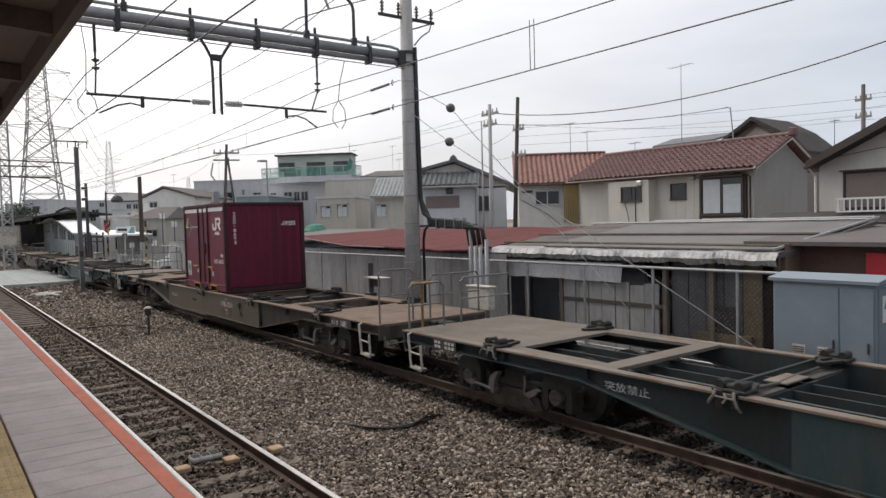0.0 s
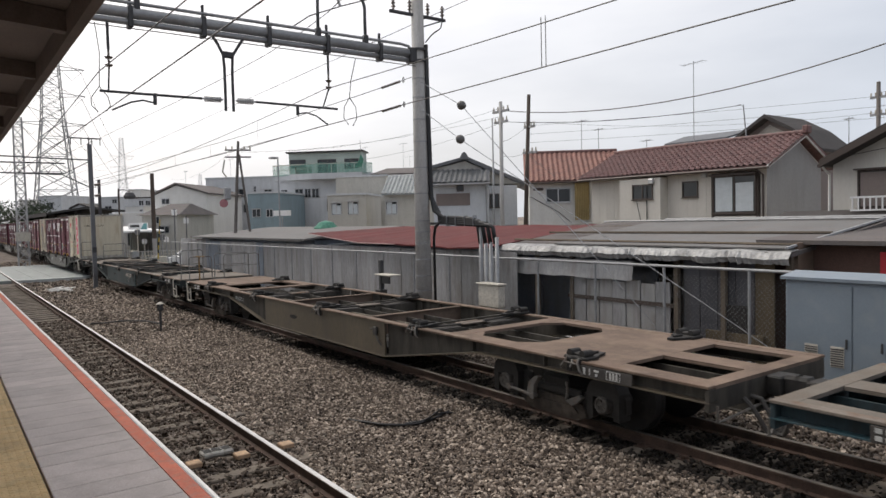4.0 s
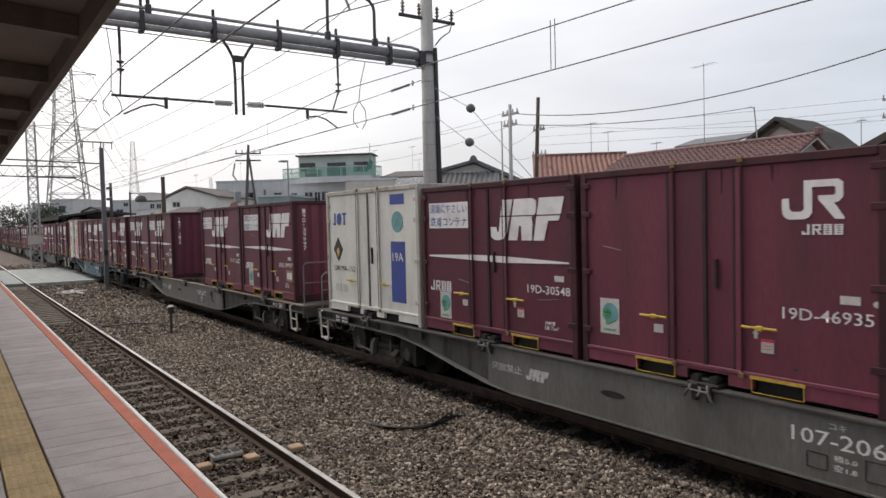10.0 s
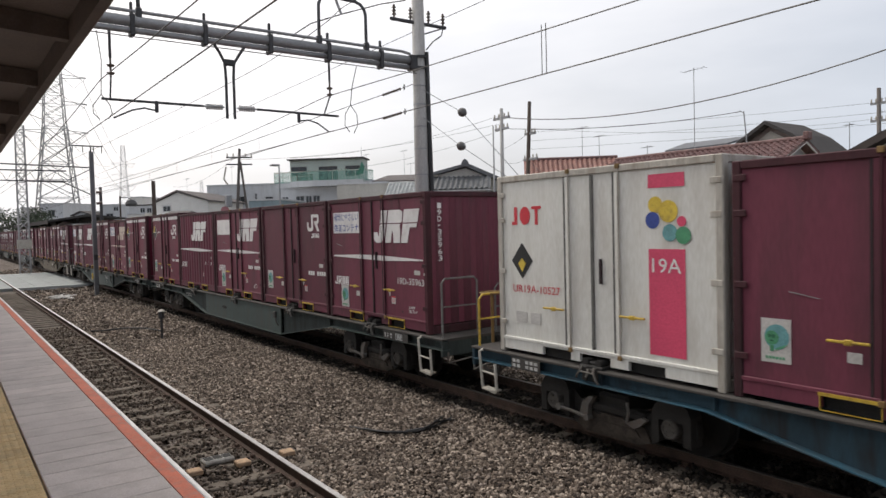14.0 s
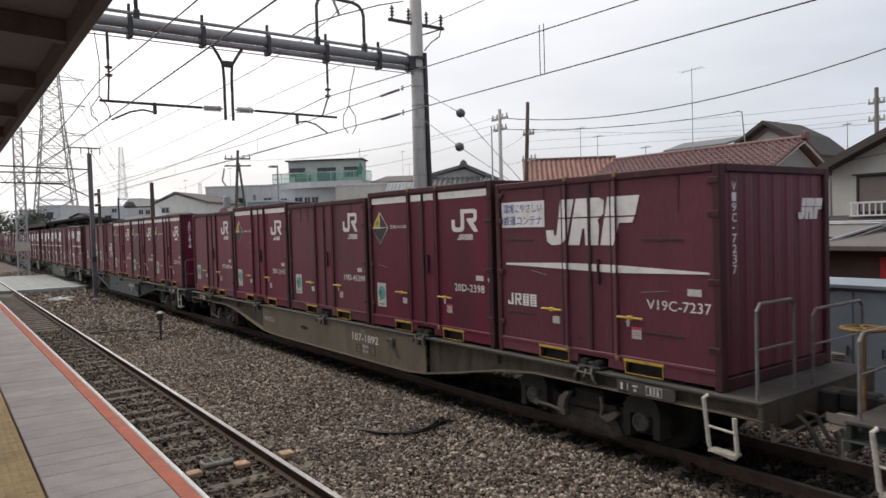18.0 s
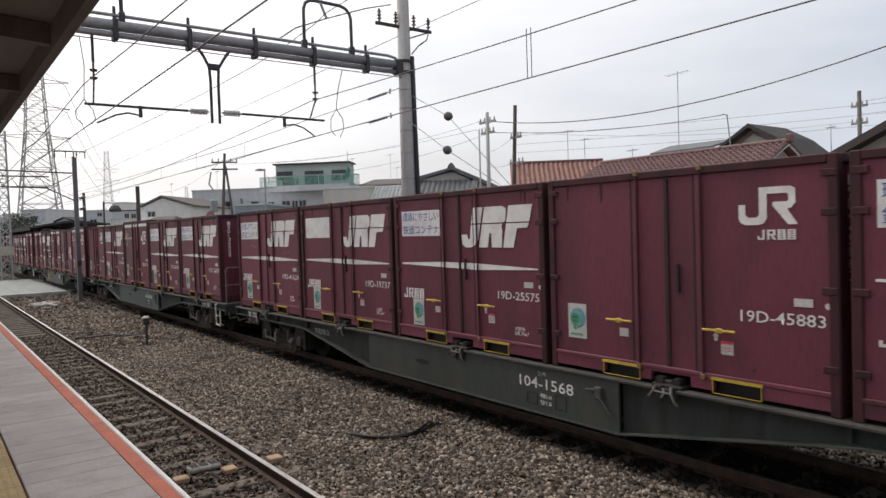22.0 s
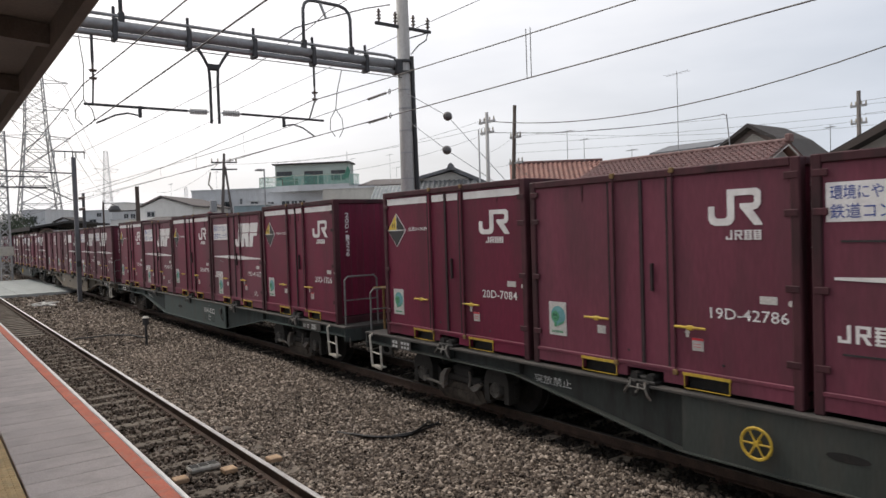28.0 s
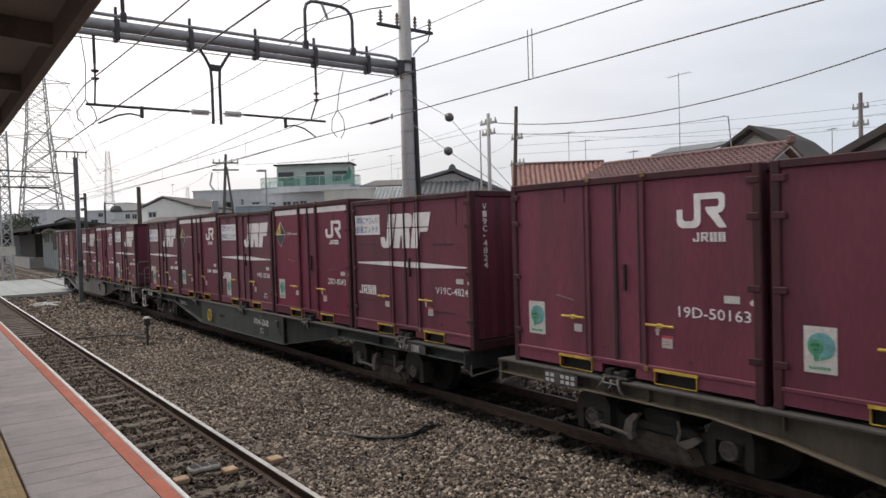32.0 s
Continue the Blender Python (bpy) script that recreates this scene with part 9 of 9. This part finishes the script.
TOWN = [
    (-55.01, 28.60, 48, 4.46, 7.0, 7.02, "wall_beige", "wall_grey", "flat", "grey-beige stucco house with a parapet roof", ()),
    (-49.12, 24.75, 48, 3.07, 6.0, 5.20, "wall_beige", "wall_grey", "flat", "low grey-beige house with two hooded windows", ((.34, 1.07, 3.72, 4.58), (1.64, 2.41, 3.73, 4.67))),
    (-42.68, 26.05, 48, 4.6, 7.0, 5.13, "wall_beige", "tile_pale", "tile", "beige house with a pale grey tiled roof", ((.10, .85, 3.62, 4.49),)),
    (-64.55, 38.19, 48, 8.2, 9.0, 7.97, "wall_grey", "felt", "slope", "grey house with a low sheet roof behind the others", ()),
    (-89.90, 30.70, 48, 7.01, 10.0, 9.07, "wall_grey", "wall_grey", "flat", "long grey flat-roofed building behind the street", ((.5, 1.05, 4.4, 5.6), (2.4, 3.4, 4.6, 5.6), (5.23, 6.18, 6.76, 7.45), (3.81, 4.08, 6.97, 7.93), (1.2, 2.4, 6.6, 7.6))),
    (-65.56, 24.52, 48, 3.19, 8.0, 6.05, "tin_blue", "wall_grey", "flat", "blue-grey house with a low roof", ((.45, 1.21, 3.83, 4.51), (1.85, 2.44, 3.8, 4.47))),
    (-90.65, 28.41, 48, 3.89, 10.0, 9.01, "wall_grey", "wall_grey", "flat", "tall grey flat-roofed building with large windows", ((1.0, 2.74, 6.32, 7.67), (1.2, 2.35, 2.49, 3.53))),
    (-82.59, 20.12, 48, 6.10, 10.0, 6.60, "wall_white", "felt", "gable", "grey building with a shallow gable roof", ((.84, 1.67, 5.6, 6.13), (3.08, 3.95, 3.64, 4.61))),
    (-70.23, 15.87, 48, 3.49, 8.0, 4.18, "wall_beige", "felt", "hip", "small house with a hipped grey roof", ((1.12, 1.7, 3.4, 4.0), (1.79, 2.65, 2.51, 3.07))),
    (-86.19, 17.76, 48, 2.16, 8.0, 5.40, "wall_white", "wall_grey", "flat", "white house with a dark upper window", ((.89, 1.4, 3.55, 4.27), (1.74, 2.04, 4.24, 5.03))),
    (-107.68, 22.47, 48, 4.13, 9.0, 7.14, "wall_grey", "roof_dark", "flat", "grey flat-roofed apartment house", ((1.76, 2.4, 6.11, 6.77), (2.77, 3.41, 6.08, 6.74))),
    (-137.0, 28.84, 48, 2.36, 8.0, 9.74, "wall_white", "wall_grey", "flat", "distant white narrow flat-roofed building", ()),
    (-118.22, 20.59, 48, 3.09, 10.0, 7.63, "wall_grey", "wall_grey", "flat", "grey stepped apartment building", ((.94, 2.0, 5.76, 6.31), (2.17, 2.87, 6.77, 7.31), (.61, 1.49, 4.65, 5.19))),
    (-121.5, 19.6, 48, 3.0, 10.0, 6.7, "wall_grey", "wall_grey", "flat", "lower grey apartment building beyond the crossing", ((.6, 1.4, 5.2, 5.8), (1.8, 2.5, 5.2, 5.8))),
    (-78.58, 14.98, 48, 3.29, 6.0, 4.52, "wall_white", "white_sheet", "flat", "low pale shop building beside the crossing", ((.35, 1.05, 3.56, 4.22), (1.5, 2.6, 1.2, 2.4))),
    (-118.81, 16.84, 48, 3.05, 8.0, 6.06, "wall_grey", "roof_dark", "gable", "dark gabled house beyond the far platform", ((1.04, 1.65, 4.82, 5.35),)),
    (-149.17, 15.80, 48, 4.41, 10.0, 9.04, "wall_grey", "wall_grey", "flat", "distant pale grey building beyond the trees", ((1.48, 2.75, 6.78, 7.85),)),
    (-189.33, 15.96, 48, 4.43, 10.0, 9.71, "wall_white", "wall_grey", "flat", "distant white building beyond the line", ()),
    (-101.0, 33.0, 48, 9.0, 10.0, 7.2, "wall_cream", "tile_grey", "gable", "distant cream gabled house", ((2, 3.5, 5, 6.2),)),
]
for row in TOWN:
    town(*row)
# three-storey building with a roof terrace behind green netting
gb = town(-71.86, 30.33, 48, 9.6, 12.0, 7.55, "wall_grey", "wall_grey", "flat", "grey three-storey building with a terrace behind green netting",
          ((.35, 1.0, 5.6, 6.7), (1.9, 2.75, 5.75, 6.75), (3.0, 3.6, 5.85, 6.75), (3.8, 4.5, 5.85, 6.75), (5.4, 5.9, 4.3, 5.6), (.3, 2.2, 2.6, 3.6)))
part("terrace_slab", Mesh().prism([(-.9, 4.0), (-.4, .2), (4.1, -1.2), (9.6, -1.2), (10.4, .5), (10.4, 11), (-.9, 11)], "z", 7.72, 8.35), M["wall_grey"], gb, "grey jutting terrace slab")
part("top_floor", Mesh().box(.9, 1.2, 8.35, 9.1, 3.6, 10.75), M["wall_green"], gb, "pale green-grey top floor")
tr_ = Mesh().box(.7, .8, 10.75, 9.3, 3.9, 10.88)
for i in range(28):
    tr_.cyl((.78 + i * .312, .74, 10.84), (.78 + i * .312, 3.9, 10.84), .09, .09, 6)
part("top_roof", tr_, M["roof_dark"], gb, "corrugated dark sheet roof")["kind"] = "stuff"
for a, b, c, e in ((1.1, 2.75, 9.15, 10.0), (4.2, 5.2, 8.55, 9.95), (5.3, 6.2, 8.55, 9.95), (7.2, 8.7, 8.95, 9.95)):
    window(gb, a, c, b, e, 1.196, "window_frame", 2, sill=False)
rail = part("terrace_rail", Mesh().tube([(-.6, .25, 9.35), (4.1, -1.1, 9.35), (9.6, -1.1, 9.35), (10.3, .6, 9.35)], .05, 6).tube([(-.6, .25, 8.85), (4.1, -1.1, 8.85)], .035, 5), M["pale"], gb, "pale terrace handrail")
for i in range(12):
    u = i / 11
    q = (-.6 + 4.7 * u * 2.5, .25 - 1.35 * u * 2.5) if u < .4 else (4.1 + 5.5 * (u - .4) / .6, -1.1)
    part("rail_post", Mesh().cyl((q[0], q[1], 8.35), (q[0], q[1], 9.4), .035, .035, 6), M["pale"], rail)
NET = [(-.6, .22), (4.1, -1.14), (9.7, -1.14), (10.38, .6)]
for (xa, ya), (xb, yb) in zip(NET[:-1], NET[1:]):
    m, n_ = Mesh(), int(math.hypot(xb - xa, yb - ya) / .13)
    for i in range(n_):
        u, v = i / n_, (i + .55) / n_
        top = 9.42 + .12 * noise.noise((xa + u * 7, 3, 1))
        m.add([(xa + (xb - xa) * u, ya + (yb - ya) * u, 8.2), (xa + (xb - xa) * v, ya + (yb - ya) * v, 8.2), (xa + (xb - xa) * v, ya + (yb - ya) * v, top), (xa + (xb - xa) * u, ya + (yb - ya) * u, top)], [(0, 1, 2, 3)])
    part("green_net", m, M["net_open"], gb, "open green debris net along the terrace rail")["kind"] = "stuff"
part("net_drape", Mesh().prism([(8.9, 8.9), (9.6, 8.9), (9.8, 9.7), (9.5, 10.2), (9.3, 9.6)], "y", -1.19, -1.16), M["green_net"], gb, "green net hanging loose")
part("stain_panel", Mesh().box(2.2, -.62, 8.4, 4.0, -.58, 9.1).moved(Matrix.Translation((0, 0, 0))), M["old_wood"], gb, "brown board behind the rail")
part("roof_mast", Mesh().cyl((8.9, 1.5, 10.9), (8.9, 1.5, 12.0), .03, .03, 6), M["galv"], gb)


for row in ((-18.67, 27.7, 5.95, 9.66, .55), (-25.94, 28.3, 6.0, 8.04, .35), (-24.76, 28.3, 6.0, 7.45, .3), (-21.55, 28.1, 5.8, 6.53, .25), (-12.37, 28.3, 4.6, 6.42, .15),
            (-67.61, 38.9, 8.2, 11.04, .5), (-62.06, 40.3, 8.0, 10.97, .5), (-61.69, 40.86, 8.0, 9.6, .7), (-90.0, 31.5, 8.8, 11.3, .5), (-84.0, 24.0, 6.8, 9.2, .5)):
    antenna(*row)
# drop-wire mast on the tiled roof
dm = thing("drop_wire_mast", "thin steel mast on the roof ridge holding wires", "mast", at=(-16.5, 28.3, 5.8))
part("mast", Mesh().cyl((0, 0, 0), (-.16, 0, 1.68), .03, .025, 6), M["galv"], dm)
part("bracket", Mesh().tube([(-.16, 0, 1.6), (-.32, 0, 1.72), (-.5, 0, 1.66)], .014, 5), M["galv"], dm)

# utility poles and their lines
M["wood_pole_weathered"] = mat("weathered_pole_timber", (0.13, 0.115, 0.105), 0.9, var=0.25, scale=3, fine=40, streak=True)
utility_pole(-24.9, 21.64, 8.3, .11, M["pole_concrete"], .05, ((7.85, .55), (7.35, .45)), "grey concrete utility pole among the houses")
utility_pole(-24.62, 22.72, 8.6, .115, M["wood_pole"], .55, ((7.1, .35), (5.9, .45)), "dark wooden utility pole leaning slightly")
utility_pole(-24.77, 21.04, 7.45, .05, M["galv"], 0, (), "slim galvanised steel pole beside a house")
up = utility_pole(-14.15, 35.3, 8.7, .12, M["wood_pole_weathered"], 0, ((8.0, .35), (7.2, .35)), "grey concrete utility pole behind the roofs")
lp = thing("street_lamp", "slim grey street lamp with a short arm", "street lamp", at=(-46.05, 19.48, -.33))
part("pole", Mesh().cyl((0, 0, 0), (0, 0, 7.7), .07, .05, 8), M["galv"], lp)
part("lamp_head", Mesh().box(-.5, -.5, 7.66, .05, .05, 7.78, .03), M["galv"], lp)
tl = thing("telephone_line", "thin dark overhead lines sagging past the houses", "overhead wire", "overhead wires", at=(-24.9, 21.64, 0))
oP = Vector((-24.9, 21.64, 0))
for a, b, sag, r in (((-24.9, 21.64, 7.91), (-4.0, 21.64, 8.39), 1.19, .020), ((-24.85, 21.7, 7.37), (-16.8, 28.4, 7.5), .28, .014), ((-24.35, 22.95, 7.2), (10, 42, 8.6), .5, .006), ((-24.35, 22.95, 6.8), (10, 42, 8.2), .5, .006),
                     ((-24.35, 22.95, 6.4), (10, 42, 7.7), .5, .006), ((-24.35, 22.95, 6.1), (-25.0, 25.0, 5.0), .1, .008), ((-24.9, 21.64, 8.0), (-34, 15, 6.6), .4, .007), ((-24.9, 21.64, 7.3), (-34, 15, 5.9), .5, .007),
                     ((-24.9, 21.64, 6.4), (-24.4, 22.9, 7.2), .1, .006), ((-24.9, 21.64, 5.8), (-24.4, 22.9, 6.0), .15, .006), ((-24.9, 21.64, 5.4), (-28.2, 25.2, 4.9), .1, .008), ((-24.4, 22.9, 5.9), (-23.5, 24.0, 4.7), .1, .008),
                     ((-14.15, 35.3, 8.2), (20, 30, 9.3), .5, .008), ((-14.15, 35.3, 7.6), (20, 30, 8.6), .5, .008), ((-14.15, 35.3, 7.3), (-24.4, 22.9, 7.4), .4, .006), ((-39.5, 14.3, 7.3), (-75, 20, 7.6), .6, .008), ((-39.5, 14.3, 7.0), (-24.9, 21.6, 7.6), .4, .007)):
    part("line", Mesh().tube([tuple(Vector(q) - oP) for q in sagline(a, b, sag)], r, 5), M["wire"], tl)
# the twin-leg pole
af = thing("utility_pole", "dark twin-leg utility pole with crossarms and transformer gear", "utility pole", "utility poles", at=(-39.55, 14.1, -.33))
part("pole", Mesh().cyl((-.1, -.25, 0), (.07, .22, 7.95), .105, .075, 10), M["wood_pole_weathered"], af)
part("strut", Mesh().cyl((.32, .95, 0), (.08, .24, 7.2), .09, .06, 10), M["wood_pole_weathered"], af)
for z in (7.45, 7.05):
    part("crossarm", Mesh().tube([(-.22, -.48, z), (.32, .86, z)], .045, 5), M["dark_iron"], af)
for i in range(5):
    part("insulator", Mesh().cyl((-.2 + .13 * i, -.42 + .31 * i, 7.48), (-.2 + .13 * i, -.42 + .31 * i, 7.68), .05, .03, 7), M["pale"], af)
part("gear", Mesh().box(-.35, -.62, 4.6, -.05, -.25, 5.3, .05), M["galv"], af)
part("cutout", Mesh().tube([(-.25, -.5, 6.9), (-.32, -.62, 6.2), (-.2, -.45, 5.9)], .05, 6), M["pale"], af)
M["faded_red"] = mat("faded_red_sign", (0.36, 0.16, 0.17), 0.7, var=0.15, scale=3)
part("round_sign", Mesh().cyl((-.30, -.62, 4.4), (-.26, -.64, 4.4), .24, .24, 16), M["faded_red"], af, "faded round red sign")
ss = thing("shop_sign", "white street sign with dark lettering bars", "sign", at=(-57.0, 24.35, -.33))
part("board", Mesh().box(-.04, -.78, 3.78, .04, .78, 4.25, .01).moved(Matrix.Rotation(math.radians(-42), 4, "Z")), M["white_sheet"], ss)
part("post", Mesh().cyl((0, 0, 0), (0, 0, 3.8), .05, .05, 8), M["galv"], ss)

# trees at the far end
M["tree_leaf"] = mat("dark_tree_leaf", (0.05, 0.065, 0.04), 0.85, var=0.4, scale=1.0, bump=0)
M["bark"] = mat("dark_bark", (0.07, 0.06, 0.05), 0.95, var=0.3, scale=6)


def tree(x, y, h, w, seed, n=1400):
    r = random.Random(seed)
    t = thing("tree", "dark leafless-looking evergreen tree beyond the platform", "tree", "trees beyond the platform", at=(x, y, -.33))
    tr = Mesh().cyl((0, 0, 0), (0, 0, h * .45), .22, .14, 8)
    cl_ = []
    for i in range(9):
        a = r.uniform(0, 6.28)
        e = (math.cos(a) * w * r.uniform(.4, .9), math.sin(a) * w * r.uniform(.4, .9), h * r.uniform(.45, .95))
        cl_.append(e)
        tr.tube([(0, 0, h * r.uniform(.25, .45)), (e[0] * .5, e[1] * .5, e[2] * .8), e], .06, 5)
    part("trunk", tr, M["bark"], t)
    m = Mesh()
    for i in range(n):
        c = cl_[r.randrange(len(cl_))]
        p = Vector(c) + Vector((r.gauss(0, 1), r.gauss(0, 1), r.gauss(0, .7))) * w * .28
        d1 = Vector((r.uniform(-1, 1), r.uniform(-1, 1), r.uniform(-1, 1))).normalized() * r.uniform(.12, .28)
        d2 = Vector((r.uniform(-1, 1), r.uniform(-1, 1), r.uniform(-1, 1))).normalized() * .12
        m.add([tuple(p - d1), tuple(p + d2), tuple(p + d1), tuple(p - d2)], [(0, 1, 2, 3)])
    o = part("crown", m, M["tree_leaf"], t)
    o["kind"] = "stuff"


tree(-125, 10.5, 7.0, 2.6, 3)
tree(-132, 12.5, 7.6, 3.0, 4)
tree(-140, 9.0, 7.2, 3.0, 5)
tree(-150, 6.5, 7.0, 3.0, 6)

PLAN[:] = [1.0, 0.0, 1.0]


# ---- what moves: the wagons and their loads roll along the far track, the wheels turn ----
def motions():
    for ob, n, dx, y, z in movers:
        walk(ob, [(t, pose(run(t) + WAGON_STEP * n + dx, y, z)) for t in RUN_TIMES])
    for w, q, n, dx in wheelsets:
        # the wheels roll while their wagon passes near the platform
        x_at = lambda t: run(t) + WAGON_STEP * n + LOAD_LEN / 2 + dx
        near = [i for i in range(0, 32 * FPS + 1) if -32.0 < x_at(i / FPS) < 0.5]
        here = w.location.copy()
        if not near:
            continue
        rows = [(i / FPS, (x_at(i / FPS) - x_at(near[0] / FPS)) / 0.43) for i in near]
        if rows[0][0] > 0:
            rows.insert(0, (0.0, 0.0))
        if rows[-1][0] < 32.0:
            rows.append((32.0, rows[-1][1]))
        walk(w, [(t, Matrix.Translation(here) @ Matrix.Rotation(a, 4, 'Y')) for t, a in rows])


motions()
